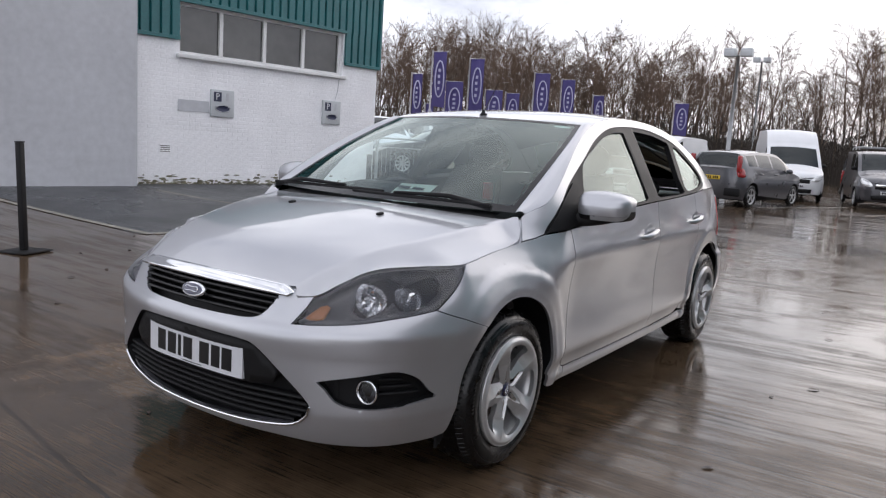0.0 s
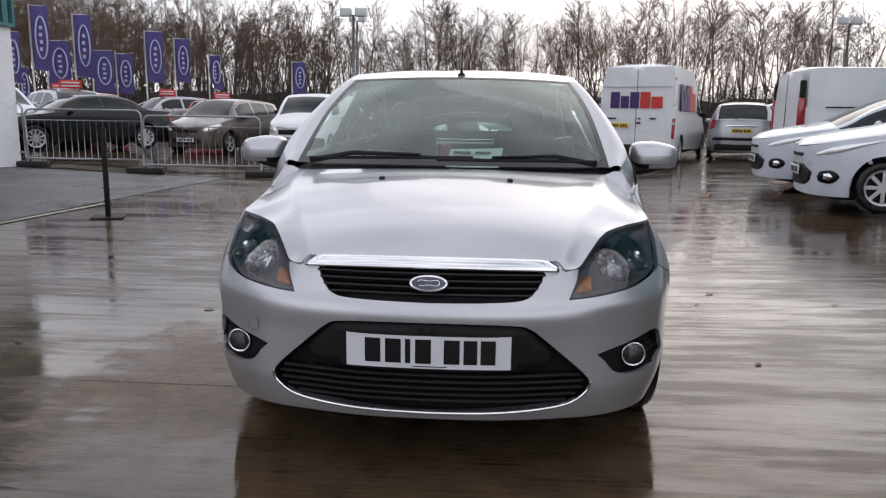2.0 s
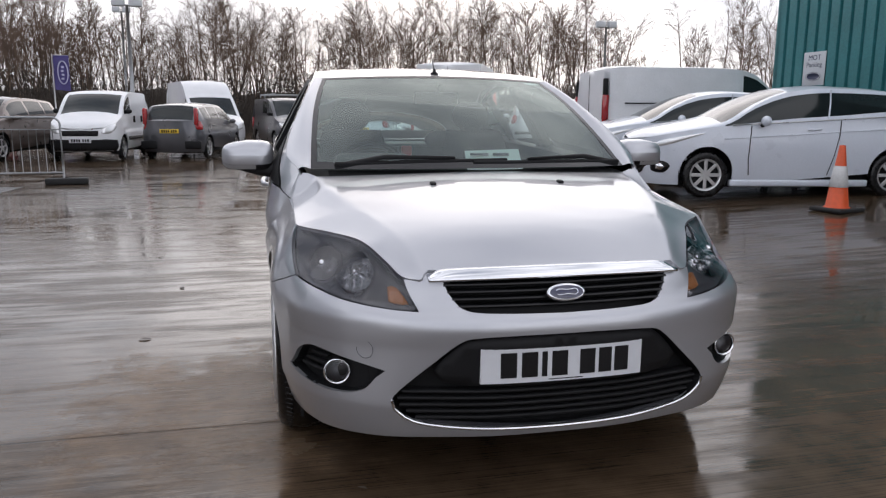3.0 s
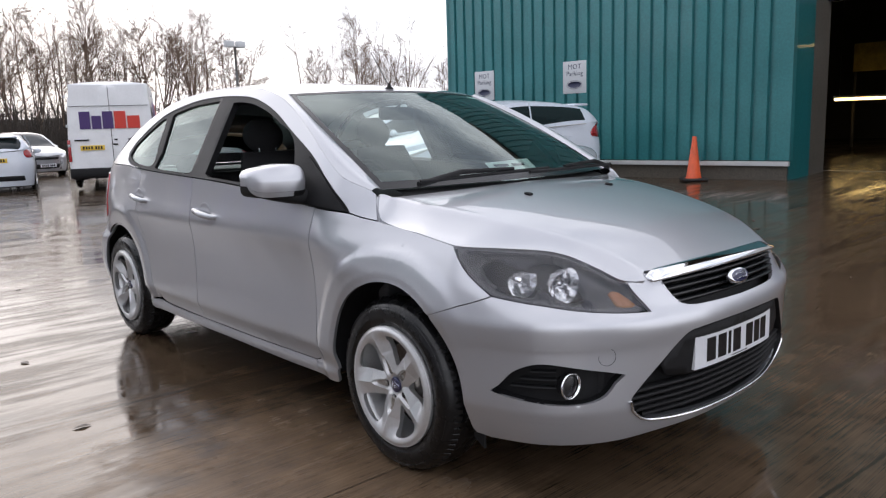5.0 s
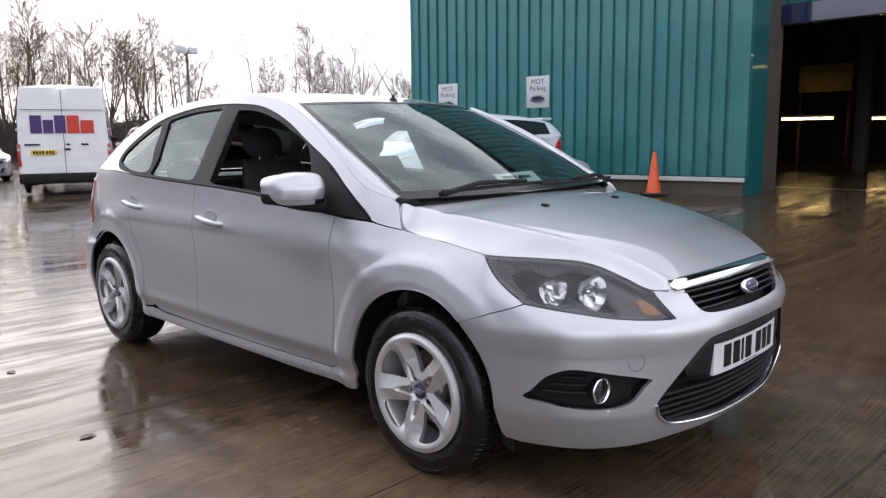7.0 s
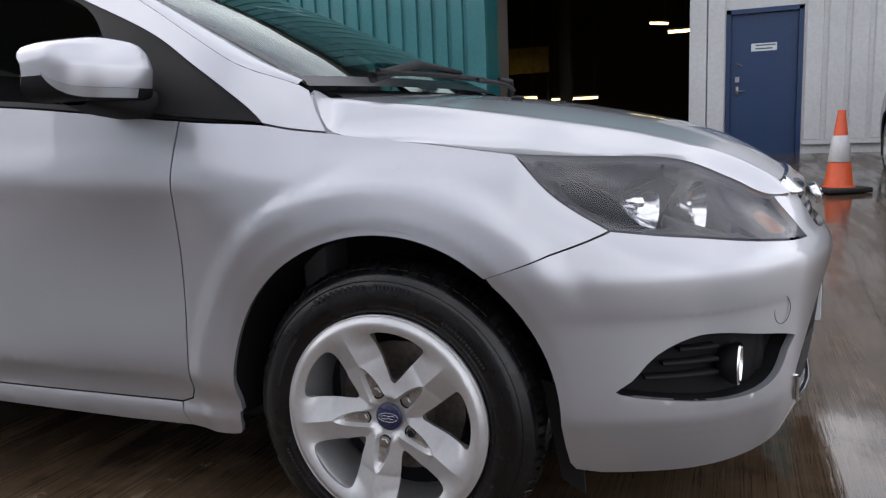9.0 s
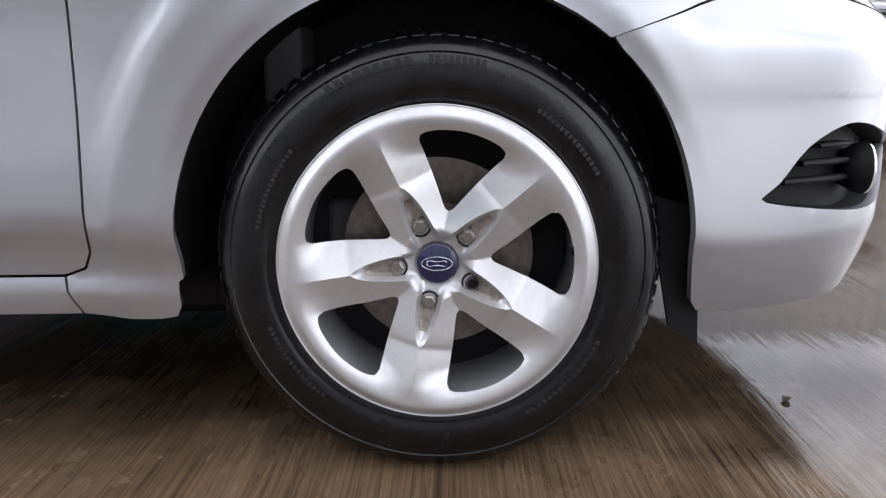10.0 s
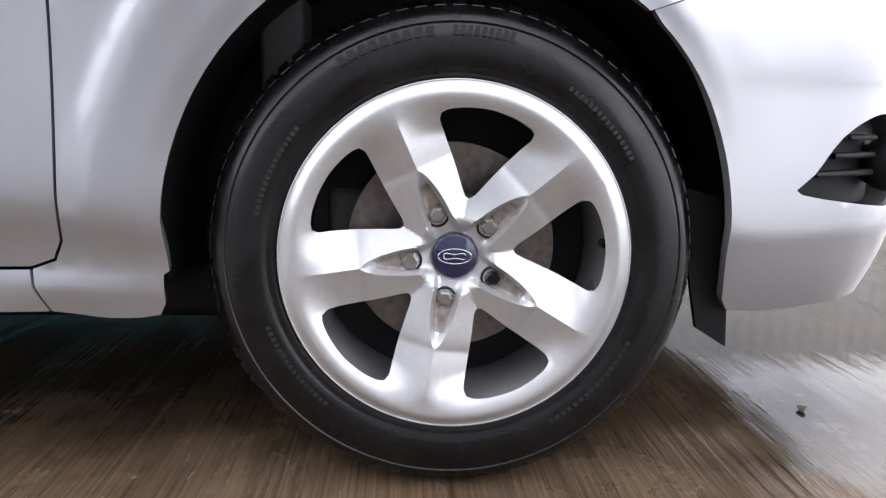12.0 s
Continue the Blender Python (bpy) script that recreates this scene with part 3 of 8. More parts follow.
def wall_bricks(width, z0, z1, holes):
    """Courses of separate, slightly uneven bricks laid on the wall's face."""
    shapes = []
    for k in range(4):
        bm = box(-0.1045, -0.01, -0.0305, 0.1045, 0.0012 + 0.0005 * k, 0.0325, 0.001, 1)
        me = bpy.data.meshes.new("brick")
        bm.to_mesh(me)
        bm.free()
        me.materials.append(BRICK_WHITE)
        shapes.append(me)
    rng = random.Random(5)
    rest, made, row, z = [], 0, 0, z0
    while z < z1:
        u = 0.108 + (0.1125 if row % 2 else 0.0)
        while u < width - 0.108:
            if not any(h[0] - 0.10 < u < h[2] + 0.10 and h[1] - 0.04 < z < h[3] + 0.04 for h in holes):
                if 0.30 < u < 2.4 and 0.25 < z < 1.15 and made < 290:
                    ob = new("brick", shapes[rng.randrange(4)])
                    ob.parent, ob.matrix_basis = brick_wall, pose(u, 0.0, z + rng.uniform(-0.001, 0.001))
                    made += 1
                else:
                    rest.append((u, z, rng.uniform(0.0005, 0.0026)))
            u += 0.225
        z += 0.075
        row += 1
    vs, fs = [], []
    for u, z, d in rest:
        k = len(vs)
        for x, y, q in ((-1, 0, -1), (1, 0, -1), (1, 0, 1), (-1, 0, 1), (-0.97, 1, -0.9), (0.97, 1, -0.9), (0.97, 1, 0.9), (-0.97, 1, 0.9)):
            vs.append((u + x * 0.1045, y * d, z + q * 0.0325))
        fs += [(k + a, k + b, k + c, k + e) for a, b, c, e in ((4, 5, 6, 7), (0, 1, 5, 4), (1, 2, 6, 5), (2, 3, 7, 6), (3, 0, 4, 7))]
    me = bpy.data.meshes.new("brick_courses")
    me.from_pydata(vs, [], fs)
    me.materials.append(BRICK_WHITE)
    ob = new("brick_courses", me)
    ob.parent = brick_wall
    ob["kind"] = "stuff"


# moss and damp along the foot of the wall
moss_rng = random.Random(3)
bits = []
for k in range(300):
    u = moss_rng.uniform(0.0, 5.4) * moss_rng.random() ** 0.35
    z = land(*(LEFT @ Vector((u, 0.1, 0))).to_2d()) + moss_rng.uniform(0.0, 0.22) * moss_rng.random() ** 1.6
    bits.append(ellipsoid((u, 0.012, z), (moss_rng.uniform(0.015, 0.07), 0.003, moss_rng.uniform(0.006, 0.020)), 8, 5))
tagged(part("moss_patches", join(*bits), MOSS, None, m=LEFT), "green-brown moss and flaked paint along the wall's foot", "moss", kind="stuff")


def air_brick(u, z):
    t = thing("air_brick", "white painted louvred air brick set in the white wall", "vent", "air bricks", LEFT @ pose(u, 0.004, z))
    part("frame", box(-0.11, -0.01, -0.075, 0.11, 0.008, 0.075, 0.003), BRICK_WHITE, t, smooth=False)
    for k in range(4):
        part("slot", box(-0.09, 0.007, -0.058 + 0.032 * k, 0.09, 0.011, -0.046 + 0.032 * k), DARK_HALL, t, smooth=False)


air_brick(0.66, 0.80)


def parking_sign(u, z):
    t = thing("parking_sign", "grey metal parking sign with a white P on dark blue", "sign", "parking signs", LEFT @ pose(u, 0.0, z))
    part("panel", box(-0.245, 0.0, -0.245, 0.245, 0.045, 0.245, 0.012), SIGN_GREY, t)
    part("letter_ground", box(-0.19, 0.045, 0.03, -0.03, 0.049, 0.20, 0.0), SIGN_DARK, t, smooth=False)
    part("letter", moved(words("P", 0.17), pose(-0.11, 0.0505, 0.115, 90, 0, 0)), PLATE_WHITE, t, smooth=False)
    part("mark_ground", moved(lathe([(0.0, 0.001), (0.0, 1.0), (-0.004, 1.0)], 32, axis="z"), pose(0, 0.0485, -0.095, 90) @ Matrix.Diagonal((0.155, 0.068, 1, 1))), SIGN_DARK, t, "plain dark oval")
    part("mark_rim", tube([(0.145 * math.cos(a), 0.050, -0.095 + 0.060 * math.sin(a)) for a in np.linspace(0, 2 * math.pi, 40, endpoint=False)], 0.005, 5, closed=True), PLATE_WHITE, t)
    part("arrow", box(0.07, 0.045, 0.05, 0.12, 0.048, 0.19, 0.0), RENDER_GREY, t, smooth=False)


parking_sign(1.78, 1.655)
parking_sign(4.42, 1.665)
tagged(part("bare_patch", box(0.90, 0.004, 1.47, 1.52, 0.012, 1.67), RENDER_GREY, None, smooth=False, m=LEFT), "grey unpainted patch on the white wall", "patch")
tagged(part("sign_cable", tube([(4.52, 0.01, 1.92), (4.58, 0.012, 2.1), (4.62, 0.01, 2.40)], 0.006, 6), SIGN_GREY, None, m=LEFT), "thin grey cable running up the wall", "cable")

# ---- the teal workshop ----
RIGHT = wall_frame((8.545, 9.83), (0.09, -0.996))     # from the far corner towards the open bay
R_LEN = 6.86
structure(part("wall_east", box(0, -0.25, -0.2, R_LEN, -0.002, 7.6), DARK_HALL, None, "workshop wall", smooth=False, m=RIGHT @ Matrix.Diagonal((1, 1, 1, 1))))
structure(part("cladding_east", ribbed(R_LEN - 0.16, 0.56, 7.6, 0.245, 0.055), TEAL, None, "teal ribbed steel cladding", smooth=False, m=RIGHT))
structure(part("corner_trim", box(R_LEN - 0.17, -0.10, 0.56, R_LEN + 0.045, 0.060, 7.6, 0.006), TEAL, None, smooth=False, m=RIGHT))
structure(part("corner_trim", box(-0.045, -0.10, 0.56, 0.06, 0.055, 7.6, 0.006), TEAL, None, smooth=False, m=RIGHT))
structure(part("base_flashing", box(-0.04, 0.0, 0.475, R_LEN + 0.04, 0.075, 0.545, 0.006), CLAD_WHITE, None, smooth=False, m=RIGHT))
structure(part("plinth", box(0, -0.2, -0.2, R_LEN, 0.015, 0.47), DARK_HALL, None, smooth=False, m=RIGHT))
structure(part("wall_return", box(8.70, 9.70, -0.2, 30.0, 9.90, 7.6), TEAL, None, smooth=False))
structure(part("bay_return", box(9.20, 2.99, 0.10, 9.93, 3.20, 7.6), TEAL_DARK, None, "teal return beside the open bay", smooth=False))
# inner part of the return, coloured dark to read as the unlit bay
structure(part("bay_shade_strip", box(9.935, 2.995, 0.10, 10.52, 3.195, 7.6), DARK_HALL, None, "dark-coloured strip for the unlit edge of the open bay", smooth=False))

# facade with the open bay and the blue door
FACE = wall_frame((10.5, 3.2), (0.0, -1.0))
structure(part("wall_bay", wall_with_holes(4.80, -0.2, 7.6, 0.18, [(0.001, -0.19, 3.15, 3.02), (3.74, -0.19, 4.70, 2.44)]), CLAD_WHITE, None, "off-white clad workshop front", smooth=False, m=FACE))
structure(part("wall_low", box(4.80, -0.18, -0.2, 14.0, 0.0, 3.9), CLAD_WHITE, None, smooth=False, m=FACE))
structure(part("cladding_bay", ribbed(14.0, 0.52, 3.95, 0.30, 0.035, 4.80), CLAD_WHITE, None, smooth=False, m=FACE))
structure(part("base_flashing", box(4.78, 0.0, 0.44, 14.0, 0.07, 0.51, 0.006), CLAD_WHITE, None, smooth=False, m=FACE))
structure(part("cladding_over", ribbed(4.78, 3.10, 7.6, 0.30, 0.035), TEAL_DARK, None, smooth=False, m=FACE))
structure(part("bay_lintel", box(0, 0.0, 3.0, 3.3, 0.12, 3.32, 0.01), BADGE_BLUE, None, "roller shutter box over the bay", smooth=False, m=FACE))
for u0, u1 in ((3.15, 3.40), (3.42, 3.66)):
    structure(part("bay_post", box(u0, -0.02, 0.1, u1, 0.09, 3.0, 0.006), CLAD_WHITE, None, "off-white steel post", smooth=False, m=FACE))
door = structure(new("door_1"), "blue steel fire door, closed")
door.matrix_basis = FACE
part("door_leaf", box(3.75, -0.10, 0.28, 4.69, -0.05, 2.43, 0.004), DOOR_BLUE, door, smooth=False)
part("door_frame", join(box(3.68, -0.12, 0.28, 3.748, 0.01, 2.50), box(4.692, -0.12, 0.28, 4.76, 0.01, 2.50), box(3.68, -0.12, 2.432, 4.76, 0.01, 2.50)), DOOR_BLUE, door, smooth=False)
part("door_handle", join(tube([(3.85, -0.045, 1.28), (3.85, 0.01, 1.28), (3.97, 0.012, 1.28)], 0.010, 8), box(3.83, -0.05, 1.20, 3.87, -0.042, 1.36)), GALV, door)
part("lock_box", box(3.82, -0.05, 1.42, 3.88, -0.02, 1.50), GALV, door, smooth=False)
part("upper_latch", tube([(3.84, -0.045, 1.66), (3.84, 0.0, 1.70), (3.93, 0.0, 1.66)], 0.009, 8), GALV, door)
dsign = part("door_sign", box(4.04, -0.05, 1.87, 4.40, -0.046, 1.985), PLATE_WHITE, door, "small white and green notice", smooth=False)
part("notice_bars", join(box(4.10, -0.046, 1.945, 4.38, -0.0445, 1.965), box(4.10, -0.046, 1.895, 4.34, -0.0445, 1.915)), TEAL_DARK, dsign, smooth=False)

# the hall behind the bay; its unlit shade is put into the wall colour
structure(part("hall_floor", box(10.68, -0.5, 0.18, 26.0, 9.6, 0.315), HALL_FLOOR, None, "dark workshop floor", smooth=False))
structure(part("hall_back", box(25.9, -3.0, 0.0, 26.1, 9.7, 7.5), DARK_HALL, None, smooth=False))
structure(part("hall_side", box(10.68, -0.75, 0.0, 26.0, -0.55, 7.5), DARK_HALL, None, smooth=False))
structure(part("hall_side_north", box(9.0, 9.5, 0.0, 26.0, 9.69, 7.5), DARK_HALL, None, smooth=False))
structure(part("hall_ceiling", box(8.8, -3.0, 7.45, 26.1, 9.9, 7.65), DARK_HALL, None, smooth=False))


def tube_lamp(x, y, z, length, turn=0.0):
    t = thing("tube_lamp", "warm fluorescent tube fitting inside the workshop", "lamp", "workshop tubes", pose(x, y, z, 0, 0, turn))
    part("tube", tube([(0, -length / 2, 0), (0, length / 2, 0)], 0.035, 10), TUBE_LIGHT, t)
    for q in (-length / 2 + 0.1, length / 2 - 0.1):
        part("hanger", tube([(0, q, 0.075), (0, q, 7.46 - z)], 0.006, 5), GALV, t)
    part("housing", box(-0.05, -length / 2 - 0.03, 0.03, 0.05, length / 2 + 0.03, 0.08, 0.008), SIGN_GREY, t)


tube_lamp(17.0, 4.72, 1.60, 1.15, 18.6)
tube_lamp(20.0, 3.75, 1.62, 1.35)
tube_lamp(18.0, 1.2, 3.3, 0.5, 40)
tube_lamp(15.5, 0.55, 2.8, 0.45)


def hall_post(x, y):
    t = thing("hall_post", "dark steel roof post in the workshop", "post", "workshop posts", pose(x, y, 0.31))
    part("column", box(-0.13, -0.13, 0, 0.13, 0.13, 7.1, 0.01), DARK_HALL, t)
    part("base_plate", box(-0.2, -0.2, 0, 0.2, 0.2, 0.03, 0.004), GALV, t)


hall_post(15.5, 3.05)
# panel on added legs, painted yellow in place of a lit area
lift = thing("yellow_lit_area", "yellow panel on legs painted for a lit area inside the workshop", "rack", m=pose(17.8, 4.6, 0.32))
part("panel", box(-0.05, -0.62, 1.95, 0.0, 0.62, 2.62, 0.01), YELLOW_LIGHT_PAINT, lift)
for y in (-0.58, 0.58):
    part("leg", box(-0.04, y - 0.03, 0, 0.02, y + 0.03, 1.96), DARK_HALL, lift)

# ---- the silver hatchback: feature curves ----
PLAN = [(0, -0.862), (0.14, -0.858), (0.26, -0.846), (0.41, -0.812), (0.54, -0.766), (0.66, -0.692), (0.745, -0.602), (0.800, -0.49), (0.838, -0.36),
        (0.862, -0.22), (0.870, 0.0), (0.866, 0.25), (0.862, 0.5), (0.868, 1.0), (0.870, 1.55), (0.868, 2.1), (0.866, 2.64), (0.845, 2.95),
        (0.80, 3.14), (0.70, 3.30), (0.52, 3.41), (0.26, 3.462), (0, 3.475)]
plan_pts = curve_through([(*p, 0) for p in PLAN], 0.015)
plan_s = np.r_[0, np.cumsum([(b - a).length for a, b in zip(plan_pts[:-1], plan_pts[1:])])]
plan_xy = np.array([p[:2] for p in plan_pts])
S_END = float(plan_s[-1])


def plan(s):
    return np.array([np.interp(s, plan_s, plan_xy[:, 0]), np.interp(s, plan_s, plan_xy[:, 1])])


def plan_out(s):
    t = plan(min(s + 0.03, S_END)) - plan(max(s - 0.03, 0))
    t /= np.hypot(*t)
    return np.array([t[1], -t[0]])


def s_at(x, y):
    return float(plan_s[((plan_xy - (x, y)) ** 2).sum(1).argmin()])


def s_y(y):
    """The place along the plan of a station on the car's flank."""
    k = slice(int(len(plan_s) * 0.12), int(len(plan_s) * 0.88))
    return float(np.interp(y, plan_xy[k, 1], plan_s[k]))


# how far the skin lies inside the plan, by height: at the nose, on the wings, on the doors, at the tail
nose_in = spline([(0.16, 0.10), (0.22, 0.062), (0.26, 0.044), (0.33, 0.030), (0.42, 0.018), (0.52, 0.008), (0.585, 0.0), (0.61, 0.006), (0.64, 0.026), (0.70, 0.052), (0.78, 0.10), (1.1, 0.3)])
corner_in = spline([(0.15, 0.105), (0.20, 0.060), (0.26, 0.032), (0.315, 0.015), (0.345, 0.009), (0.40, 0.0085), (0.46, 0.0086), (0.515, 0.0080), (0.532, 0.0070), (0.546, 0.0054), (0.60, 0.003), (0.64, 0.012), (0.70, 0.024), (0.80, 0.07), (1.1, 0.3)])
wing_in = spline([(0.15, 0.075), (0.20, 0.052), (0.26, 0.034), (0.325, 0.015), (0.345, 0.005), (0.37, 0.004), (0.45, 0.005), (0.60, 0.0), (0.70, 0.006), (0.78, 0.022), (0.86, 0.062), (0.95, 0.11), (1.2, 0.3)])
door_in = spline([(0.15, 0.085), (0.20, 0.052), (0.245, 0.040), (0.272, 0.031), (0.295, 0.038), (0.33, 0.029), (0.350, 0.020), (0.366, 0.0125), (0.39, 0.010), (0.45, 0.012), (0.53, 0.016), (0.62, 0.017), (0.70, 0.013), (0.755, 0.006), (0.783, 0.001), (0.797, 0.0015), (0.84, 0.009), (0.88, 0.018), (0.95, 0.030), (1.05, 0.044), (1.3, 0.15)])
tail_in = spline([(0.15, 0.1), (0.25, 0.04), (0.45, 0.0), (0.58, 0.0), (0.63, 0.03), (0.80, 0.05), (1.0, 0.10), (1.3, 0.25)])
S_CORNER, S_WING, S_DOOR0, S_DOOR1, S_TAIL0 = s_at(0.66, -0.692), s_y(-0.25), s_y(0.62), s_y(2.3), s_at(0.75, 3.22)
which = spline([(0, 0.0), (0.30, 0.0), (S_CORNER, 1.0), (s_y(-0.42), 1.15), (S_WING, 2.0), (s_y(0.15), 2.0), (S_DOOR0, 3.0), (S_DOOR1, 3.0), (S_TAIL0, 4.0), (S_END, 4.0)])
INS = (nose_in, corner_in, wing_in, door_in, tail_in)


def inset(s, z):
    w = which(s)
    k = min(int(w), 3)
    f = smoothstep(0, 1, w - k)
    return INS[k](z) * (1 - f) + INS[k + 1](z) * f


# glasshouse flank
house_x = spline([(0.05, 0.735), (0.13, 0.758), (0.22, 0.785), (0.33, 0.812), (0.453, 0.834), (0.62, 0.843), (1.2, 0.847), (2.2, 0.845), (2.6, 0.828), (2.9, 0.792), (3.1, 0.745), (3.3, 0.66)])


def house(y, z):
    d = z - 0.97
    nook = 0.50 * max(z - 0.884, 0.0) * smoothstep(0.36, 0.14, y)
    return house_x(y) - (0.50 * d + 0.10 * d * d if d > 0 else 0.30 * d) - nook


BELT = [(0.13, 0.884), (0.20, 0.893), (0.262, 0.905), (0.40, 0.916), (0.60, 0.938), (0.99, 0.975), (1.37, 0.994), (1.97, 1.014), (2.34, 1.030), (2.60, 1.045), (2.9, 1.045)]
belt_z = spline(BELT)
# the upper edge of the lower body: grille top, lamp top, bonnet gap, belt, tail
edge_keys = [(0, 0, -0.792, 0.722), (0.2, 0.2, -0.785, 0.722), (0.37, 0.363, -0.760, 0.722), (s_at(0.470, -0.79), 0.470, -0.712, 0.722), (0.60, 0.515, -0.632, 0.760),
             (0.71, 0.562, -0.545, 0.800), (0.80, 0.592, -0.487, 0.811), (s_at(0.775, -0.56), 0.66, -0.385, 0.818), (s_y(-0.256), 0.769, -0.256, 0.831), (s_y(-0.1), 0.770, -0.10, 0.853)]
edge_keys += [(s_y(y), house(y, z), y, z) for y, z in BELT]
for x, y, z in ((0.70, 3.12, 1.03), (0.62, 3.25, 1.015), (0.45, 3.335, 1.005), (0.22, 3.375, 1.0), (0.0, 3.385, 1.0)):
    edge_keys.append((s_at(x * 1.12, y + 0.07), x, y, z))
edge_keys[-1] = (S_END, 0.0, 3.385, 1.0)
edge = spline(edge_keys)
ramp_z = spline([(0, 0.598), (0.4, 0.602), (0.7, 0.612), (S_WING, 0.603), (s_y(0.5), 0.545), (S_DOOR1, 0.595), (S_END, 0.58)])
ARCH_F, ARCH_R, ARCH_Z, ARCH_RAD = 0.0, 2.64, 0.333, 0.352


def flare(y, z):
    """The raised band round the wheel arches, with a clear outer edge."""
    out = 0.0
    for cy in (ARCH_F, ARCH_R):
        r = math.hypot(y - cy, (z - ARCH_Z) * 0.98) - ARCH_RAD
        out = max(out, 0.010 * (1 - smoothstep(0.082, 0.125, r)) - 0.004 * (1 - smoothstep(0.03, 0.082, r)) - 0.006 * (1 - smoothstep(0.0, 0.026, r)))
    return out


def body(s, z, off=0.0):
    e = edge(s)
    p, n = plan(s), plan_out(s)
    base = p - n * inset(s, z)
    top = p - n * inset(s, e[2])
    z0 = ramp_z(s)
    f = max(0.0, (z - z0) / (e[2] - z0))
    f = f * f * (3 - 2 * f) if f < 1 else 1.0
    q = base + (e[:2] - top) * f
    if 0.7 < s < S_END - 0.7:
        q = q + n * flare(q[1], z) * (1 - smoothstep(0.78, 0.9, z)) * max(smoothstep(-0.43, -0.20, q[1]), smoothstep(0.66, 0.76, z))
    q = q + n * off
    return (max(q[0], 0.0) if s > 1e-6 and s < S_END - 1e-6 else 0.0, q[1], z)


def arc(cy, a0, a1, r=ARCH_RAD, n=26):
    """Points on a wheel arch, in the flank's chart; angles from straight back, turning over the top."""
    out = []
    for k in range(n + 1):
        a = radians(a0 + (a1 - a0) * k / n)
        out.append((s_y(cy + r * math.cos(a)), ARCH_Z + r * math.sin(a)))
    return out


def sz(pts):
    """Chart points from rows of (x, y, z)."""
    return [(s_at(x, y), z) for x, y, z in pts]


def yz(pts):
    return [(s_y(y), z) for y, z in pts]


def edge_line(s0, s1, n=30):
    return [(s0 + (s1 - s0) * k / n, edge(s0 + (s1 - s0) * k / n)[2] - 0.0005) for k in range(n + 1)]


S_LAMP_IN, S_TOP, S_LAMP_TIP = s_at(0.436, -0.806), s_at(0.470, -0.79), s_y(-0.256)
LAMP_INNER_EDGE = [(S_TOP + (S_LAMP_IN - S_TOP) * k / 6, 0.7215 + (0.636 - 0.7215) * (k / 6) ** 0.92) for k in range(7)]
LAMP_SEAM = (s_at(0.80, -0.468), 0.689)
LAMP_LOW = curve_through([(S_LAMP_IN, 0.636), (s_at(0.53, -0.77), 0.640), (s_at(0.66, -0.69), 0.655), LAMP_SEAM], 0.02)
lamp_low2 = [(p[0], p[1]) for p in LAMP_LOW]
SEAM = [LAMP_SEAM, (s_y(-0.34), 0.652), (s_y(-0.222), 0.612)]
ARCH_SEAM = math.degrees(math.atan2(0.612 - ARCH_Z, -0.222))
GRILLE_LOW = [(p[0], p[1]) for p in curve_through([(0, 0.628), (0.18, 0.631), (0.295, 0.638), (0.335, 0.662), (0.358, 0.70), (0.366, 0.7195)], 0.015)]
INTAKE = [(p[0], p[1]) for p in curve_through([(0, 0.566), (0.15, 0.565), (0.27, 0.560), (0.325, 0.545), (0.42, 0.468), (0.505, 0.395), (0.532, 0.362), (0.525, 0.335), (0.47, 0.292), (0.36, 0.272), (0.18, 0.262), (0, 0.259)], 0.018)]
FOG = [(p[0], p[1]) for p in curve_through(sz([(0.543, -0.764, 0.452), (0.556, -0.757, 0.457), (0.60, -0.73, 0.468), (0.66, -0.692, 0.482), (0.725, -0.625, 0.497), (0.758, -0.575, 0.494), (0.785, -0.525, 0.466), (0.808, -0.47, 0.418), (0.815, -0.455, 0.398), (0.803, -0.485, 0.386), (0.72, -0.63, 0.369), (0.64, -0.70, 0.371), (0.597, -0.732, 0.392), (0.565, -0.752, 0.428)]), 0.02, closed=True)]

DOOR_FRONT = yz([(0.440, 0.921), (0.443, 0.90), (0.449, 0.86), (0.455, 0.80), (0.461, 0.72), (0.466, 0.60), (0.470, 0.45), (0.473, 0.36), (0.477, 0.330)]) + yz([(0.490, 0.305), (0.520, 0.294)])
DOOR_LOW = yz([(0.70, 0.292), (1.0, 0.290), (1.3, 0.290), (1.568, 0.290)])
DOOR_MID = yz([(1.568, 0.45), (1.570, 0.65), (1.573, 0.85), (1.575, 0.999)])
REAR_EDGE = yz([(1.95, 0.294), (2.06, 0.300), (2.12, 0.33), (2.175, 0.42), (2.20, 0.52), (2.235, 0.62), (2.285, 0.70), (2.315, 0.78), (2.325, 0.88), (2.315, 0.97), (2.30, 1.027)])

def arch_folds(cy, a0, a1):
    return [arc(cy, a0, a1, ARCH_RAD + d, 40) for d in (0.026, 0.082, 0.103, 0.125)]


def level(z, s0, s1):
    n = max(2, int(abs(s1 - s0) / 0.03))
    return [(s0 + (s1 - s0) * k / n, z) for k in range(n + 1)]


car = thing("hatchback_car", "silver five-door hatchback parked on wet concrete, two side windows down", "car")


def sheet(name, outline, mat=None, chart=body, **kw):
    lab = kw.pop("label", "")
    par = kw.pop("parent", car)
    return part(name, panel(outline, chart, **kw), mat or SILVER, par, lab, smooth=50)


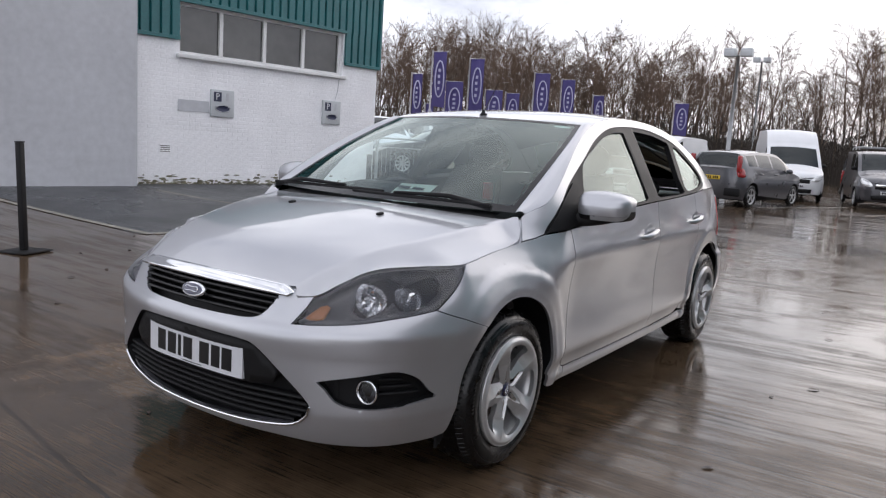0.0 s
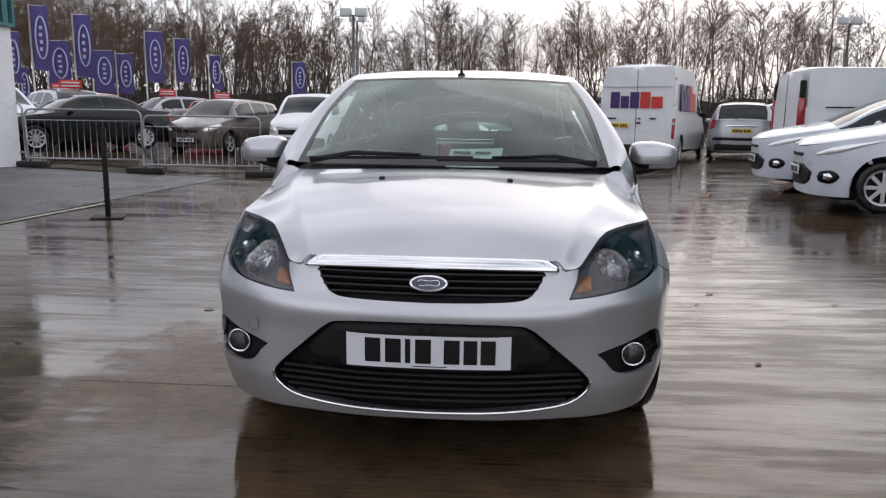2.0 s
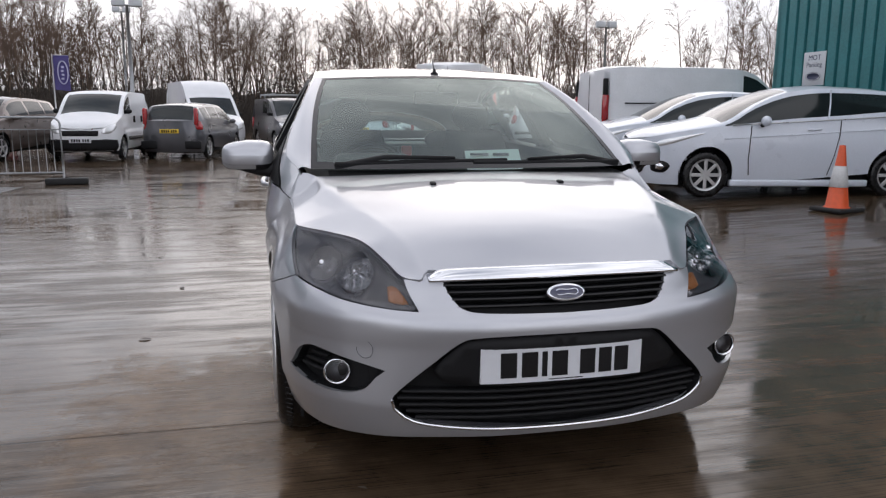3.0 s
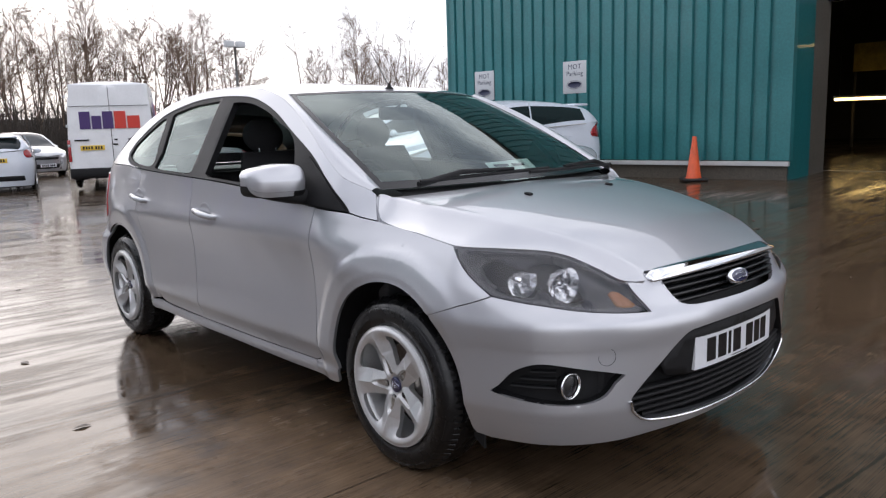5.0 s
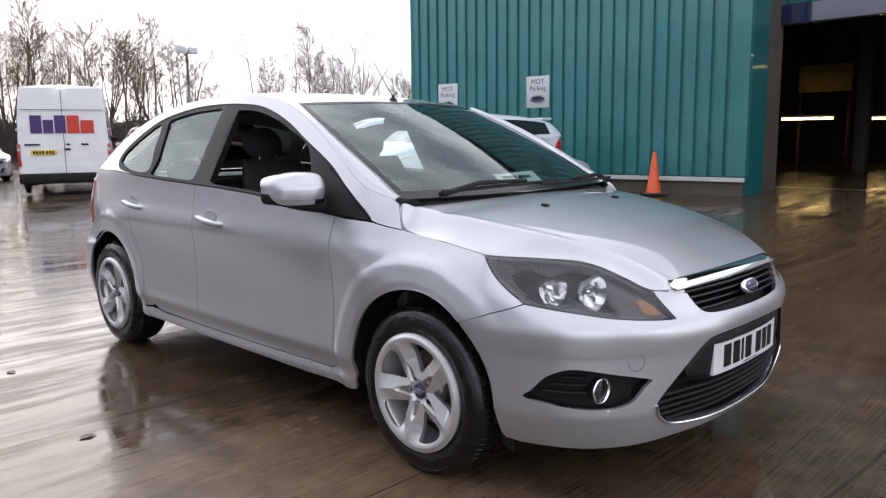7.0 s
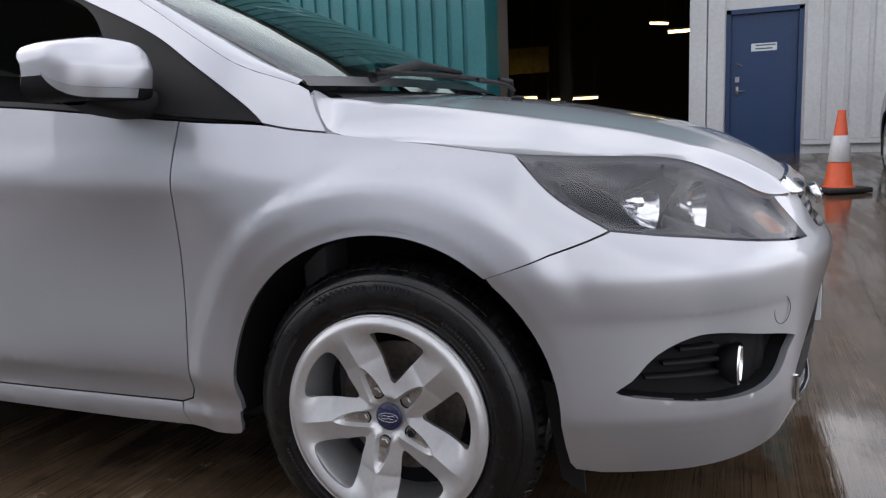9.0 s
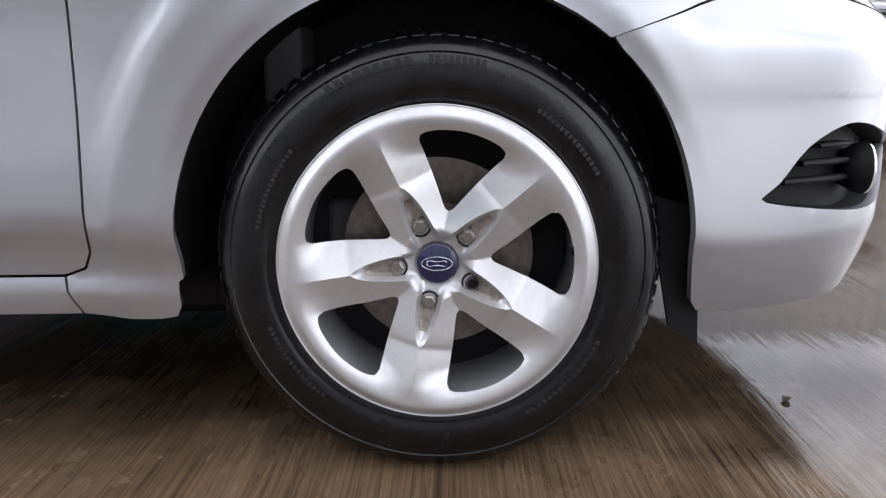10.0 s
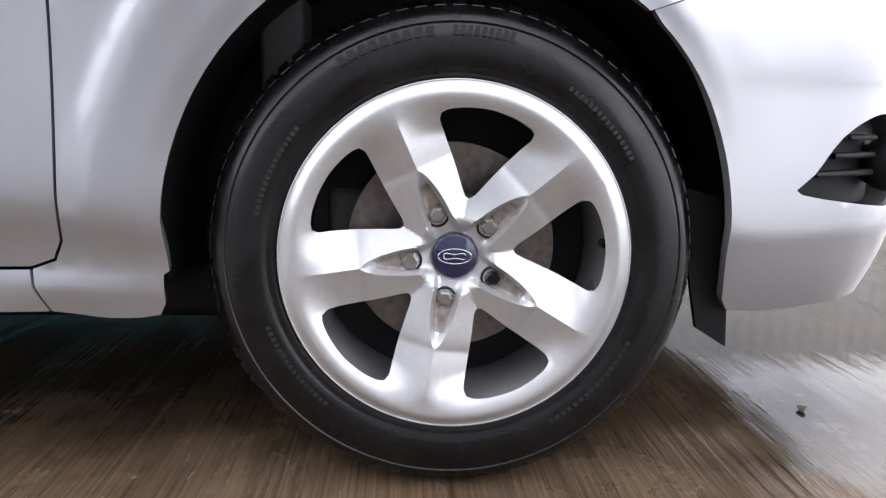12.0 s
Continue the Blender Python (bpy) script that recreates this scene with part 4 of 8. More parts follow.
# front bumper
low = yz([(-0.380, 0.234), (-0.43, 0.226)]) + sz([(0.80, -0.49, 0.226), (0.70, -0.655, 0.226), (0.54, -0.766, 0.228), (0.41, -0.812, 0.229), (0.26, -0.846, 0.231), (0.12, -0.858, 0.231), (0, -0.862, 0.232)])
arch_down = arc(ARCH_F, 180 - (180 - ARCH_SEAM), 180, ARCH_RAD, 16) + yz([(-0.360, 0.285), (-0.368, 0.25)])
bumper_line = GRILLE_LOW + edge_line(0.37, S_TOP, 5)[1:-1] + LAMP_INNER_EDGE[:-1] + lamp_low2 + SEAM[1:] + arch_down[1:] + low + INTAKE[::-1]
S_B0, S_B1 = s_at(0.56, -0.755), s_y(-0.47)
BUMPER_FOLDS = [level(z, S_B0, S_B1) for z in (0.532, 0.548)] + [level(z, s_at(0.64, -0.70), S_B1) for z in (0.305, 0.325, 0.355)]
bumper = sheet("front_bumper", bumper_line, step=0.012, holes=[FOG], gap=0.0014, mirror=True, creases=BUMPER_FOLDS, label="silver bumper with a round towing-eye cover")

# wings
wing_line = [LAMP_SEAM] + [(LAMP_SEAM[0] + (S_LAMP_TIP - LAMP_SEAM[0]) * k / 8, LAMP_SEAM[1] + (0.8295 - LAMP_SEAM[1]) * (k / 8) ** 0.9) for k in range(1, 9)]
wing_line += edge_line(S_LAMP_TIP, s_y(0.44), 40)[1:] + DOOR_FRONT[1:] + yz([(0.517, 0.272), (0.511, 0.256), (0.502, 0.236), (0.45, 0.230), (0.39, 0.230), (0.366, 0.234), (0.358, 0.250), (0.357, 0.287), (0.350, 0.292)])
wing_line += arc(ARCH_F, 0, ARCH_SEAM, ARCH_RAD, 30)[1:] + [SEAM[1]]
for sx in (1, -1):
    sheet("front_wing", wing_line, step=0.014, gap=0.0018, sx=sx, creases=arch_folds(ARCH_F, 8, 108))

# doors
belt_run = lambda a, b, n: [(s_y(a + (b - a) * k / n), belt_z(a + (b - a) * k / n) - 0.0005) for k in range(n + 1)]
front_door_line = DOOR_FRONT + DOOR_LOW + DOOR_MID + belt_run(1.575, 0.44, 36)[1:-1]
rear_door_line = list(reversed(DOOR_MID)) + [DOOR_LOW[-1]] + REAR_EDGE + belt_run(2.30, 1.575, 24)[1:-1]
doors = {}
for sx in (1, -1):
    doors["f", sx] = sheet("front_door", front_door_line, step=0.019, gap=0.0020, sx=sx, creases=[level(z, s_y(0.53), s_y(1.55)) for z in (0.352, 0.364, 0.783, 0.797)])
    doors["r", sx] = sheet("rear_door", rear_door_line, step=0.019, gap=0.0020, sx=sx, creases=[level(z, s_y(1.59), s_y(b)) for z, b in ((0.352, 2.10), (0.364, 2.11), (0.783, 2.29), (0.797, 2.29))])

# sills
sill_line = yz([(0.511, 0.256), (0.517, 0.272), (0.521, 0.2935)]) + DOOR_LOW + yz([(1.95, 0.291), (2.08, 0.298), (2.16, 0.30), (2.262, 0.29), (2.262, 0.250), (2.2, 0.238), (1.8, 0.237), (1.2, 0.237), (0.7, 0.233), (0.502, 0.236)])
for sx in (1, -1):
    sheet("sill", sill_line, step=0.025, gap=0.0016, sx=sx)

# rear quarters and tail
quarter_line = list(reversed(REAR_EDGE))[:-2] + yz([(2.125, 0.312), (2.20, 0.302), (2.264, 0.28), (2.266, 0.30)]) + arc(ARCH_R, 180, 0, ARCH_RAD, 36) + yz([(3.015, 0.25), (3.02, 0.21)])
quarter_line += sz([(0.80, 3.14, 0.20), (0.70, 3.30, 0.21), (0.52, 3.41, 0.22), (0.26, 3.462, 0.23)]) + [(S_END, 0.23), (S_END, 0.999)] + edge_line(S_END, s_y(2.30), 50)[1:-1]
for sx in (1, -1):
    sheet("rear_quarter", quarter_line, step=0.02, gap=0.0016, sx=sx, creases=arch_folds(ARCH_R, 12, 128))
tail_lamp = [(s_y(2.99), 0.72), (s_y(3.02), 0.95), (s_at(0.78, 3.2), 0.985), (s_at(0.70, 3.30), 0.93), (s_at(0.70, 3.30), 0.74)]
for sx in (1, -1):
    sheet("tail_lamp", curve_through(tail_lamp, 0.03, closed=True), RED_LENS, chart=lambda s, z: body(s, z, 0.006), step=0.03, sx=sx)

# ---- glasshouse ----
def flank(y, z):
    return (house(y, z), y, z)


RAIL = curve_through([(0.13, 0.886), (0.165, 0.930), (0.19, 0.972), (0.245, 0.997), (0.33, 1.030), (0.46, 1.105), (0.62, 1.195), (0.83, 1.298), (1.05, 1.377), (1.28, 1.421), (1.6, 1.440), (1.95, 1.430), (2.25, 1.390), (2.5, 1.315), (2.72, 1.215), (2.92, 1.10), (3.02, 1.035)], 0.03)
rail2 = [(p[0], p[1]) for p in RAIL]
DLO_TOP = curve_through([(0.262, 0.908), (0.276, 0.922), (0.33, 0.968), (0.43, 1.035), (0.568, 1.118), (0.804, 1.218), (0.96, 1.285), (1.107, 1.335), (1.25, 1.370), (1.395, 1.388), (1.644, 1.398), (1.93, 1.388), (2.223, 1.343), (2.40, 1.282), (2.533, 1.212), (2.61, 1.158), (2.638, 1.118), (2.615, 1.080), (2.52, 1.052), (2.36, 1.034)], 0.03)
dlo_top2 = [(p[0], p[1]) for p in DLO_TOP]
belt_house = lambda a, b, n: [(a + (b - a) * k / n, belt_z(a + (b - a) * k / n) + 0.001) for k in range(n + 1)]
side_line = [(0.13, 0.885)] + rail2[1:] + belt_house(3.0, 2.36, 12)[1:] + dlo_top2[::-1][1:] + belt_house(0.262, 0.13, 5)[1:-1]
for sx in (1, -1):
    sheet("roof_side", side_line, chart=flank, step=0.028, gap=0.0008, lip=0.012, sx=sx)

# black window surround with the openings of the side glass in it
F_GLASS = [(p[0], p[1]) for p in curve_through([(0.60, 0.957), (0.75, 1.172), (0.96, 1.262), (1.12, 1.314), (1.27, 1.347), (1.40, 1.360), (1.47, 1.360)], 0.03)] + [(1.455, 1.01)] + belt_house(1.455, 0.60, 20)[1:-1]
F_GLASS = [(y, z + (0.012 if z < belt_z(y) + 0.015 else 0)) for y, z in F_GLASS]
R_GLASS = [(1.62, 1.030)] + [(p[0], p[1]) for p in curve_through([(1.635, 1.375), (1.93, 1.362), (2.15, 1.330)], 0.03)] + [(2.17, 1.318), (2.10, 1.12), (2.12, 1.040)] + belt_house(2.12, 1.62, 12)[1:-1]
R_GLASS = [(y, z + (0.012 if z < belt_z(y) + 0.015 else 0)) for y, z in R_GLASS]
Q_GLASS = [(p[0], p[1]) for p in curve_through([(2.165, 1.055), (2.20, 1.18), (2.25, 1.305), (2.40, 1.252), (2.52, 1.190), (2.595, 1.140), (2.605, 1.105), (2.54, 1.075), (2.38, 1.052)], 0.03, closed=True)]
dlo_line = dlo_top2 + belt_house(2.36, 0.262, 50)[1:-1]
in_house = lambda d: (lambda y, z: (house(y, z) - d, y, z))
for sx in (1, -1):
    sheet("window_surround", dlo_line, SATIN_BLACK, chart=in_house(0.004), step=0.03, holes=[F_GLASS, R_GLASS, Q_GLASS], gap=0.001, lip=0.03, sx=sx, label="satin black window surround")
    sheet("quarter_glass", Q_GLASS, SIDE_GLASS, chart=in_house(0.012), step=0.05, lip=0, sx=sx)
sheet("side_window", F_GLASS, GLASS, chart=in_house(0.014), step=0.05, lip=0, sx=1, label="closed passenger window")
sheet("side_window", R_GLASS, SIDE_GLASS, chart=in_house(0.014), step=0.05, lip=0, sx=-1, label="closed rear window")

# windscreen, pillars, roof, rear glass
rail_at = spline([(p[0], p[1]) for p in rail2 if p[0] >= 0.19])
screen_edge = spline([(0.0, 0.688, 0.222, 0.985), (0.25, 0.672, 0.43, 1.098), (0.5, 0.650, 0.64, 1.205), (0.75, 0.618, 0.84, 1.298), (1.0, 0.578, 1.03, 1.378)])
SCREEN_ROWS = 26


def screen(t, w, d=0.0):
    """Windscreen: t up from the cowl, w across from the centre (0) to the edge (1)."""
    x, y, z = screen_edge(t)
    f = 1 - w * w
    return (x * w, y - (0.135 - 0.045 * t) * f + d, z + (0.004 + 0.012 * t) * f)


rows = [[screen(i / SCREEN_ROWS, j / 12) for j in range(-12, 13)] for i in range(SCREEN_ROWS + 1)]
windscreen = part("windscreen", loft(rows, flip=True), GLASS, car, "raked windscreen reflecting clouds")
border = join(*[loft([[screen(t, w, -0.003) for w in (np.linspace(-1, 1, 25))] for t in ts], flip=True) for ts in (np.linspace(0, 0.055, 3), np.linspace(0.975, 1, 2))],
              *[loft([[screen(t, s * w, -0.003) for w in (0.965, 1.0)] for t in np.linspace(0.055, 0.975, 20)], flip=s > 0) for s in (1, -1)])
part("black_border", border, GLOSS_BLACK, windscreen)

pill = []
for i in range(27):
    t = i / 26
    a = Vector(screen_edge(t))
    y = 0.215 + (1.05 - 0.215) * t
    z = rail_at(y)
    b = Vector((house(y, z), y, z))
    row = []
    for j in range(7):
        f = j / 6
        q = a.lerp(b, f)
        out = Vector((0.45, -0.45, 0.77)) * 0.012 * math.sin(math.pi * f)
        row.append(q + out)
    pill.append(row)
for sx in (1, -1):
    bm = loft(pill, flip=True)
    part("a_pillar", bm if sx > 0 else flip_x(bm), SILVER, car)

roof_z = spline([(0.94, 1.393), (1.05, 1.413), (1.25, 1.441), (1.5, 1.464), (1.8, 1.477), (2.1, 1.477), (2.4, 1.462), (2.7, 1.430), (2.95, 1.388)])
roof = []
for i in range(40):
    t = i / 39
    ye = 1.05 + (2.62 - 1.05) * t
    yc = 0.942 + (2.95 - 0.942) * t
    ze = rail_at(ye)
    xe = house(ye, ze)
    row = []
    for j in range(-16, 17):
        w = j / 16
        f = abs(w) ** 2.6
        g = w * w
        if i == 0:
            q = screen(1.0, w * xe / screen_edge(1.0)[0] if abs(w * xe) < screen_edge(1.0)[0] else math.copysign(1, w))
            row.append((w * xe, q[1] + 0.006, q[2] + 0.002) if abs(w) < 0.95 else (w * xe, ye, ze))
        else:
            row.append((w * xe, yc + (ye - yc) * g, roof_z(yc) + (ze - roof_z(yc)) * f))
    roof.append(row)
part("roof", loft(roof, flip=True), SILVER, car)
back = []
for i in range(14):
    t = i / 13
    row = []
    for j in range(-16, 17):
        w = j / 16
        a = roof[-1][j + 16]
        y = 2.62 + (3.02 - 2.62) * t
        ed = edge(S_END + (s_y(3.02) - S_END) * abs(w))
        row.append(Vector(a).lerp(Vector((math.copysign(ed[0], w), ed[1], ed[2])), t) + Vector((0, 0.10 * math.sin(math.pi * t) * (1 - w * w), 0.02 * math.sin(math.pi * t))))
    back.append(row)
inner = [r[2:31] for r in back]
part("rear_screen", loft(inner[1:12], flip=True), GLASS, car)
for cut, rws in (((0, 3), back), ((30, 33), back), ((2, 31), back[:2]), ((2, 31), back[11:])):
    part("tailgate_frame", loft([r[cut[0]:cut[1]] for r in rws], flip=True), SILVER, car)

# ---- bonnet ----
bonnet_z = spline([(-0.80, 0.726), (-0.76, 0.750), (-0.735, 0.769), (-0.70, 0.793), (-0.62, 0.838), (-0.5, 0.880), (-0.3, 0.924), (-0.125, 0.953), (0.0, 0.969), (0.2, 0.984)])
bonnet_x = spline([(-0.80, 0.36), (-0.76, 0.432), (-0.735, 0.450), (-0.712, 0.468), (-0.632, 0.514), (-0.545, 0.561), (-0.487, 0.591), (-0.385, 0.66), (-0.256, 0.769), (-0.10, 0.770), (0.131, 0.764), (0.155, 0.757), (0.19, 0.722)])
bonnet_ez = spline([(-0.80, 0.716), (-0.76, 0.721), (-0.735, 0.723), (-0.712, 0.724), (-0.632, 0.762), (-0.545, 0.801), (-0.487, 0.812), (-0.385, 0.818), (-0.256, 0.831), (-0.10, 0.853), (0.131, 0.885), (0.155, 0.915), (0.19, 0.979)])
ridge_x = spline([(-0.8, 0.395), (-0.73, 0.412), (-0.55, 0.478), (-0.2, 0.596), (0.05, 0.652), (0.2, 0.668)])
bonnet_c = spline([(-0.8, 0.024), (-0.70, 0.031), (-0.55, 0.036), (-0.2, 0.038), (0.05, 0.036), (0.2, 0.024)])


def bonnet_skin(x, y):
    """A crowned middle that rolls over a soft ridge into a slightly hollow shoulder."""
    xe, ze, c = bonnet_x(y), bonnet_ez(y), bonnet_c(y)
    r = min(ridge_x(y), xe - 0.050)
    a = min(abs(x), xe)
    brow = bonnet_z(y) - c
    t = (a - r) / (xe - r)
    crown = brow + c * (1 - (a / r) ** 2)
    flank_z = brow - (brow - ze) * (1 - (1 - t) ** 1.3)
    f = smoothstep(r - 0.028, r + 0.022, a)
    return (x, y, crown * (1 - f) + flank_z * f)


bon_side = [(bonnet_x(y), y) for y in np.linspace(-0.732, 0.188, 60)]
bon_front = [(p[0], p[1]) for p in curve_through([(0, -0.756), (0.2, -0.750), (0.33, -0.738), (0.398, -0.7275)], 0.02)] + [(0.412, -0.733), (0.420, -0.746), (0.430, -0.747)]
bon_rear = [(0.70 * w, 0.190 - 0.104 * (1 - w * w)) for w in np.linspace(1, 0, 24)]
bonnet = part("bonnet", panel(bon_front + bon_side + bon_rear, bonnet_skin, step=0.016, gap=0.0016, mirror=True), SILVER, car, smooth=50)

# wing rail under the bonnet's side gap
for sx in (1, -1):
    rail = [[(sx * (bonnet_x(y) + d), y, bonnet_ez(y) - 0.011 - 0.03 * abs(d)) for d in (-0.05, -0.01, 0.012)] for y in np.linspace(0.09, 0.187, 12)]
    part("wing_rail", loft(rail, flip=sx < 0), SILVER, car)

# chrome strip on the bonnet's leading edge
strip = []
for x in np.linspace(-0.404, 0.404, 49):
    a = abs(x)
    yf, yr = -0.800 + 0.028 * (a / 0.4) ** 2, -0.757 + 0.028 * (a / 0.4) ** 2
    zt, zl = bonnet_skin(min(a, 0.372), yr + 0.006)[2] + 0.001 - 0.006 * smoothstep(0.34, 0.40, a) - 0.014 * smoothstep(0.372, 0.404, a), 0.724 - 0.004 * (a / 0.4) ** 2
    strip.append([(x, yr + 0.004, zt - 0.004), (x, yr - 0.002, zt + 0.001), (x, yr - 0.014, zt - 0.004), (x, (yf + yr) / 2, (zt + zl) / 2 + 0.004), (x, yf + 0.002, zl + 0.008), (x, yf + 0.002, zl), (x, yf + 0.02, zl - 0.003)])
strip_bm = loft(strip)
strip_bm.verts.ensure_lookup_table()
strip_bm.faces.new([strip_bm.verts[k] for k in range(7)])
strip_bm.faces.new([strip_bm.verts[48 * 7 + k] for k in reversed(range(7))])
part("chrome_strip", strip_bm, CHROME, car, "chrome strip above the grille")

# silver bridge between bumper and bonnet at the strip's ends
for sx in (1, -1):
    rows = []
    for k in range(9):
        e = edge(0.345 + (S_TOP - 0.345) * k / 8)
        x = 0.345 + (0.466 - 0.345) * k / 8
        y = -0.738 + (0.738 - 0.711) * (k / 8) ** 1.3
        q = bonnet_skin(min(x, bonnet_x(y) - 0.002), y)
        rows.append([(sx * e[0], e[1] + 0.004, e[2] - 0.006), (sx * (e[0] + x) / 2, (e[1] + y) / 2, (e[2] + q[2]) / 2 - 0.006), (sx * x, y + 0.008, q[2] - 0.007)])
    part("bonnet_bridge", loft(rows, flip=sx > 0), SILVER, car)

# upper grille: a dark tray with slats
def grille_y(x, z, d=0.0):
    a = abs(x)
    return -0.832 + 0.20 * a * a + (z - 0.63) * 0.42 + d


tray = [[(x, grille_y(x, z, 0.045), z) for x in np.linspace(-0.37, 0.37, 20)] for z in (0.60, 0.73)]
grille = part("upper_grille", loft(tray), BLACK_PLASTIC, car, "black slatted grille")
for z, w in ((0.708, 0.362), (0.688, 0.352), (0.668, 0.34), (0.648, 0.325)):
    bar = []
    for x in np.linspace(-w, w, 31):
        y = grille_y(x, z)
        bar.append([(x, y + 0.03, z + 0.006), (x, y + 0.006, z + 0.005), (x, y, z + 0.001), (x, y + 0.004, z - 0.004), (x, y + 0.03, z - 0.005)])
    part("slat", loft(bar), GLOSS_BLACK, grille)
# oval badge
badge = part("badge", moved(lathe([(-0.012, 0.001), (-0.012, 0.9), (-0.010, 0.97), (-0.004, 1.0), (0.004, 1.0)], 40), Matrix.Diagonal((1, 0.062, 0.027, 1)) ), CHROME, car, "oval chrome-rimmed badge")
badge.matrix_basis = pose(0, -0.828, 0.684, -22) @ pose(0, 0, 0, 0, 0, 90)
part("badge_face", moved(lathe([(-0.0155, 0.0005), (-0.0150, 0.6), (-0.0125, 0.98)], 40), Matrix.Diagonal((1, 0.054, 0.021, 1))), BADGE_BLUE, badge, "dark blue oval face")
swirl = tube([(-0.0165, 0.034 * math.cos(a), 0.0095 * math.sin(a) + 0.003 * math.sin(3 * a)) for a in np.linspace(0.2, 5.9, 30)], 0.0016, 6)
part("badge_mark", swirl, CHROME, badge, "plain silver flourish")

# number plate with plain bars
def plate_box(x0, x1, z0, z1, d0, d1):
    """A thin slab bent to the bumper's curve."""
    rows = []
    for x in np.linspace(x0, x1, 2 + int((x1 - x0) / 0.03)):
        lo, hi = [body(abs(x) * 1.004, 0.470, d)[1] for d in (d0, d1)]
        rows.append([(x, lo, 0.470 + z0), (x, hi, 0.470 + z0), (x, hi, 0.470 + z1), (x, lo, 0.470 + z1)])
    bm = loft(rows, closed_v=True)
    bm.verts.ensure_lookup_table()
    bm.faces.new([bm.verts[k] for k in range(4)])
    bm.faces.new([bm.verts[len(bm.verts) - 4 + k] for k in reversed(range(4))])
    bmesh.ops.recalc_face_normals(bm, faces=bm.faces)
    return bm


plate = part("number_plate", plate_box(-0.26, 0.26, -0.0555, 0.0555, -0.016, -0.005), PLATE_WHITE, car, "white number plate", smooth=30)
for x0, x1 in ((-0.200, -0.150), (-0.135, -0.085), (-0.072, -0.055), (-0.040, 0.010), (0.050, 0.100), (0.112, 0.155), (0.165, 0.212)):
    part("bar", plate_box(x0, x1, -0.039, 0.039, -0.007, -0.0038), GLOSS_BLACK, plate, smooth=False)
part("maker_bar", plate_box(-0.05, 0.06, -0.0500, -0.0475, -0.007, -0.0038), GLOSS_BLACK, plate, smooth=False)

# lower intake: tray, plate holder, slats, chrome rim
def intake_chart(d):
    return lambda s, z: body(s, z, -d)


IN_HALF = [(max(a, 0.0), b) for a, b in INTAKE]
part("lower_intake", panel([(0, 0.566)] + [(a * 1.0, b) for a, b in IN_HALF][1:], intake_chart(0.05), step=0.03, lip=0, mirror=True), BLACK_PLASTIC, car, "black lower intake")
wall = [[body(s, z, -d) for d in (-0.0005, 0.012, 0.03, 0.055)] for s, z in IN_HALF]
bm = loft(wall)
part("intake_surround", mirrored(bm), BLACK_PLASTIC, car)
holder = [(0, 0.560)] + [(p[0], p[1]) for p in curve_through([(0.05, 0.560), (0.27, 0.554), (0.318, 0.540), (0.38, 0.487), (0.405, 0.455)], 0.02)] + [(0.38, 0.418), (0.30, 0.406), (0.2, 0.402), (0.0, 0.400)]
part("plate_holder", panel(holder, intake_chart(0.010), step=0.03, lip=0.02, mirror=True), BLACK_PLASTIC, car)
for k, z in enumerate((0.384, 0.362, 0.340, 0.318, 0.297)):
    smax = 0.0
    for s in np.linspace(0, 0.55, 111):
        if inside((s, z), [(-0.01, 0.566)] + IN_HALF + [(-0.01, 0.259)]):
            smax = s
    ss = np.linspace(0, smax - 0.012, 24)
    ring = []
    for s in ss:
        ring.append([body(s, z + 0.006, -0.045), body(s, z + 0.006, -0.016), body(s, z, -0.010), body(s, z - 0.006, -0.016), body(s, z - 0.006, -0.045)])
    part("intake_slat", mirrored(loft(ring)), BLACK_PLASTIC, car)
lip_line = [p for p in IN_HALF if p[1] < 0.375 and p[0] > 0 or p[1] < 0.30]
full = [Vector(body(s, z, 0.004)) for s, z in lip_line]
full = full + [Vector((-p.x, p.y, p.z)) for p in reversed(full)][1:]
part("chrome_rim", tube(full, 0.0055, 8), CHROME, car, "thin chrome rim under the intake")
spl = [[body(s, z, d) for z, d in ((0.290 - 0.03 * (1 - min(s / 0.45, 1)) , -0.02), (0.283 - 0.022 * (1 - min(s / 0.45, 1)), -0.006))] for s in np.linspace(0, 0.46, 20)]
part("intake_lip", mirrored(loft(spl)), GREY_PAINT, car)

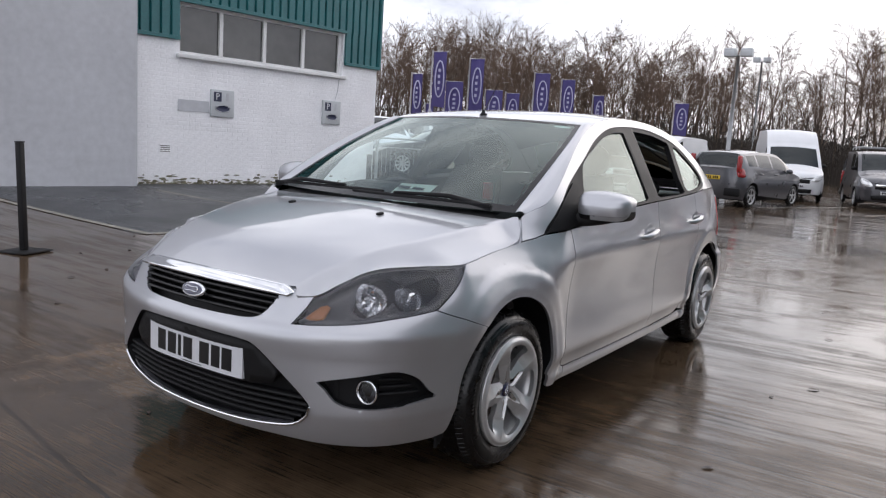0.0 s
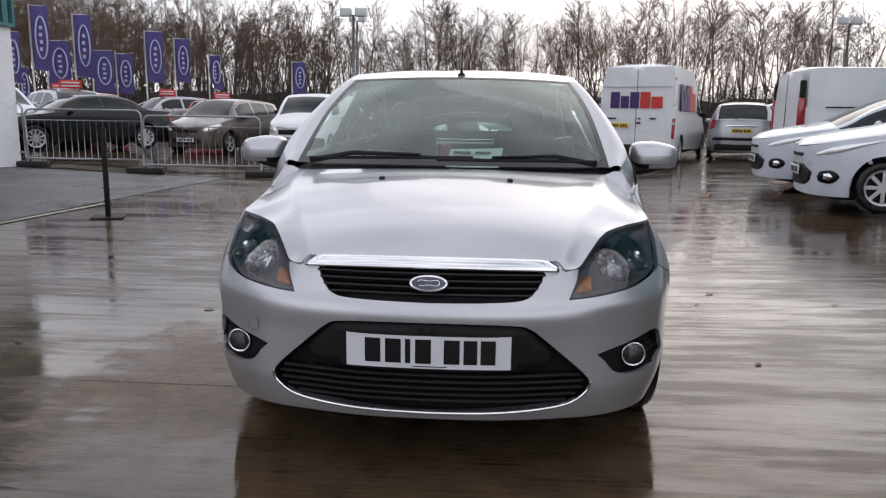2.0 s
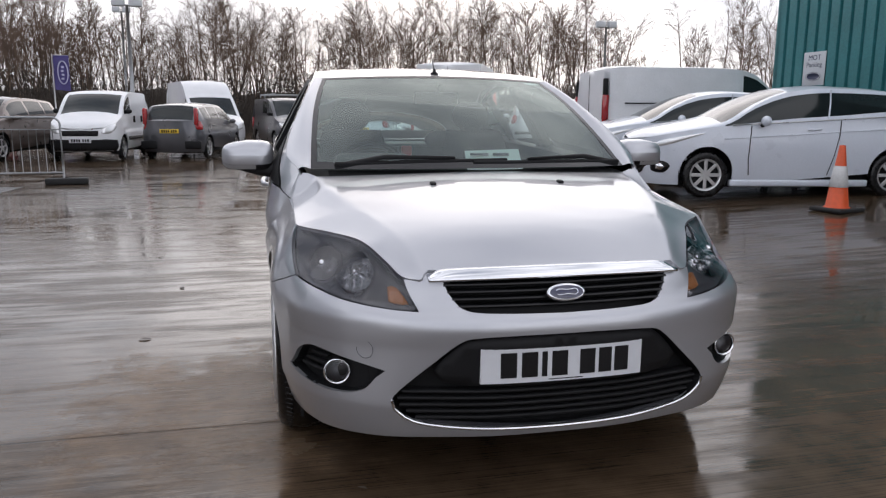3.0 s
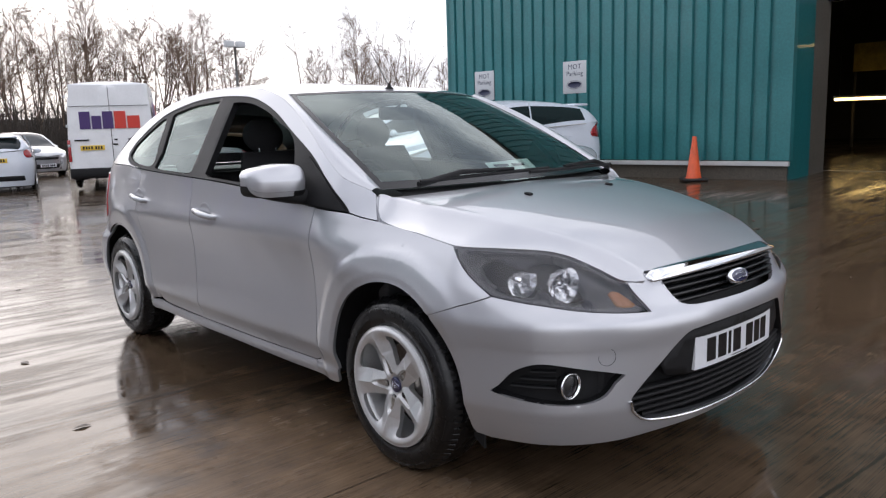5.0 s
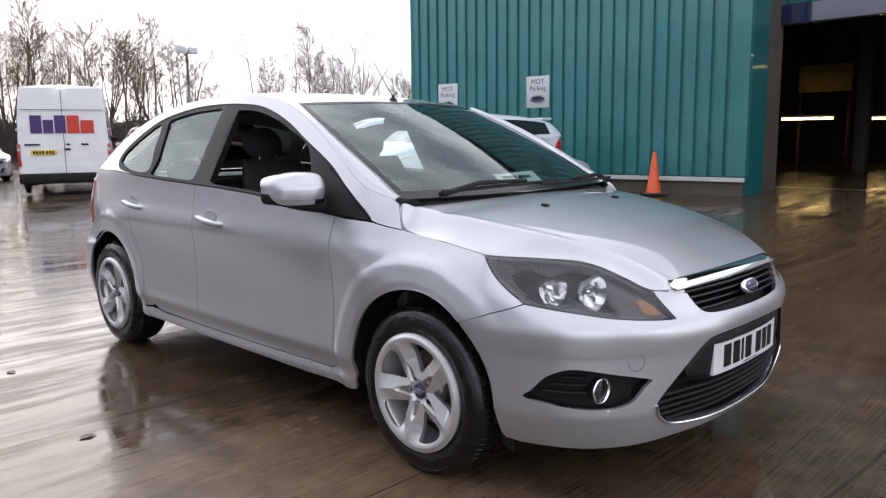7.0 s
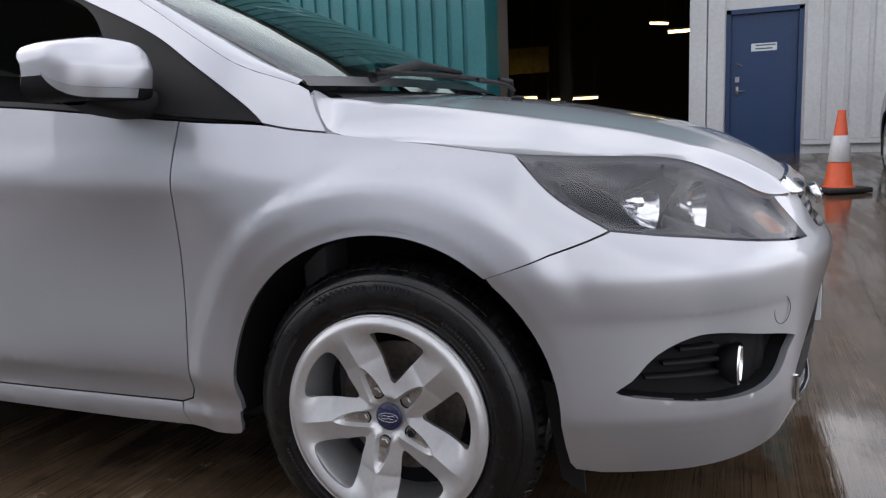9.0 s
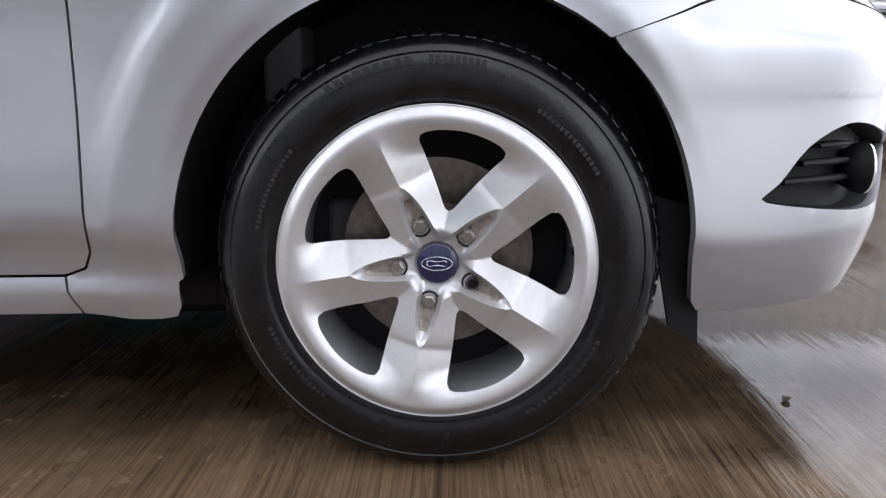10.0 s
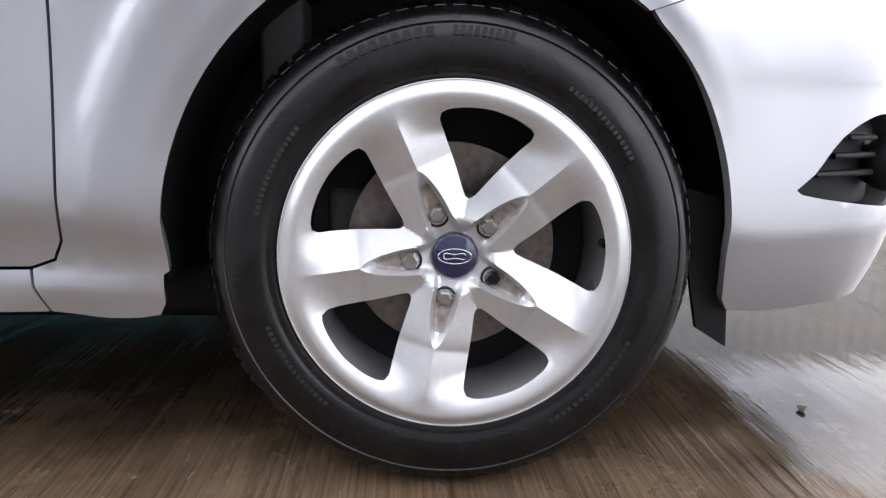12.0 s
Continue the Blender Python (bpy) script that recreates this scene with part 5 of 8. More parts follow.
# fog lamps
for sx in (1, -1):
    recess = [[body(s, z, d) for d in (-0.0055, -0.02, -0.045)] for s, z in FOG]
    bm = loft(recess, closed_u=True, flip=True)
    bm2 = panel(FOG, lambda s, z: body(s, z, -0.044), step=0.03, lip=0)
    tray_bm = join(bm, bm2)
    pocket = part("fog_lamp_surround", tray_bm if sx > 0 else flip_x(tray_bm), BLACK_PLASTIC, car, "black fog lamp surround")
    for k, z in enumerate((0.415, 0.44, 0.465)):
        ss = np.linspace(s_at(0.715, -0.632), s_at(0.792, -0.508) - 0.034 * k, 10)
        bm = loft([[body(s, z + 0.004, -0.045), body(s, z + 0.004, -0.022), body(s, z - 0.003, -0.02), body(s, z - 0.004, -0.045)] for s in ss])
        part("fin", bm if sx > 0 else flip_x(bm), BLACK_PLASTIC, pocket)
    c = Vector((0.667, -0.628, 0.426))
    ax = Vector((0.10, -1.0, 0.0)).normalized()
    rot = Vector((-1, 0, 0)).rotation_difference(ax).to_matrix().to_4x4()
    mm = Matrix.Translation(c) @ rot
    ringb = lathe([(-0.024, 0.0345), (-0.029, 0.037), (-0.030, 0.0395), (-0.026, 0.0415)], 32)
    sleeve = lathe([(-0.0255, 0.0412), (-0.012, 0.037), (0.010, 0.024), (0.016, 0.0005)], 32)
    bowl = lathe([(-0.018, 0.0345), (0.006, 0.026), (0.012, 0.0005)], 32)
    lens = lathe([(-0.026, 0.0005), (-0.025, 0.018), (-0.021, 0.035)], 32)
    lamp = part("fog_lamp", moved(ringb, mm) if sx > 0 else flip_x(moved(ringb, mm)), CHROME, car, "round chrome-ringed fog lamp")
    part("sleeve", moved(sleeve, mm) if sx > 0 else flip_x(moved(sleeve, mm)), BLACK_PLASTIC, lamp)
    part("reflector", moved(bowl, mm) if sx > 0 else flip_x(moved(bowl, mm)), LAMP_INNER, lamp)
    part("lens", moved(lens, mm) if sx > 0 else flip_x(moved(lens, mm)), LAMP_GLASS, lamp)

# headlamps
lamp_line = lamp_low2 + [(LAMP_SEAM[0] + (S_LAMP_TIP - LAMP_SEAM[0]) * k / 8, LAMP_SEAM[1] + (0.8295 - LAMP_SEAM[1]) * (k / 8) ** 0.9) for k in range(1, 9)] + edge_line(S_LAMP_TIP, S_TOP, 40)[1:-1] + LAMP_INNER_EDGE[:-1]


lamp_foot = lamp_low2 + [(LAMP_SEAM[0] + (S_LAMP_TIP - LAMP_SEAM[0]) * k / 8, LAMP_SEAM[1] + (0.8295 - LAMP_SEAM[1]) * (k / 8) ** 0.9) for k in range(1, 9)]


def lamp_back(s, z):
    e = edge(s)
    foot = float(np.interp(s, [q[0] for q in lamp_foot], [q[1] for q in lamp_foot]))
    lid = min(e[2], float(np.interp(s, [q[0] for q in LAMP_INNER_EDGE[::-1]], [q[1] for q in LAMP_INNER_EDGE[::-1]]))) if s < S_TOP else e[2]
    f = min(max((z - foot) / max(lid - foot, 0.02), 0), 1)
    z -= 0.010 * f
    return body(s, z, -0.006 - 0.060 * smoothstep(S_LAMP_TIP - 0.02, S_LAMP_TIP - 0.20, s) * math.sin(math.pi * f) ** 0.8)


lamp_skin = []
for s in np.linspace(0.40, 1.12, 49):
    for z in np.linspace(0.625, min(edge(s)[2], 0.83) - 0.001, 30):
        q = Vector(body(s, z))
        lamp_skin.append((q, (Vector(body(s + 0.004, z)) - q).cross(Vector(body(s, z - 0.004)) - q).normalized() * -1))
skin_at = np.array([q[:] for q, n in lamp_skin])


def under_cover(p, gap=0.007):
    """The place, drawn in under the lamp's cover where it would stand out."""
    q, n = lamp_skin[int(((skin_at - p[:]) ** 2).sum(1).argmin())]
    out = (p - q).dot(n) + gap
    return p - n * out if out > 0 else p


LAMP_AXIS = Vector((0.16, -0.985, 0.06)).normalized()
BOWLS = (((0.600, -0.560, 0.716), 0.060, "main_reflector"), ((0.698, -0.480, 0.732), 0.052, "dip_reflector"))
shelf_pts = [(s, z, lamp_back(s, z)) for s in np.linspace(0.42, 1.15, 74) for z in np.linspace(0.63, 0.83, 51)]
shelf_at = np.array([q[2] for q in shelf_pts])


def shelf_hole(c, r):
    """Where a round bowl breaks through the lamp's inner shelf."""
    side = LAMP_AXIS.orthogonal().normalized()
    up = LAMP_AXIS.cross(side)
    loop = []
    for k in range(24):
        a = 2 * math.pi * k / 24
        p = np.array((Vector(c) + r * (math.cos(a) * side + math.sin(a) * up))[:])
        d = shelf_at - p
        d = d - np.outer(d @ np.array(LAMP_AXIS[:]), np.array(LAMP_AXIS[:]))
        near = np.argsort((d ** 2).sum(1))[:6]
        loop.append(tuple(np.mean([shelf_pts[i][:2] for i in near], axis=0)))
    return [(p[0], p[1]) for p in curve_through([(*q, 0) for q in loop], 0.008, closed=True)]


rims = [q for c, r, _ in BOWLS for q in shelf_hole(c, r * 0.97)]
mid = (sum(q[0] for q in rims) / len(rims), sum(q[1] for q in rims) / len(rims))
# one opening round both bowls
turns = {}
for q in rims:
    key = int((math.atan2(q[1] - mid[1], q[0] - mid[0]) + math.pi) / (2 * math.pi) * 28) % 28
    if key not in turns or math.dist(q, mid) > math.dist(turns[key], mid):
        turns[key] = q
LAMP_HOLES = [[(p[0], p[1]) for p in curve_through([(*turns[k], 0) for k in sorted(turns)], 0.008, closed=True)]]
for sx in (1, -1):
    cover = part("headlamp", panel(lamp_line, body, step=0.018, gap=0.003, lip=0, sx=sx), LAMP_GLASS, car, "swept-back headlamp with clear cover")
    part("housing", panel(lamp_line, lamp_back, step=0.014, gap=0.0032, holes=LAMP_HOLES, lip=0.02, sx=sx), LAMP_INNER, cover)
    for c, r, nm in BOWLS:
        mm = Matrix.Translation(c) @ Vector((-1, 0, 0)).rotation_difference(LAMP_AXIS).to_matrix().to_4x4()
        bowl = lathe([(-0.014, r * 1.04), (-0.018, r * 1.0), (-0.010, r * 0.95), (0.004, r * 0.84), (0.016, r * 0.70), (0.026, r * 0.54), (0.033, r * 0.36), (0.036, r * 0.18), (0.037, 0.001)], 40)
        for v in bowl.verts:
            rr = math.hypot(v.co.y, v.co.z)
            if 0.15 * r < rr < 0.93 * r:
                v.co.x += 0.0035 * (1 if int((v.co.y + 1) / 0.012) % 2 else -1)
        moved(bowl, mm)
        for v in bowl.verts:
            v.co = under_cover(v.co)
        p1 = part(nm, bowl if sx > 0 else flip_x(bowl), REFLECTOR, cover, "round fluted chrome reflector", smooth=20)
        bulb = lathe([(-0.004, 0.0005), (-0.002, 0.009), (0.03, 0.011)], 16)
        part("bulb_cap", moved(bulb, mm) if sx > 0 else flip_x(moved(bulb, mm)), CHROME, p1)
    ind = panel([(p[0], p[1]) for p in curve_through([(s_at(0.475, -0.79), 0.652), (s_at(0.535, -0.765), 0.656), (s_at(0.548, -0.757), 0.690), (s_at(0.505, -0.78), 0.690)], 0.02, closed=True)], lambda s, z: body(s, z, -0.020), step=0.02, lip=0.01, sx=sx)
    part("indicator", ind, AMBER, cover, "amber indicator")

# round towing-eye cover
tow = tube([(0, 0.027 * math.cos(a), 0.027 * math.sin(a)) for a in np.linspace(0, 2 * math.pi, 32, endpoint=False)], 0.0009, 4, closed=True)
tow_at = Vector(body(s_at(0.60, -0.735), 0.515, 0.0005))
part("towing_eye_cover", tow, LAMP_INNER, bumper, m=Matrix.Translation((-tow_at.x, tow_at.y, tow_at.z)) @ pose(0, 0, 0, 0, 0, 90 - 34))

# wheel-arch liners
liner_x = spline([(-0.5, 0.77), (-0.37, 0.812), (-0.2, 0.848), (0.0, 0.855), (2.4, 0.85), (2.8, 0.845), (2.95, 0.825), (3.05, 0.80)])
for sx in (1, -1):
    for cy in (ARCH_F, ARCH_R):
        rows = []
        for x in (0.875, 0.84, 0.60):
            rows.append([(sx * (min(x, liner_x(cy + (ARCH_RAD + 0.012) * math.cos(a))) - 0.05 * smoothstep(0.40, 0.26, ARCH_Z + ARCH_RAD * math.sin(a))), cy + (ARCH_RAD + 0.012) * math.cos(a), max(0.245, ARCH_Z + (ARCH_RAD + 0.012) * math.sin(a))) for a in np.linspace(radians(-9), radians(189), 40)])
        bm = loft(rows, flip=sx < 0)
        cap = [v.co.copy() for v in list(bm.verts)[-40:]]
        part("arch_liner", bm, BLACK_PLASTIC, car)
        bm = bmesh.new()
        bm.faces.new([bm.verts.new(c) for c in cap])
        part("arch_back", bm, BLACK_PLASTIC, car)
    flapm = loft([[(sx * x, y, z) for y, z in ((-0.30, 0.40), (-0.372, 0.38), (-0.384, 0.176), (-0.340, 0.203))] for x in (0.765, 0.775)], closed_v=True, closed_u=False)
    flapm.faces.new([v for v in list(flapm.verts)[:4]])
    flapm.faces.new([v for v in list(flapm.verts)[4:8]])
    part("arch_flap", flapm, BLACK_PLASTIC, car, smooth=False)

# door handles
for sx in (1, -1):
    for key, y, z in (("f", 1.385, 0.838), ("r", 2.292 - 0.02, 0.868)):
        x = body(s_y(y), z)[0]
        h = tube([(sx * (x - 0.004), y + 0.112, z + 0.010), (sx * (x + 0.020), y + 0.085, z + 0.009), (sx * (x + 0.030), y, z), (sx * (x + 0.024), y - 0.085, z - 0.010), (sx * (x - 0.004), y - 0.112, z - 0.013)], [0.010, 0.014, 0.0155, 0.014, 0.010], 10)
        hd = part("door_handle", h, SILVER, doors[key, sx])
        dish = ellipsoid((0, 0, 0), (0.0022, 0.058, 0.046), 20, 10)
        part("handle_cup", dish, SILVER, hd, m=pose(sx * (x + 0.0005), y + 0.005, z + 0.008))

# door mirrors: a domed cap over an upright band, a clear repeater along its foot
MIRROR_AT = Vector((0.944, 0.56, 1.024))


def mirror_section(u, grow=0.0):
    """The shell's outline across the car at u from its middle: foot, upright band, crease, dome, open back."""
    f = min(abs(u) / 0.112, 0.999)
    end = (1 - f ** 7) ** 0.35
    deep = 0.080 * (1 - f ** 3.2) ** 0.5
    top = (0.066 - 0.016 * max(u, 0.0) / 0.112 - 0.004 * f) * end + grow
    low = -0.060 * end - grow
    yf, yb = -deep - grow, 0.062 * end ** 0.22
    band = [(yb, low), (yf * 0.55, low), (yf * 0.86, low * 0.92), (yf * 0.94, low * 0.62), (yf * 1.035, 0.0), (yf * 1.02, 0.006 * end)]
    dome = [(p.x, p.y) for p in curve_through([(yf * 1.02, 0.006 * end, 0), (yf * 0.86, top * 0.52, 0), (yf * 0.52, top * 0.86, 0), (yf * 0.0, top, 0), (yb, top * 0.96, 0)], 0.5)]
    extra = []
    for (y0, z0), (y1, z1) in zip(dome[:-1], dome[1:]):
        extra += [(y1 * 0.5 + y0 * 0.5, z1 * 0.5 + z0 * 0.5 + 0.0022 * end), (y1, z1)]
    return [(MIRROR_AT.x + u, MIRROR_AT.y + 0.16 * u + q[0], MIRROR_AT.z + q[1]) for q in band + extra]


c = MIRROR_AT
MIRROR_U = [-0.1118, -0.110, -0.105, -0.095, -0.08, -0.06, -0.035, -0.01, 0.015, 0.04, 0.062, 0.08, 0.095, 0.105, 0.110, 0.1118]
for sx in (1, -1):
    rows = [[(sx * q[0], q[1], q[2]) for q in mirror_section(u)] for u in MIRROR_U]
    shell = loft(rows, flip=sx > 0)
    shell.verts.ensure_lookup_table()
    n = len(rows[0])
    for first in (0, (len(rows) - 1) * n):
        shell.faces.new([shell.verts[first + k] for k in range(n)])
    bmesh.ops.recalc_face_normals(shell, faces=shell.faces)
    mir = part("door_mirror", shell, SILVER, doors["f", sx], "silver mirror cap with clear side repeater", smooth=38)
    g = [[(sx * (c.x + math.copysign(abs(math.cos(b)) ** 0.72, math.cos(b)) * 0.094 * k), c.y + 0.056 + 0.16 * math.copysign(abs(math.cos(b)) ** 0.72, math.cos(b)) * 0.094 * k, c.z + math.copysign(abs(math.sin(b)) ** 0.72, math.sin(b)) * 0.052 * k) for b in np.linspace(0, 2 * math.pi, 28, endpoint=False)] for k in (1.0, 0.02)]
    part("mirror_glass", loft(g, closed_v=True, flip=sx > 0), CHROME, mir)
    under = [[(sx * q[0], q[1], q[2]) for q in mirror_section(u, 0.0009)[0:4]] for u in MIRROR_U]
    part("mirror_base", loft(under, flip=sx > 0), BLACK_PLASTIC, mir, "black underside")
    rep = [[(sx * q[0], q[1], q[2]) for q in mirror_section(u, 0.0018)[2:4]] for u in MIRROR_U[6:]]
    part("side_repeater", loft(rep, flip=sx < 0), PALE_GREY_PAINT, mir, "clear side repeater")
    rows = []
    for u, zt, zl, w in ((0.035, -0.050, -0.068, 0.030), (0.0, -0.046, -0.078, 0.052), (-0.05, -0.040, -0.090, 0.064), (-0.10, -0.034, -0.098, 0.064), (-0.150, -0.036, -0.100, 0.052), (-0.185, -0.042, -0.098, 0.046)):
        rows.append([(sx * (c.x + u), c.y + 0.012 + 0.16 * u + w * math.copysign(abs(math.cos(b)) ** 0.6, math.cos(b)), c.z + (zt + zl) / 2 + (zt - zl) / 2 * math.copysign(abs(math.sin(b)) ** 0.6, math.sin(b))) for b in np.linspace(0, 2 * math.pi, 20, endpoint=False)])
    part("mirror_foot", loft(rows, closed_v=True, flip=sx > 0), BLACK_PLASTIC, mir)
    tri = [(0.275, 0.912), (0.34, 0.968), (0.45, 1.045), (0.575, 1.110), (0.60, 1.10), (0.60, 0.955), (0.45, 0.930)]
    sheet("mirror_panel", tri, BLACK_PLASTIC, chart=lambda y, z: (house(y, z) + 0.004, y, z), step=0.03, sx=sx)

# wipers, washer jets, aerial
for pts in ([(-0.60, 0.10, 1.0), (-0.36, 0.085, 1.006), (-0.12, 0.080, 1.010), (0.10, 0.082, 1.012)], [(0.62, 0.135, 1.0), (0.40, 0.088, 1.004), (0.18, 0.060, 1.004), (-0.05, 0.055, 1.004)]):
    wip = part("wiper", tube([Vector(p) + Vector((0, -0.004, 0.012)) for p in curve_through(pts, 0.05)], 0.0075, 6), BLACK_PLASTIC, car, "black wiper blade")
    a, b = Vector(pts[0]), Vector(pts[2])
    part("wiper_arm", tube([a + Vector((0, 0.01, 0.0)), a.lerp(b, 0.4) + Vector((0, -0.012, 0.034)), b + Vector((0, -0.005, 0.024))], [0.013, 0.010, 0.006], 8), BLACK_PLASTIC, wip)
for sx in (1, -1):
    z = bonnet_skin(0.254, -0.125)[2]
    part("washer_jet", box(-0.011, -0.014, -0.004, 0.011, 0.016, 0.007, 0.004), BLACK_PLASTIC, car, m=pose(sx * 0.254, -0.125, z + 0.002, 8))
part("aerial", join(lathe([(0, 0.022), (0.006, 0.021), (0.014, 0.010), (0.03, 0.006), (0.03, 0.0005)], 20, axis="z"), tube([(0, 0.005, 0.02), (0, 0.075, 0.095), (0, 0.155, 0.185)], [0.0032, 0.0024, 0.0018], 6)), BLACK_PLASTIC, car, "thin roof aerial", m=pose(0, 1.03, 1.408, 4))
cowl = [[(screen(0, w)[0], screen(0, w)[1] + d, screen(0, w)[2] - 0.012 - dz) for w in np.linspace(-0.90, 0.90, 25)] for d, dz in ((0.03, -0.004), (-0.005, 0.006), (-0.05, 0.028), (-0.08, 0.045))]
part("cowl", loft(cowl), BLACK_PLASTIC, car)

# ---- wheels ----
SPOKES = [radians(a) for a in (114, 42, -30, -102, 186)]


ridge_at = spline([(0.040, 0.0178), (0.060, 0.0168), (0.085, 0.0135), (0.102, 0.0092), (0.113, 0.0045), (0.120, 0.0), (0.25, 0.0)])


def rim_face(a, b):
    """Relief of the wheel's face: a and b in its plane, depth along x."""
    r, t = math.hypot(a, b), math.atan2(b, a)
    d = min(abs((t - s + math.pi) % (2 * math.pi) - math.pi) for s in SPOKES)
    along, half = r * math.cos(d), abs(r * math.sin(d))
    depth = -0.016 + 0.022 * smoothstep(0.05, 0.185, r) - 0.008 * smoothstep(0.200, 0.2150, r)
    ridge = ridge_at(along)
    o = half - ridge
    flat = 1 - smoothstep(0.150, 0.200, r)
    if o >= 0:
        rise = 0.022 - 0.50 * flat * min(o, 0.05)
    else:
        rise = 0.022 - min(0.0125, -o * 1.9) * smoothstep(0.121, 0.092, along)
    depth += smoothstep(0.030, 0.050, r) * (rise - 0.006)
    return depth - 0.005 * smoothstep(0.030, 0.027, r)


def rim_hole(mid):
    half = [(0.0765, 0.055), (0.085, 0.115), (0.100, 0.178), (0.120, 0.240), (0.140, 0.288), (0.160, 0.325), (0.171, 0.340), (0.178, 0.325), (0.181, 0.285), (0.183, 0.20), (0.184, 0.10)]
    raw = [(0.0745, 0.0)] + [(r, -t) for r, t in half] + [(0.1845, 0.0)] + half[::-1]
    pts = [(r * math.cos(mid + t), r * math.sin(mid + t)) for r, t in raw]
    return [(p[0], p[1]) for p in curve_through([(*p, 0) for p in pts], 0.004, closed=True)]


def on_spoke(s, along, side):
    return (along * math.cos(s) - side * math.sin(s), along * math.sin(s) + side * math.cos(s))


circle = [(0.2145 * math.cos(a), 0.2145 * math.sin(a)) for a in np.linspace(0, 2 * math.pi, 160, endpoint=False)]
HOLES = [rim_hole(radians(a)) for a in (78, 6, -66, -138, 150)]
CREASES = []
for s in SPOKES:
    CREASES.append([on_spoke(s, q, 0.0) for q in np.linspace(0.121, 0.204, 26)])
    for k in (1, -1):
        CREASES.append([on_spoke(s, q, k * ridge_at(q)) for q in np.linspace(0.050, 0.1185, 26)])
face_bm = panel(circle, lambda a, b: (0.02 + rim_face(a, b), a, b), step=0.0036, holes=HOLES, lip=0.030, creases=CREASES)
None


def build_wheel():
    hub = new("wheel")
    prof = [(-0.165, 0.205), (-0.187, 0.235), (-0.188, 0.262), (-0.176, 0.290), (-0.160, 0.304), (-0.12, 0.3135), (-0.085, 0.3145), (-0.05, 0.3130), (-0.02, 0.3085), (-0.004, 0.3025), (0.006, 0.2965), (0.0125, 0.2895), (0.0163, 0.283), (0.0152, 0.2812), (0.0170, 0.2795), (0.0205, 0.270), (0.0222, 0.262), (0.0230, 0.252), (0.0222, 0.242), (0.0198, 0.2325), (0.0188, 0.2312), (0.0190, 0.2290), (0.0165, 0.2225), (0.0150, 0.2180), (0.006, 0.216), (-0.02, 0.207)]
    tyre = part("tyre", moved(lathe(prof, 128), Matrix.Translation((0.007, 0, 0))), RUBBER, hub, "wet black tyre", smooth=60)
    blocks = []
    for k in range(84):
        a = 2 * math.pi * k / 84
        blocks.append(moved(box(-0.014, -0.0085, -0.003, 0.013, 0.0085, 0.004, 0.0015, 1), Matrix.Rotation(a, 4, "X") @ Matrix.Translation((-0.011, 0, 0.3055)) @ Matrix.Rotation(0.45, 4, "Y")))
    part("tread", join(*blocks), RUBBER, tyre, smooth=False)["kind"] = "stuff"
    for a0, a1, r, h in ((96, 122, 0.272, 0.011), (76, 92, 0.272, 0.011), (30, 58, 0.246, 0.006), (140, 168, 0.246, 0.006), (200, 230, 0.246, 0.006), (300, 335, 0.246, 0.006)):
        n = 9 if h > 0.01 else 16
        bits = []
        for k in range(n):
            a = radians(a0 + (a1 - a0) * (k + 0.5) / n)
            w = radians(a1 - a0) / n * 0.33
            rows = [[(0.0292 + 0.0012, (r + q) * math.cos(a + p), (r + q) * math.sin(a + p)) for p in (-w, w)] for q in (-h / 2, h / 2)]
            bits.append(loft(rows))
        part("sidewall_mark", join(*bits), TYRE_MARK, tyre, "plain raised marks")["kind"] = "stuff"
    rim = part("rim", face_bm.copy(), ALLOY, hub, "five-spoke silver alloy rim with wear", smooth=24)
    part("rim_barrel", lathe([(0.027, 0.2140), (0.0335, 0.2142), (0.0350, 0.2155), (0.0335, 0.2170), (0.024, 0.2165), (0.010, 0.2120), (0.005, 0.207), (-0.02, 0.200), (-0.12, 0.190), (-0.165, 0.205)], 96), ALLOY, rim)
    disc = part("brake_disc", lathe([(-0.070, 0.06), (-0.062, 0.075), (-0.062, 0.139), (-0.084, 0.139), (-0.084, 0.06)], 64), DISC, hub, "rust-stained brake disc", smooth=30)
    part("disc_bell", lathe([(-0.03, 0.0005), (-0.03, 0.066), (-0.062, 0.074)], 40), STEEL, disc)
    part("caliper", box(-0.125, -0.165, -0.06, -0.085, -0.095, 0.075, 0.012), CABIN_TRIM, hub)
    part("wheel_well", lathe([(-0.10, 0.0005), (-0.10, 0.19)], 40), BLACK_PLASTIC, rim)
    cap = part("centre_cap", lathe([(0.0065, 0.0282), (0.0100, 0.0278), (0.0110, 0.026), (0.0118, 0.0005)], 40), BADGE_BLUE, rim, "dark blue centre cap")
    oval = tube([(0.0126, 0.021 * math.cos(a), 0.0095 * math.sin(a)) for a in np.linspace(0, 2 * math.pi, 40, endpoint=False)], 0.0007, 6, closed=True)
    part("cap_mark", oval, CHROME, cap)
    part("cap_swirl", tube([(0.0124, 0.014 * math.cos(a), 0.004 * math.sin(a) + 0.0015 * math.sin(3 * a)) for a in np.linspace(0.2, 5.9, 24)], 0.0008, 5), CHROME, cap)
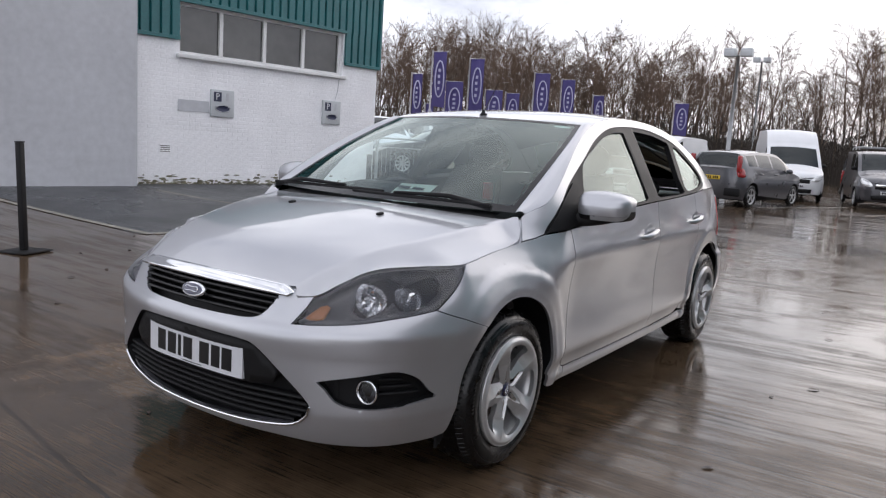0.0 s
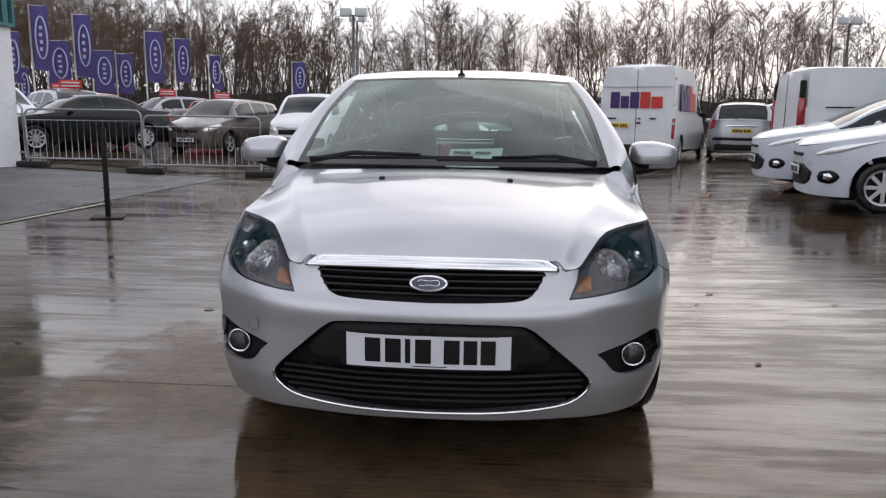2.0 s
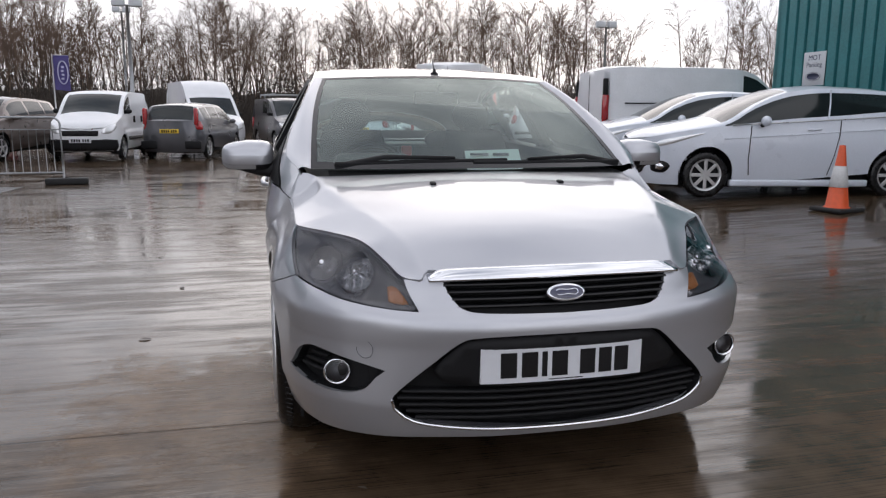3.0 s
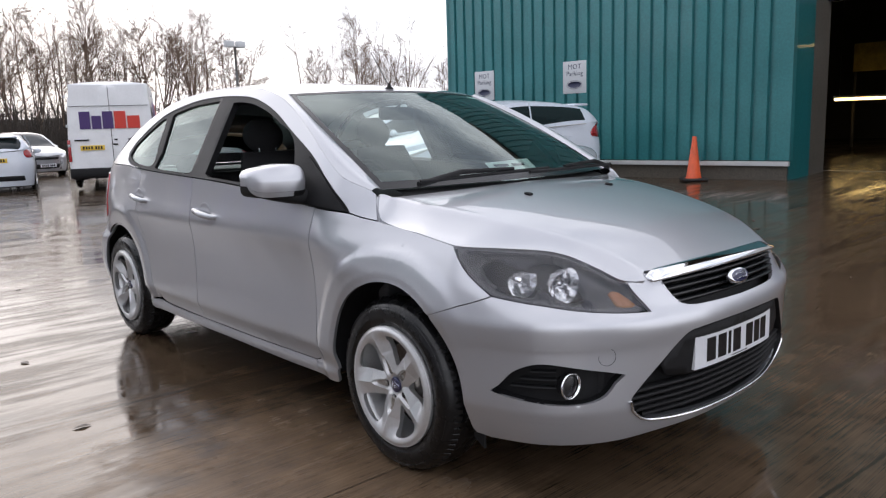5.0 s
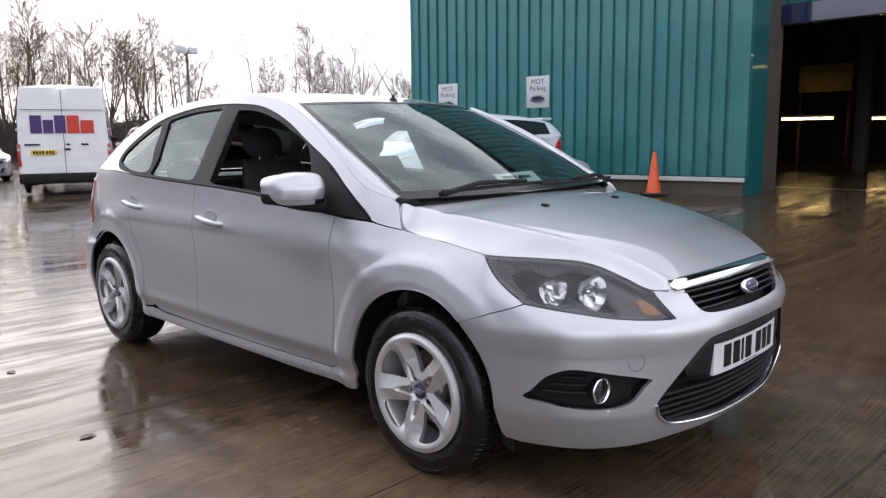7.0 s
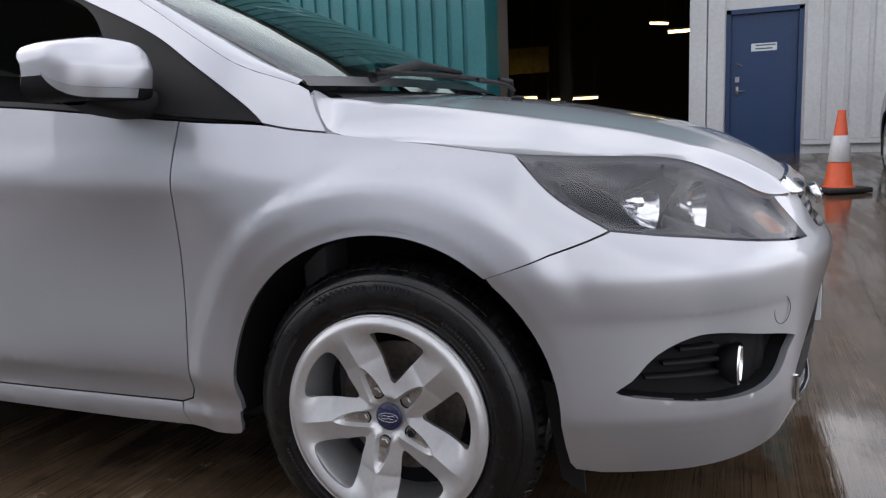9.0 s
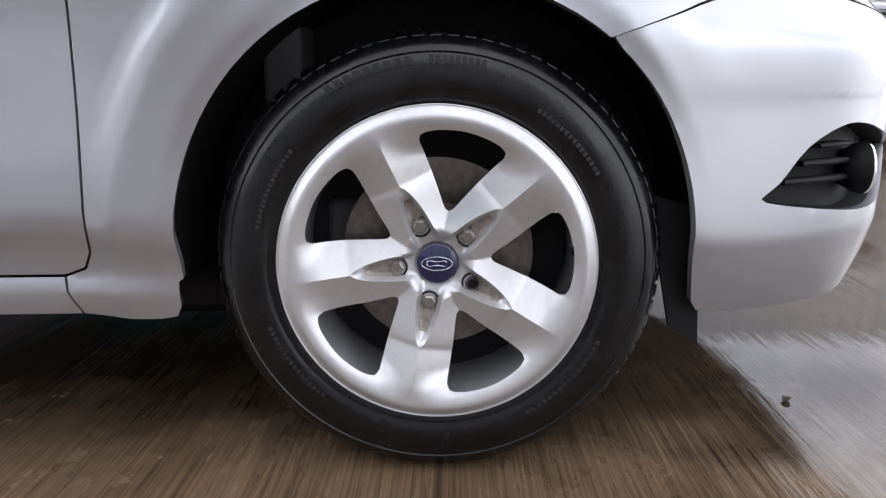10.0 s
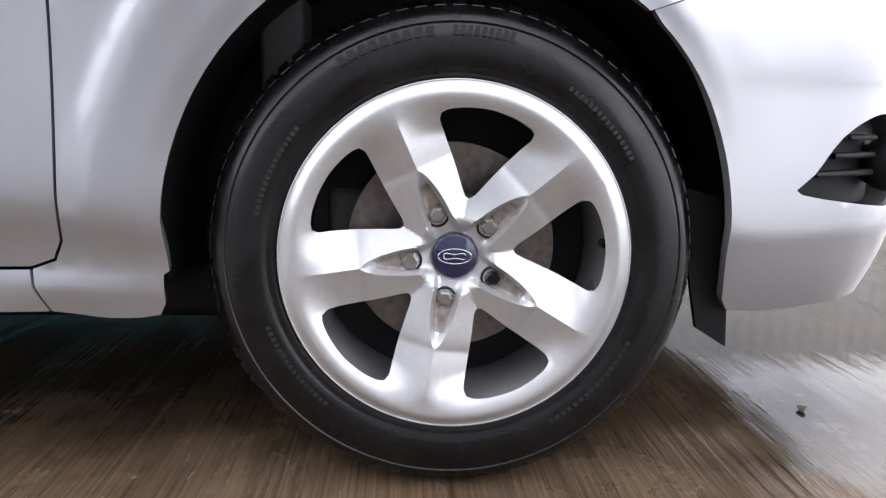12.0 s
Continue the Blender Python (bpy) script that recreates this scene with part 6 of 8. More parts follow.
    for k, s in enumerate(SPOKES):
        m = Matrix.Translation((0.0202 + rim_face(0.056 * math.cos(s), 0.056 * math.sin(s)), 0.056 * math.cos(s), 0.056 * math.sin(s)))
        seat = part("nut_seat", moved(lathe([(-0.004, 0.0155), (0.0015, 0.0150), (0.0015, 0.0125), (-0.012, 0.012)], 24), m), GLOSS_BLACK, rim)
        floor_line = [on_spoke(s, q, ridge_at(q) - 0.0055) for q in np.linspace(0.050, 0.098, 10)] + [on_spoke(s, q, 0.0055 - ridge_at(q)) for q in np.linspace(0.098, 0.050, 10)]
        part("spoke_pocket", panel(floor_line, lambda a, b: (0.0207 + rim_face(a, b), a, b), step=0.004, lip=0), POCKET_DUST, rim, "pocket dusted with brake dirt")
        nut = lathe([(0.0065, 0.0005), (0.0065, 0.0075), (0.0045, 0.0102), (-0.010, 0.0102)], 6)
        part("wheel_nut", moved(nut, m), GLOSS_BLACK if k == 2 else STEEL, rim, "black locking nut" if k == 2 else "", smooth=False)
    part("valve", moved(tube([(0.0, 0, 0), (0.016, 0, 0), (0.020, 0, 0)], [0.0055, 0.0055, 0.004], 12), Matrix.Translation((0.006, 0.187, 0.018))), BLACK_PLASTIC, rim)
    return hub


def plug(x, y, right, spin):
    """A wheel under the car: the face turned outwards."""
    return Matrix.Translation((x, y, 0.3135)) @ Matrix.Rotation(math.pi if right else 0.0, 4, "Z") @ Matrix.Rotation(spin, 4, "X")


wheel_one = build_wheel()
face_bm.free()
wheel_one.parent = car
wheel_one.matrix_basis = plug(-0.822, 0.0, True, 0.0)
for m in (plug(-0.815, 2.64, True, 0.5), plug(0.822, 0.0, False, 1.1), plug(0.815, 2.64, False, 2.0)):
    copy_thing(wheel_one, m)

# ---- cabin and floor of the car ----
part("floor_pan", box(-0.60, -0.34, 0.165, 0.62, 3.25, 0.26, 0.02), BLACK_PLASTIC, car)
# unseen plate added to keep skylight out from under the car
part("under_shade_plate", box(-0.79, 0.44, 0.242, 0.79, 2.18, 0.29, 0.01), BLACK_PLASTIC, car)
part("bulkhead", box(-0.70, 0.20, 0.24, 0.70, 0.26, 0.93, 0.01), CABIN_TRIM, car)
part("nose_block", box(-0.58, -0.70, 0.24, 0.58, -0.42, 0.60, 0.02), BLACK_PLASTIC, car)
dash = [[(x, y, z + 0.012 * math.cos(x * 3)) for x in np.linspace(-0.70, 0.70, 21)] for y, z in ((0.17, 0.955), (0.32, 0.968), (0.52, 0.972), (0.66, 0.955), (0.72, 0.90), (0.73, 0.78), (0.66, 0.60))]
dashboard = part("dashboard", loft(dash), CABIN_TRIM, car)
part("instrument_hood", box(-0.55, 0.60, 0.95, -0.20, 0.76, 1.02, 0.03), CABIN_TRIM, dashboard)
sw = lathe([(-0.014, 0.178), (0.0, 0.164), (0.014, 0.178), (0.0, 0.192)], 36)
part("steering_wheel", join(sw, box(-0.02, -0.17, -0.02, 0.012, 0.17, 0.02, 0.008), box(-0.02, -0.02, -0.17, 0.012, 0.02, 0.02, 0.008), ellipsoid((0, 0, -0.01), (0.03, 0.07, 0.06))), CABIN_TRIM, dashboard, m=pose(-0.37, 0.83, 0.90, 0, 0, 90) @ pose(0, 0, 0, 0, -22, 0))
SLIP = pose(0.10, 0.27, 1.012, 32, 0, -8)
part("dashboard_paper", moved(loft([[(u, v, 0.006 * math.sin(9 * u)) for v in np.linspace(-0.075, 0.075, 4)] for u in np.linspace(-0.12, 0.12, 8)]), Matrix()), PAPER, car, "white paper slip on the dashboard", m=SLIP)
for u0, u1, v in ((-0.10, -0.02, 0.03), (0.0, 0.07, 0.03), (-0.08, 0.03, -0.02)):
    part("writing_bar", box(u0, v - 0.008, 0.007, u1, v + 0.008, 0.009), SIGN_DARK, car, m=SLIP)


def seat(x, y, wide=0.46, tall=0.56):
    rows = []
    for i in range(12):
        f = i / 11
        z = 0.55 + tall * f
        yy = y + 0.30 * f * 0.85
        half = wide / 2 * (1 - 0.26 * f ** 3)
        th = 0.075 * (1 - 0.45 * f ** 3)
        rows.append([(x + half * math.copysign(abs(math.cos(b)) ** 0.6, math.cos(b)), yy + th * math.copysign(abs(math.sin(b)) ** 0.8, math.sin(b)) - 0.03 * abs(math.cos(b)) ** 3, z) for b in np.linspace(0, 2 * math.pi, 24, endpoint=False)])
    back_bm = loft(rows, closed_v=True, flip=False)
    back_bm.verts.ensure_lookup_table()
    back_bm.faces.new([back_bm.verts[11 * 24 + k] for k in range(24)])
    st = part("seat", back_bm, DARK_CLOTH, car, "charcoal cloth seat")
    part("cushion", box(x - wide / 2, y - 0.48, 0.42, x + wide / 2, y + 0.06, 0.58, 0.05, 3), DARK_CLOTH, st)
    return st


for x in (-0.37, 0.37):
    st = seat(x, 1.38)
    head = []
    for i in range(9):
        f = i / 8
        k = math.sin(math.pi * min(max(f, 0.03), 0.97)) ** 0.35
        head.append([(x + 0.118 * k * math.copysign(abs(math.cos(b)) ** 0.7, math.cos(b)), 1.665 + 0.03 * f + 0.05 * k * math.sin(b), 1.105 + 0.175 * f) for b in np.linspace(0, 2 * math.pi, 20, endpoint=False)])
    part("headrest", loft(head, closed_v=True), DARK_CLOTH, st)
    for d in (-0.05, 0.05):
        part("headrest_post", tube([(x + d, 1.62, 1.07), (x + d, 1.66, 1.17)], 0.006, 8), CHROME, st)
    part("belt_buckle", box(-0.028, -0.018, -0.05, 0.028, 0.018, 0.05, 0.008), RED_PLASTIC if x < 0 else CABIN_TRIM, st, "red buckle" if x < 0 else "", m=pose(x + (0.27 if x < 0 else -0.27), 1.30, 0.98 if x < 0 else 0.60))
rs = seat(0, 2.30, 1.20, 0.42)
for x in (-0.38, 0.38):
    part("headrest", ellipsoid((x, 2.57, 1.02), (0.12, 0.05, 0.07)), DARK_CLOTH, rs)
part("headlining", loft([[(x * 0.96, y, z - 0.045) for x, y, z in r] for r in roof[1:]]), HEADLINER, car)
part("parcel_shelf", box(-0.62, 2.62, 0.96, 0.62, 3.18, 0.985, 0.006), CABIN_TRIM, car)
for sx in (1, -1):
    trim = panel([(s_y(0.45), 0.30), (s_y(2.3), 0.30)] + belt_run(2.3, 0.45, 30), lambda s, z: body(s, z, -0.07), step=0.08, lip=0, sx=sx, flip=True)
    part("door_trim", trim, CABIN_TRIM, car)
part("rear_view_mirror", join(box(-0.12, -0.012, -0.032, 0.12, 0.014, 0.032, 0.012), tube([(0, 0, 0.02), (0, -0.05, 0.07)], 0.008, 8)), BLACK_PLASTIC, car, m=pose(0, 0.98, 1.285, 0, 0, 8))
part("sticker", loft([[screen(t, w, 0.004) for w in (0.80, 0.93)] for t in (0.93, 0.955)]), PAPER, windscreen)

# ---- other vehicles ----
def simple_wheel(parent, r, spokes, mat, dark):
    w = new("wheel")
    w.parent = parent
    part("tyre", lathe([(-0.10, r * 0.66), (-0.10, r * 0.93), (-0.08, r), (-0.02, r), (0.0, r * 0.96), (0.008, r * 0.86), (0.002, r * 0.70)], 40), RUBBER, w)
    bits = [lathe([(-0.002, r * 0.70), (0.004, r * 0.69), (-0.004, r * 0.62), (-0.03, r * 0.60)], 36), lathe([(0.002, 0.001), (0.002, r * 0.13), (-0.02, r * 0.16)], 16)]
    for k in range(spokes):
        a = 2 * math.pi * k / spokes
        bits.append(moved(box(-0.016, -r * 0.075, r * 0.08, -0.002, r * 0.075, r * 0.65, 0.004, 1), Matrix.Rotation(a, 4, "X")))
    part("rim", join(*bits), mat, w, smooth=40)
    part("wheel_well", lathe([(-0.05, 0.001), (-0.05, r * 0.66)], 24), dark, w)
    return w


def vehicle(name, label, category, at, heading, paint, L, W, belt, top, y_screen, y_roof, hr, wheels, r=0.30, arch=0.36, sill=0.22,
            windows=(), glass=None, nose=0.55, tail=0.35, spokes=5, rim=None, group="", trim=None, detail=True, lean=0.05):
    """A car or van. Local y runs from the nose (0) to the tail (L). belt and top: heights along it; y_screen: foot and head of the
    windscreen; y_roof: end of the roof and foot of the rear window; hr: half-width of the roof; windows: side openings (y0, y1)."""
    glass = glass or FAR_GLASS
    trim = trim or BLACK_PLASTIC
    x, y = at
    a = radians(heading)
    h = Vector((math.cos(a), math.sin(a), 0))
    c = Vector((x, y, 0)) + h * (L / 2)
    m = Matrix.Translation((c.x, c.y, land(x, y))) @ Matrix.Rotation(a + math.pi / 2, 4, "Z")
    v = thing(name, label, category, group, m)
    bz, tz = spline(belt), spline(top)
    half = W / 2
    outline = []
    for t in np.linspace(0, 1, 15):
        outline.append((half * 0.97 * math.sin(t * math.pi / 2) ** 0.62, nose * (1 - math.cos(t * math.pi / 2)) ** 0.9))
    outline += [(half, yy) for yy in np.linspace(nose + 0.3, L - tail - 0.3, 8)]
    for t in np.linspace(0, 1, 12):
        outline.append((half * 0.98 * math.cos(t * math.pi / 2) ** 0.5, L - tail + tail * math.sin(t * math.pi / 2)))
    pp = np.array(outline)
    ps = np.r_[0, np.cumsum(np.hypot(*np.diff(pp, axis=0).T))]
    end = float(ps[-1])
    inward = spline([(0.10, 0.10), (sill, 0.05), (0.34, 0.018), (0.5, 0.004), (0.66, 0.0), (0.80, 0.012), (1.0, lean), (1.4, lean + 0.05), (2.0, lean + 0.09)])

    def pt(s):
        return np.array([np.interp(s, ps, pp[:, 0]), np.interp(s, ps, pp[:, 1])])

    def chart(s, z, off=0.0):
        p = pt(s)
        d = pt(min(s + 0.04, end)) - pt(max(s - 0.04, 0))
        d /= max(np.hypot(*d), 1e-6)
        q = p + np.array([d[1], -d[0]]) * (off - inward(z))
        return (0.0 if s < 1e-6 or s > end - 1e-6 else max(q[0], 0.0), q[1], z)

    def sy(yy):
        k = (pp[:, 1] > nose * 0.6) & (pp[:, 1] < L - tail * 0.5)
        return float(np.interp(yy, pp[k, 1], ps[k]))

    low = [(0.0, sill), (sy(max(wheels[0] - arch, nose * 0.8)), sill)]
    for wy in wheels:
        low += [(sy(wy + arch * math.cos(t)), r + 0.02 + arch * math.sin(t)) for t in np.linspace(math.pi, 0, 15)]
        low.append((sy(wy + arch), sill))
    low += [(end, sill)]
    upper = [(s, bz(pt(s)[1])) for s in np.linspace(end, 0, 60)]
    part("body", panel(low + upper, chart, step=0.09, lip=0.02, mirror=True), paint, v, smooth=50)
    # deck, pillars and glass from one grid
    stations = sorted(q for q in {0.0, y_screen[0], y_screen[1], y_roof[0], y_roof[1], L, *np.linspace(0, L, 34), *[q for w in windows for q in w]} if q <= L)
    UP, AC = 7, 8

    def section(yy):
        s_here = float(np.interp(yy, pp[:, 1], ps)) if 0 < yy < L else (0.0 if yy <= 0 else end)
        zb, zt = bz(yy), tz(yy)
        bx = chart(s_here, zb)[0]
        up = max(zt - zb, 0.0)
        f = smoothstep(0.02, 0.30, up)
        crown = 0.05
        zc = zb + max(up - crown, 0.0) * f
        cx = bx + (min(hr, bx) - bx) * f * min(1.0, up / max(tz((y_screen[1] + y_roof[0]) / 2) - zb, 0.1))
        pts = []
        for k in range(UP + 1):
            t = k / UP
            pts.append((bx + (cx - bx) * t ** 1.3, yy, zb + (zc - zb) * t))
        for k in range(1, AC + 1):
            t = k / AC
            pts.append((cx * (1 - t), yy, zc + (zt - zc) * (1 - (1 - t) ** 2.4)))
        return pts

    rows = [section(q) for q in stations]
    skin, panes = bmesh.new(), {}
    for sx in (1, -1):
        for i in range(len(stations) - 1):
            mid = (stations[i] + stations[i + 1]) / 2
            for k in range(UP + AC):
                quad = [rows[i][k], rows[i + 1][k], rows[i + 1][k + 1], rows[i][k + 1]]
                key = None
                for n, (w0, w1) in enumerate(windows):
                    if 1 <= k < UP - 1 and w0 < mid < w1:
                        key = ("side_window", sx, n)
                if UP < k and y_screen[0] < mid < y_screen[1]:
                    key = ("windscreen", 0, 0)
                elif UP < k and y_roof[0] < mid < y_roof[1]:
                    key = ("rear_window", 0, 0)
                bm = skin if key is None else panes.setdefault(key, bmesh.new())
                bm.faces.new([bm.verts.new((sx * q[0], q[1], q[2])) for q in (quad if sx > 0 else quad[::-1])])
    for nm, bm, mt in [("upper_body", skin, paint)] + [(k[0], b, glass) for k, b in panes.items()]:
        bmesh.ops.remove_doubles(bm, verts=bm.verts, dist=1e-4)
        bmesh.ops.dissolve_degenerate(bm, edges=bm.edges, dist=1e-5)
        bmesh.ops.recalc_face_normals(bm, faces=bm.faces)
        part(nm, bm, mt, v, smooth=40)
    part("underside", box(-half + 0.12, 0.3, sill - 0.03, half - 0.12, L - 0.25, sill + 0.15), trim, v)
    base = simple_wheel(v, r, spokes, rim or ALLOY, trim)
    base.matrix_basis = Matrix.Translation((half - 0.035, wheels[0], r))
    for sx in (1, -1):
        for wy in wheels:
            if sx == 1 and wy == wheels[0]:
                continue
            copy_thing(base, Matrix.Translation((sx * (half - 0.035), wy, r)) @ Matrix.Rotation(0 if sx > 0 else math.pi, 4, "Z"))
        for wy in wheels:
            rws = [[(sx * xx, wy + (arch + 0.01) * math.cos(t), r + 0.02 + (arch + 0.01) * math.sin(t)) for t in np.linspace(-0.4, math.pi + 0.4, 18)] for xx in (half - 0.03, half - 0.30)]
            part("arch_liner", loft(rws), trim, v)

    def patch(nm, pts, mat, off=0.006, both=True, lab="", smooth_line=True):
        line = curve_through([(q[0], q[1], 0) for q in pts], 0.04, closed=True) if smooth_line else [Vector((q[0], q[1], 0)) for q in pts]
        for sx in ((1, -1) if both else (1,)):
            part(nm, panel(line, lambda s, z: chart(s, z, off), step=0.06, lip=0.012, sx=sx), mat, v, lab)

    return v, patch, chart, sy, end, pt


def plate_on(v, yloc, z, mat, back):
    p = part("number_plate", box(-0.26, -0.006, -0.055, 0.26, 0.006, 0.055, 0.003), mat, v, m=pose(0, yloc, z, 0, 0, 180 if back else 0))
    for k in range(7):
        x0 = -0.21 + 0.058 * k + (0.03 if k > 3 else 0)
        part("bar", box(x0, -0.0075, -0.035, x0 + 0.040, -0.0055, 0.035), GLOSS_BLACK, p, smooth=False)


def mirrors(v, x, y, z, mat):
    for sx in (1, -1):
        part("door_mirror", join(ellipsoid((sx * (x + 0.11), y, z), (0.10, 0.055, 0.065), 14, 8), tube([(sx * (x - 0.03), y + 0.02, z - 0.06), (sx * (x + 0.08), y, z - 0.03)], 0.025, 6)), mat, v)


def handles(v, spots, x, z, mat):
    for yy in spots:
        for sx in (1, -1):
            part("door_handle", tube([(sx * (x - 0.012), yy - 0.09, z), (sx * (x + 0.024), yy - 0.05, z), (sx * (x + 0.024), yy + 0.05, z + 0.006), (sx * (x - 0.012), yy + 0.09, z + 0.008)], 0.013, 6), mat, v)


HATCH = dict(belt=[(0, 0.74), (0.15, 0.785), (0.35, 0.83), (0.9, 0.91), (1.4, 0.935), (2.5, 1.0), (3.4, 1.08), (3.8, 1.08), (3.95, 1.0)], top=[(0, 0.76), (0.06, 0.815), (0.3, 0.895), (0.6, 0.955), (0.98, 1.03), (1.35, 1.19), (1.75, 1.36), (2.0, 1.425), (2.4, 1.46), (3.0, 1.435), (3.5, 1.37), (3.66, 1.31), (3.88, 1.09), (3.95, 1.0)],
             y_screen=(1.0, 1.90), y_roof=(3.56, 3.88), hr=0.56)


def supermini(label, at, heading, paint, **kw):
    v, patch, chart, sy, end, pt = vehicle("hatchback_car", label, "car", at, heading, paint, 3.95, 1.70, wheels=(0.80, 3.27), r=0.298, arch=0.345, windows=((1.02, 3.45),), sill=0.17, nose=0.44, tail=0.45, spokes=8, **HATCH, **kw)
    patch("headlamp", [(0.62, 0.655), (0.85, 0.675), (1.15, 0.765), (1.36, 0.835), (1.1, 0.80), (0.80, 0.735)], LAMP_BOWL, 0.006, True, "long swept headlamp")
    patch("lower_grille", [(0.0, 0.53), (0.36, 0.53), (0.56, 0.44), (0.50, 0.33), (0.38, 0.28), (0.0, 0.27)], BLACK_PLASTIC, 0.005, True, "", False)
    patch("upper_grille", [(0.0, 0.66), (0.34, 0.66), (0.30, 0.62), (0.0, 0.62)], BLACK_PLASTIC, 0.005, True, "", False)
    patch("fog_lamp", [(0.74, 0.37), (0.81, 0.355), (0.86, 0.40), (0.81, 0.445), (0.74, 0.43)], CHROME, 0.006)
    patch("fog_surround", [(0.66, 0.35), (0.84, 0.325), (0.93, 0.41), (0.84, 0.475), (0.68, 0.45)], BLACK_PLASTIC, 0.004)
    patch("tail_lamp", [(end - 1.05, 0.88), (end - 0.72, 0.86), (end - 0.66, 1.0), (end - 0.80, 1.06), (end - 1.0, 0.98)], RED_LENS, 0.008, True, "red tail lamp")
    patch("rear_skirt", [(end - 0.62, 0.30), (end - 0.001, 0.30), (end - 0.001, 0.42), (end - 0.6, 0.42)], BLACK_PLASTIC, 0.006, True, "", False)
    plate_on(v, -0.012, 0.45, PLATE_WHITE, False)
    plate_on(v, 3.955, 0.80, PLATE_YELLOW, True)
    mirrors(v, 0.80, 1.50, 0.99, paint)
    handles(v, (2.18,), 0.83, 0.88, paint)
    for sx in (1, -1):
        part("window_divider", tube([(sx * 0.800, 2.36, 1.02), (sx * 0.735, 2.40, 1.20), (sx * 0.640, 2.44, 1.385)], 0.011, 6), paint, v)
        part("belt_strip", tube([(sx * (0.842 - 0.012 * k / 8), 1.10 + 2.3 * k / 8, 0.938 + 0.128 * (k / 8) ** 1.1) for k in range(9)], 0.009, 6), ALLOY, v, "thin bright strip under the windows")
        part("side_crease", tube([(sx * 0.846, 1.0 + 2.1 * k / 8, 0.76 + 0.13 * k / 8) for k in range(9)], 0.0045, 6), paint, v)
        for ys, zs in (((1.36, 1.34, 1.33, 1.35), (0.925, 0.75, 0.5, 0.30)), ((2.52, 2.50, 2.45, 2.38), (1.00, 0.80, 0.55, 0.30))):
            part("door_gap", tube([(sx * (0.850 - (0.030 if z > 0.9 else 0.012 if z < 0.4 else 0.0)), y, z) for y, z in zip(ys, zs)], 0.006, 5), BLACK_PLASTIC, v)
        part("door_sill", box(sx * 0.795 - 0.05, 1.12, 0.15, sx * 0.795 + 0.035, 2.94, 0.24, 0.02), paint, v)
        part("mirror_stalk", tube([(sx * 0.80, 1.50, 0.93), (sx * 0.90, 1.48, 0.965)], 0.028, 8), BLACK_PLASTIC, v)
    part("roof_spoiler", box(-0.52, 3.44, 1.345, 0.52, 3.72, 1.385, 0.016), paint, v)
    return v


supermini("white three-door supermini parked on wet concrete", (5.93, 6.36), 169, WHITE_PAINT, group="white superminis", rim=ALLOY)
supermini("white supermini parked beside a matching one", (6.25, 9.0), 171, WHITE_PAINT, group="white superminis")
supermini("small white hatchback parked next to a van", (2.15, 20.6), 76, WHITE_PAINT)


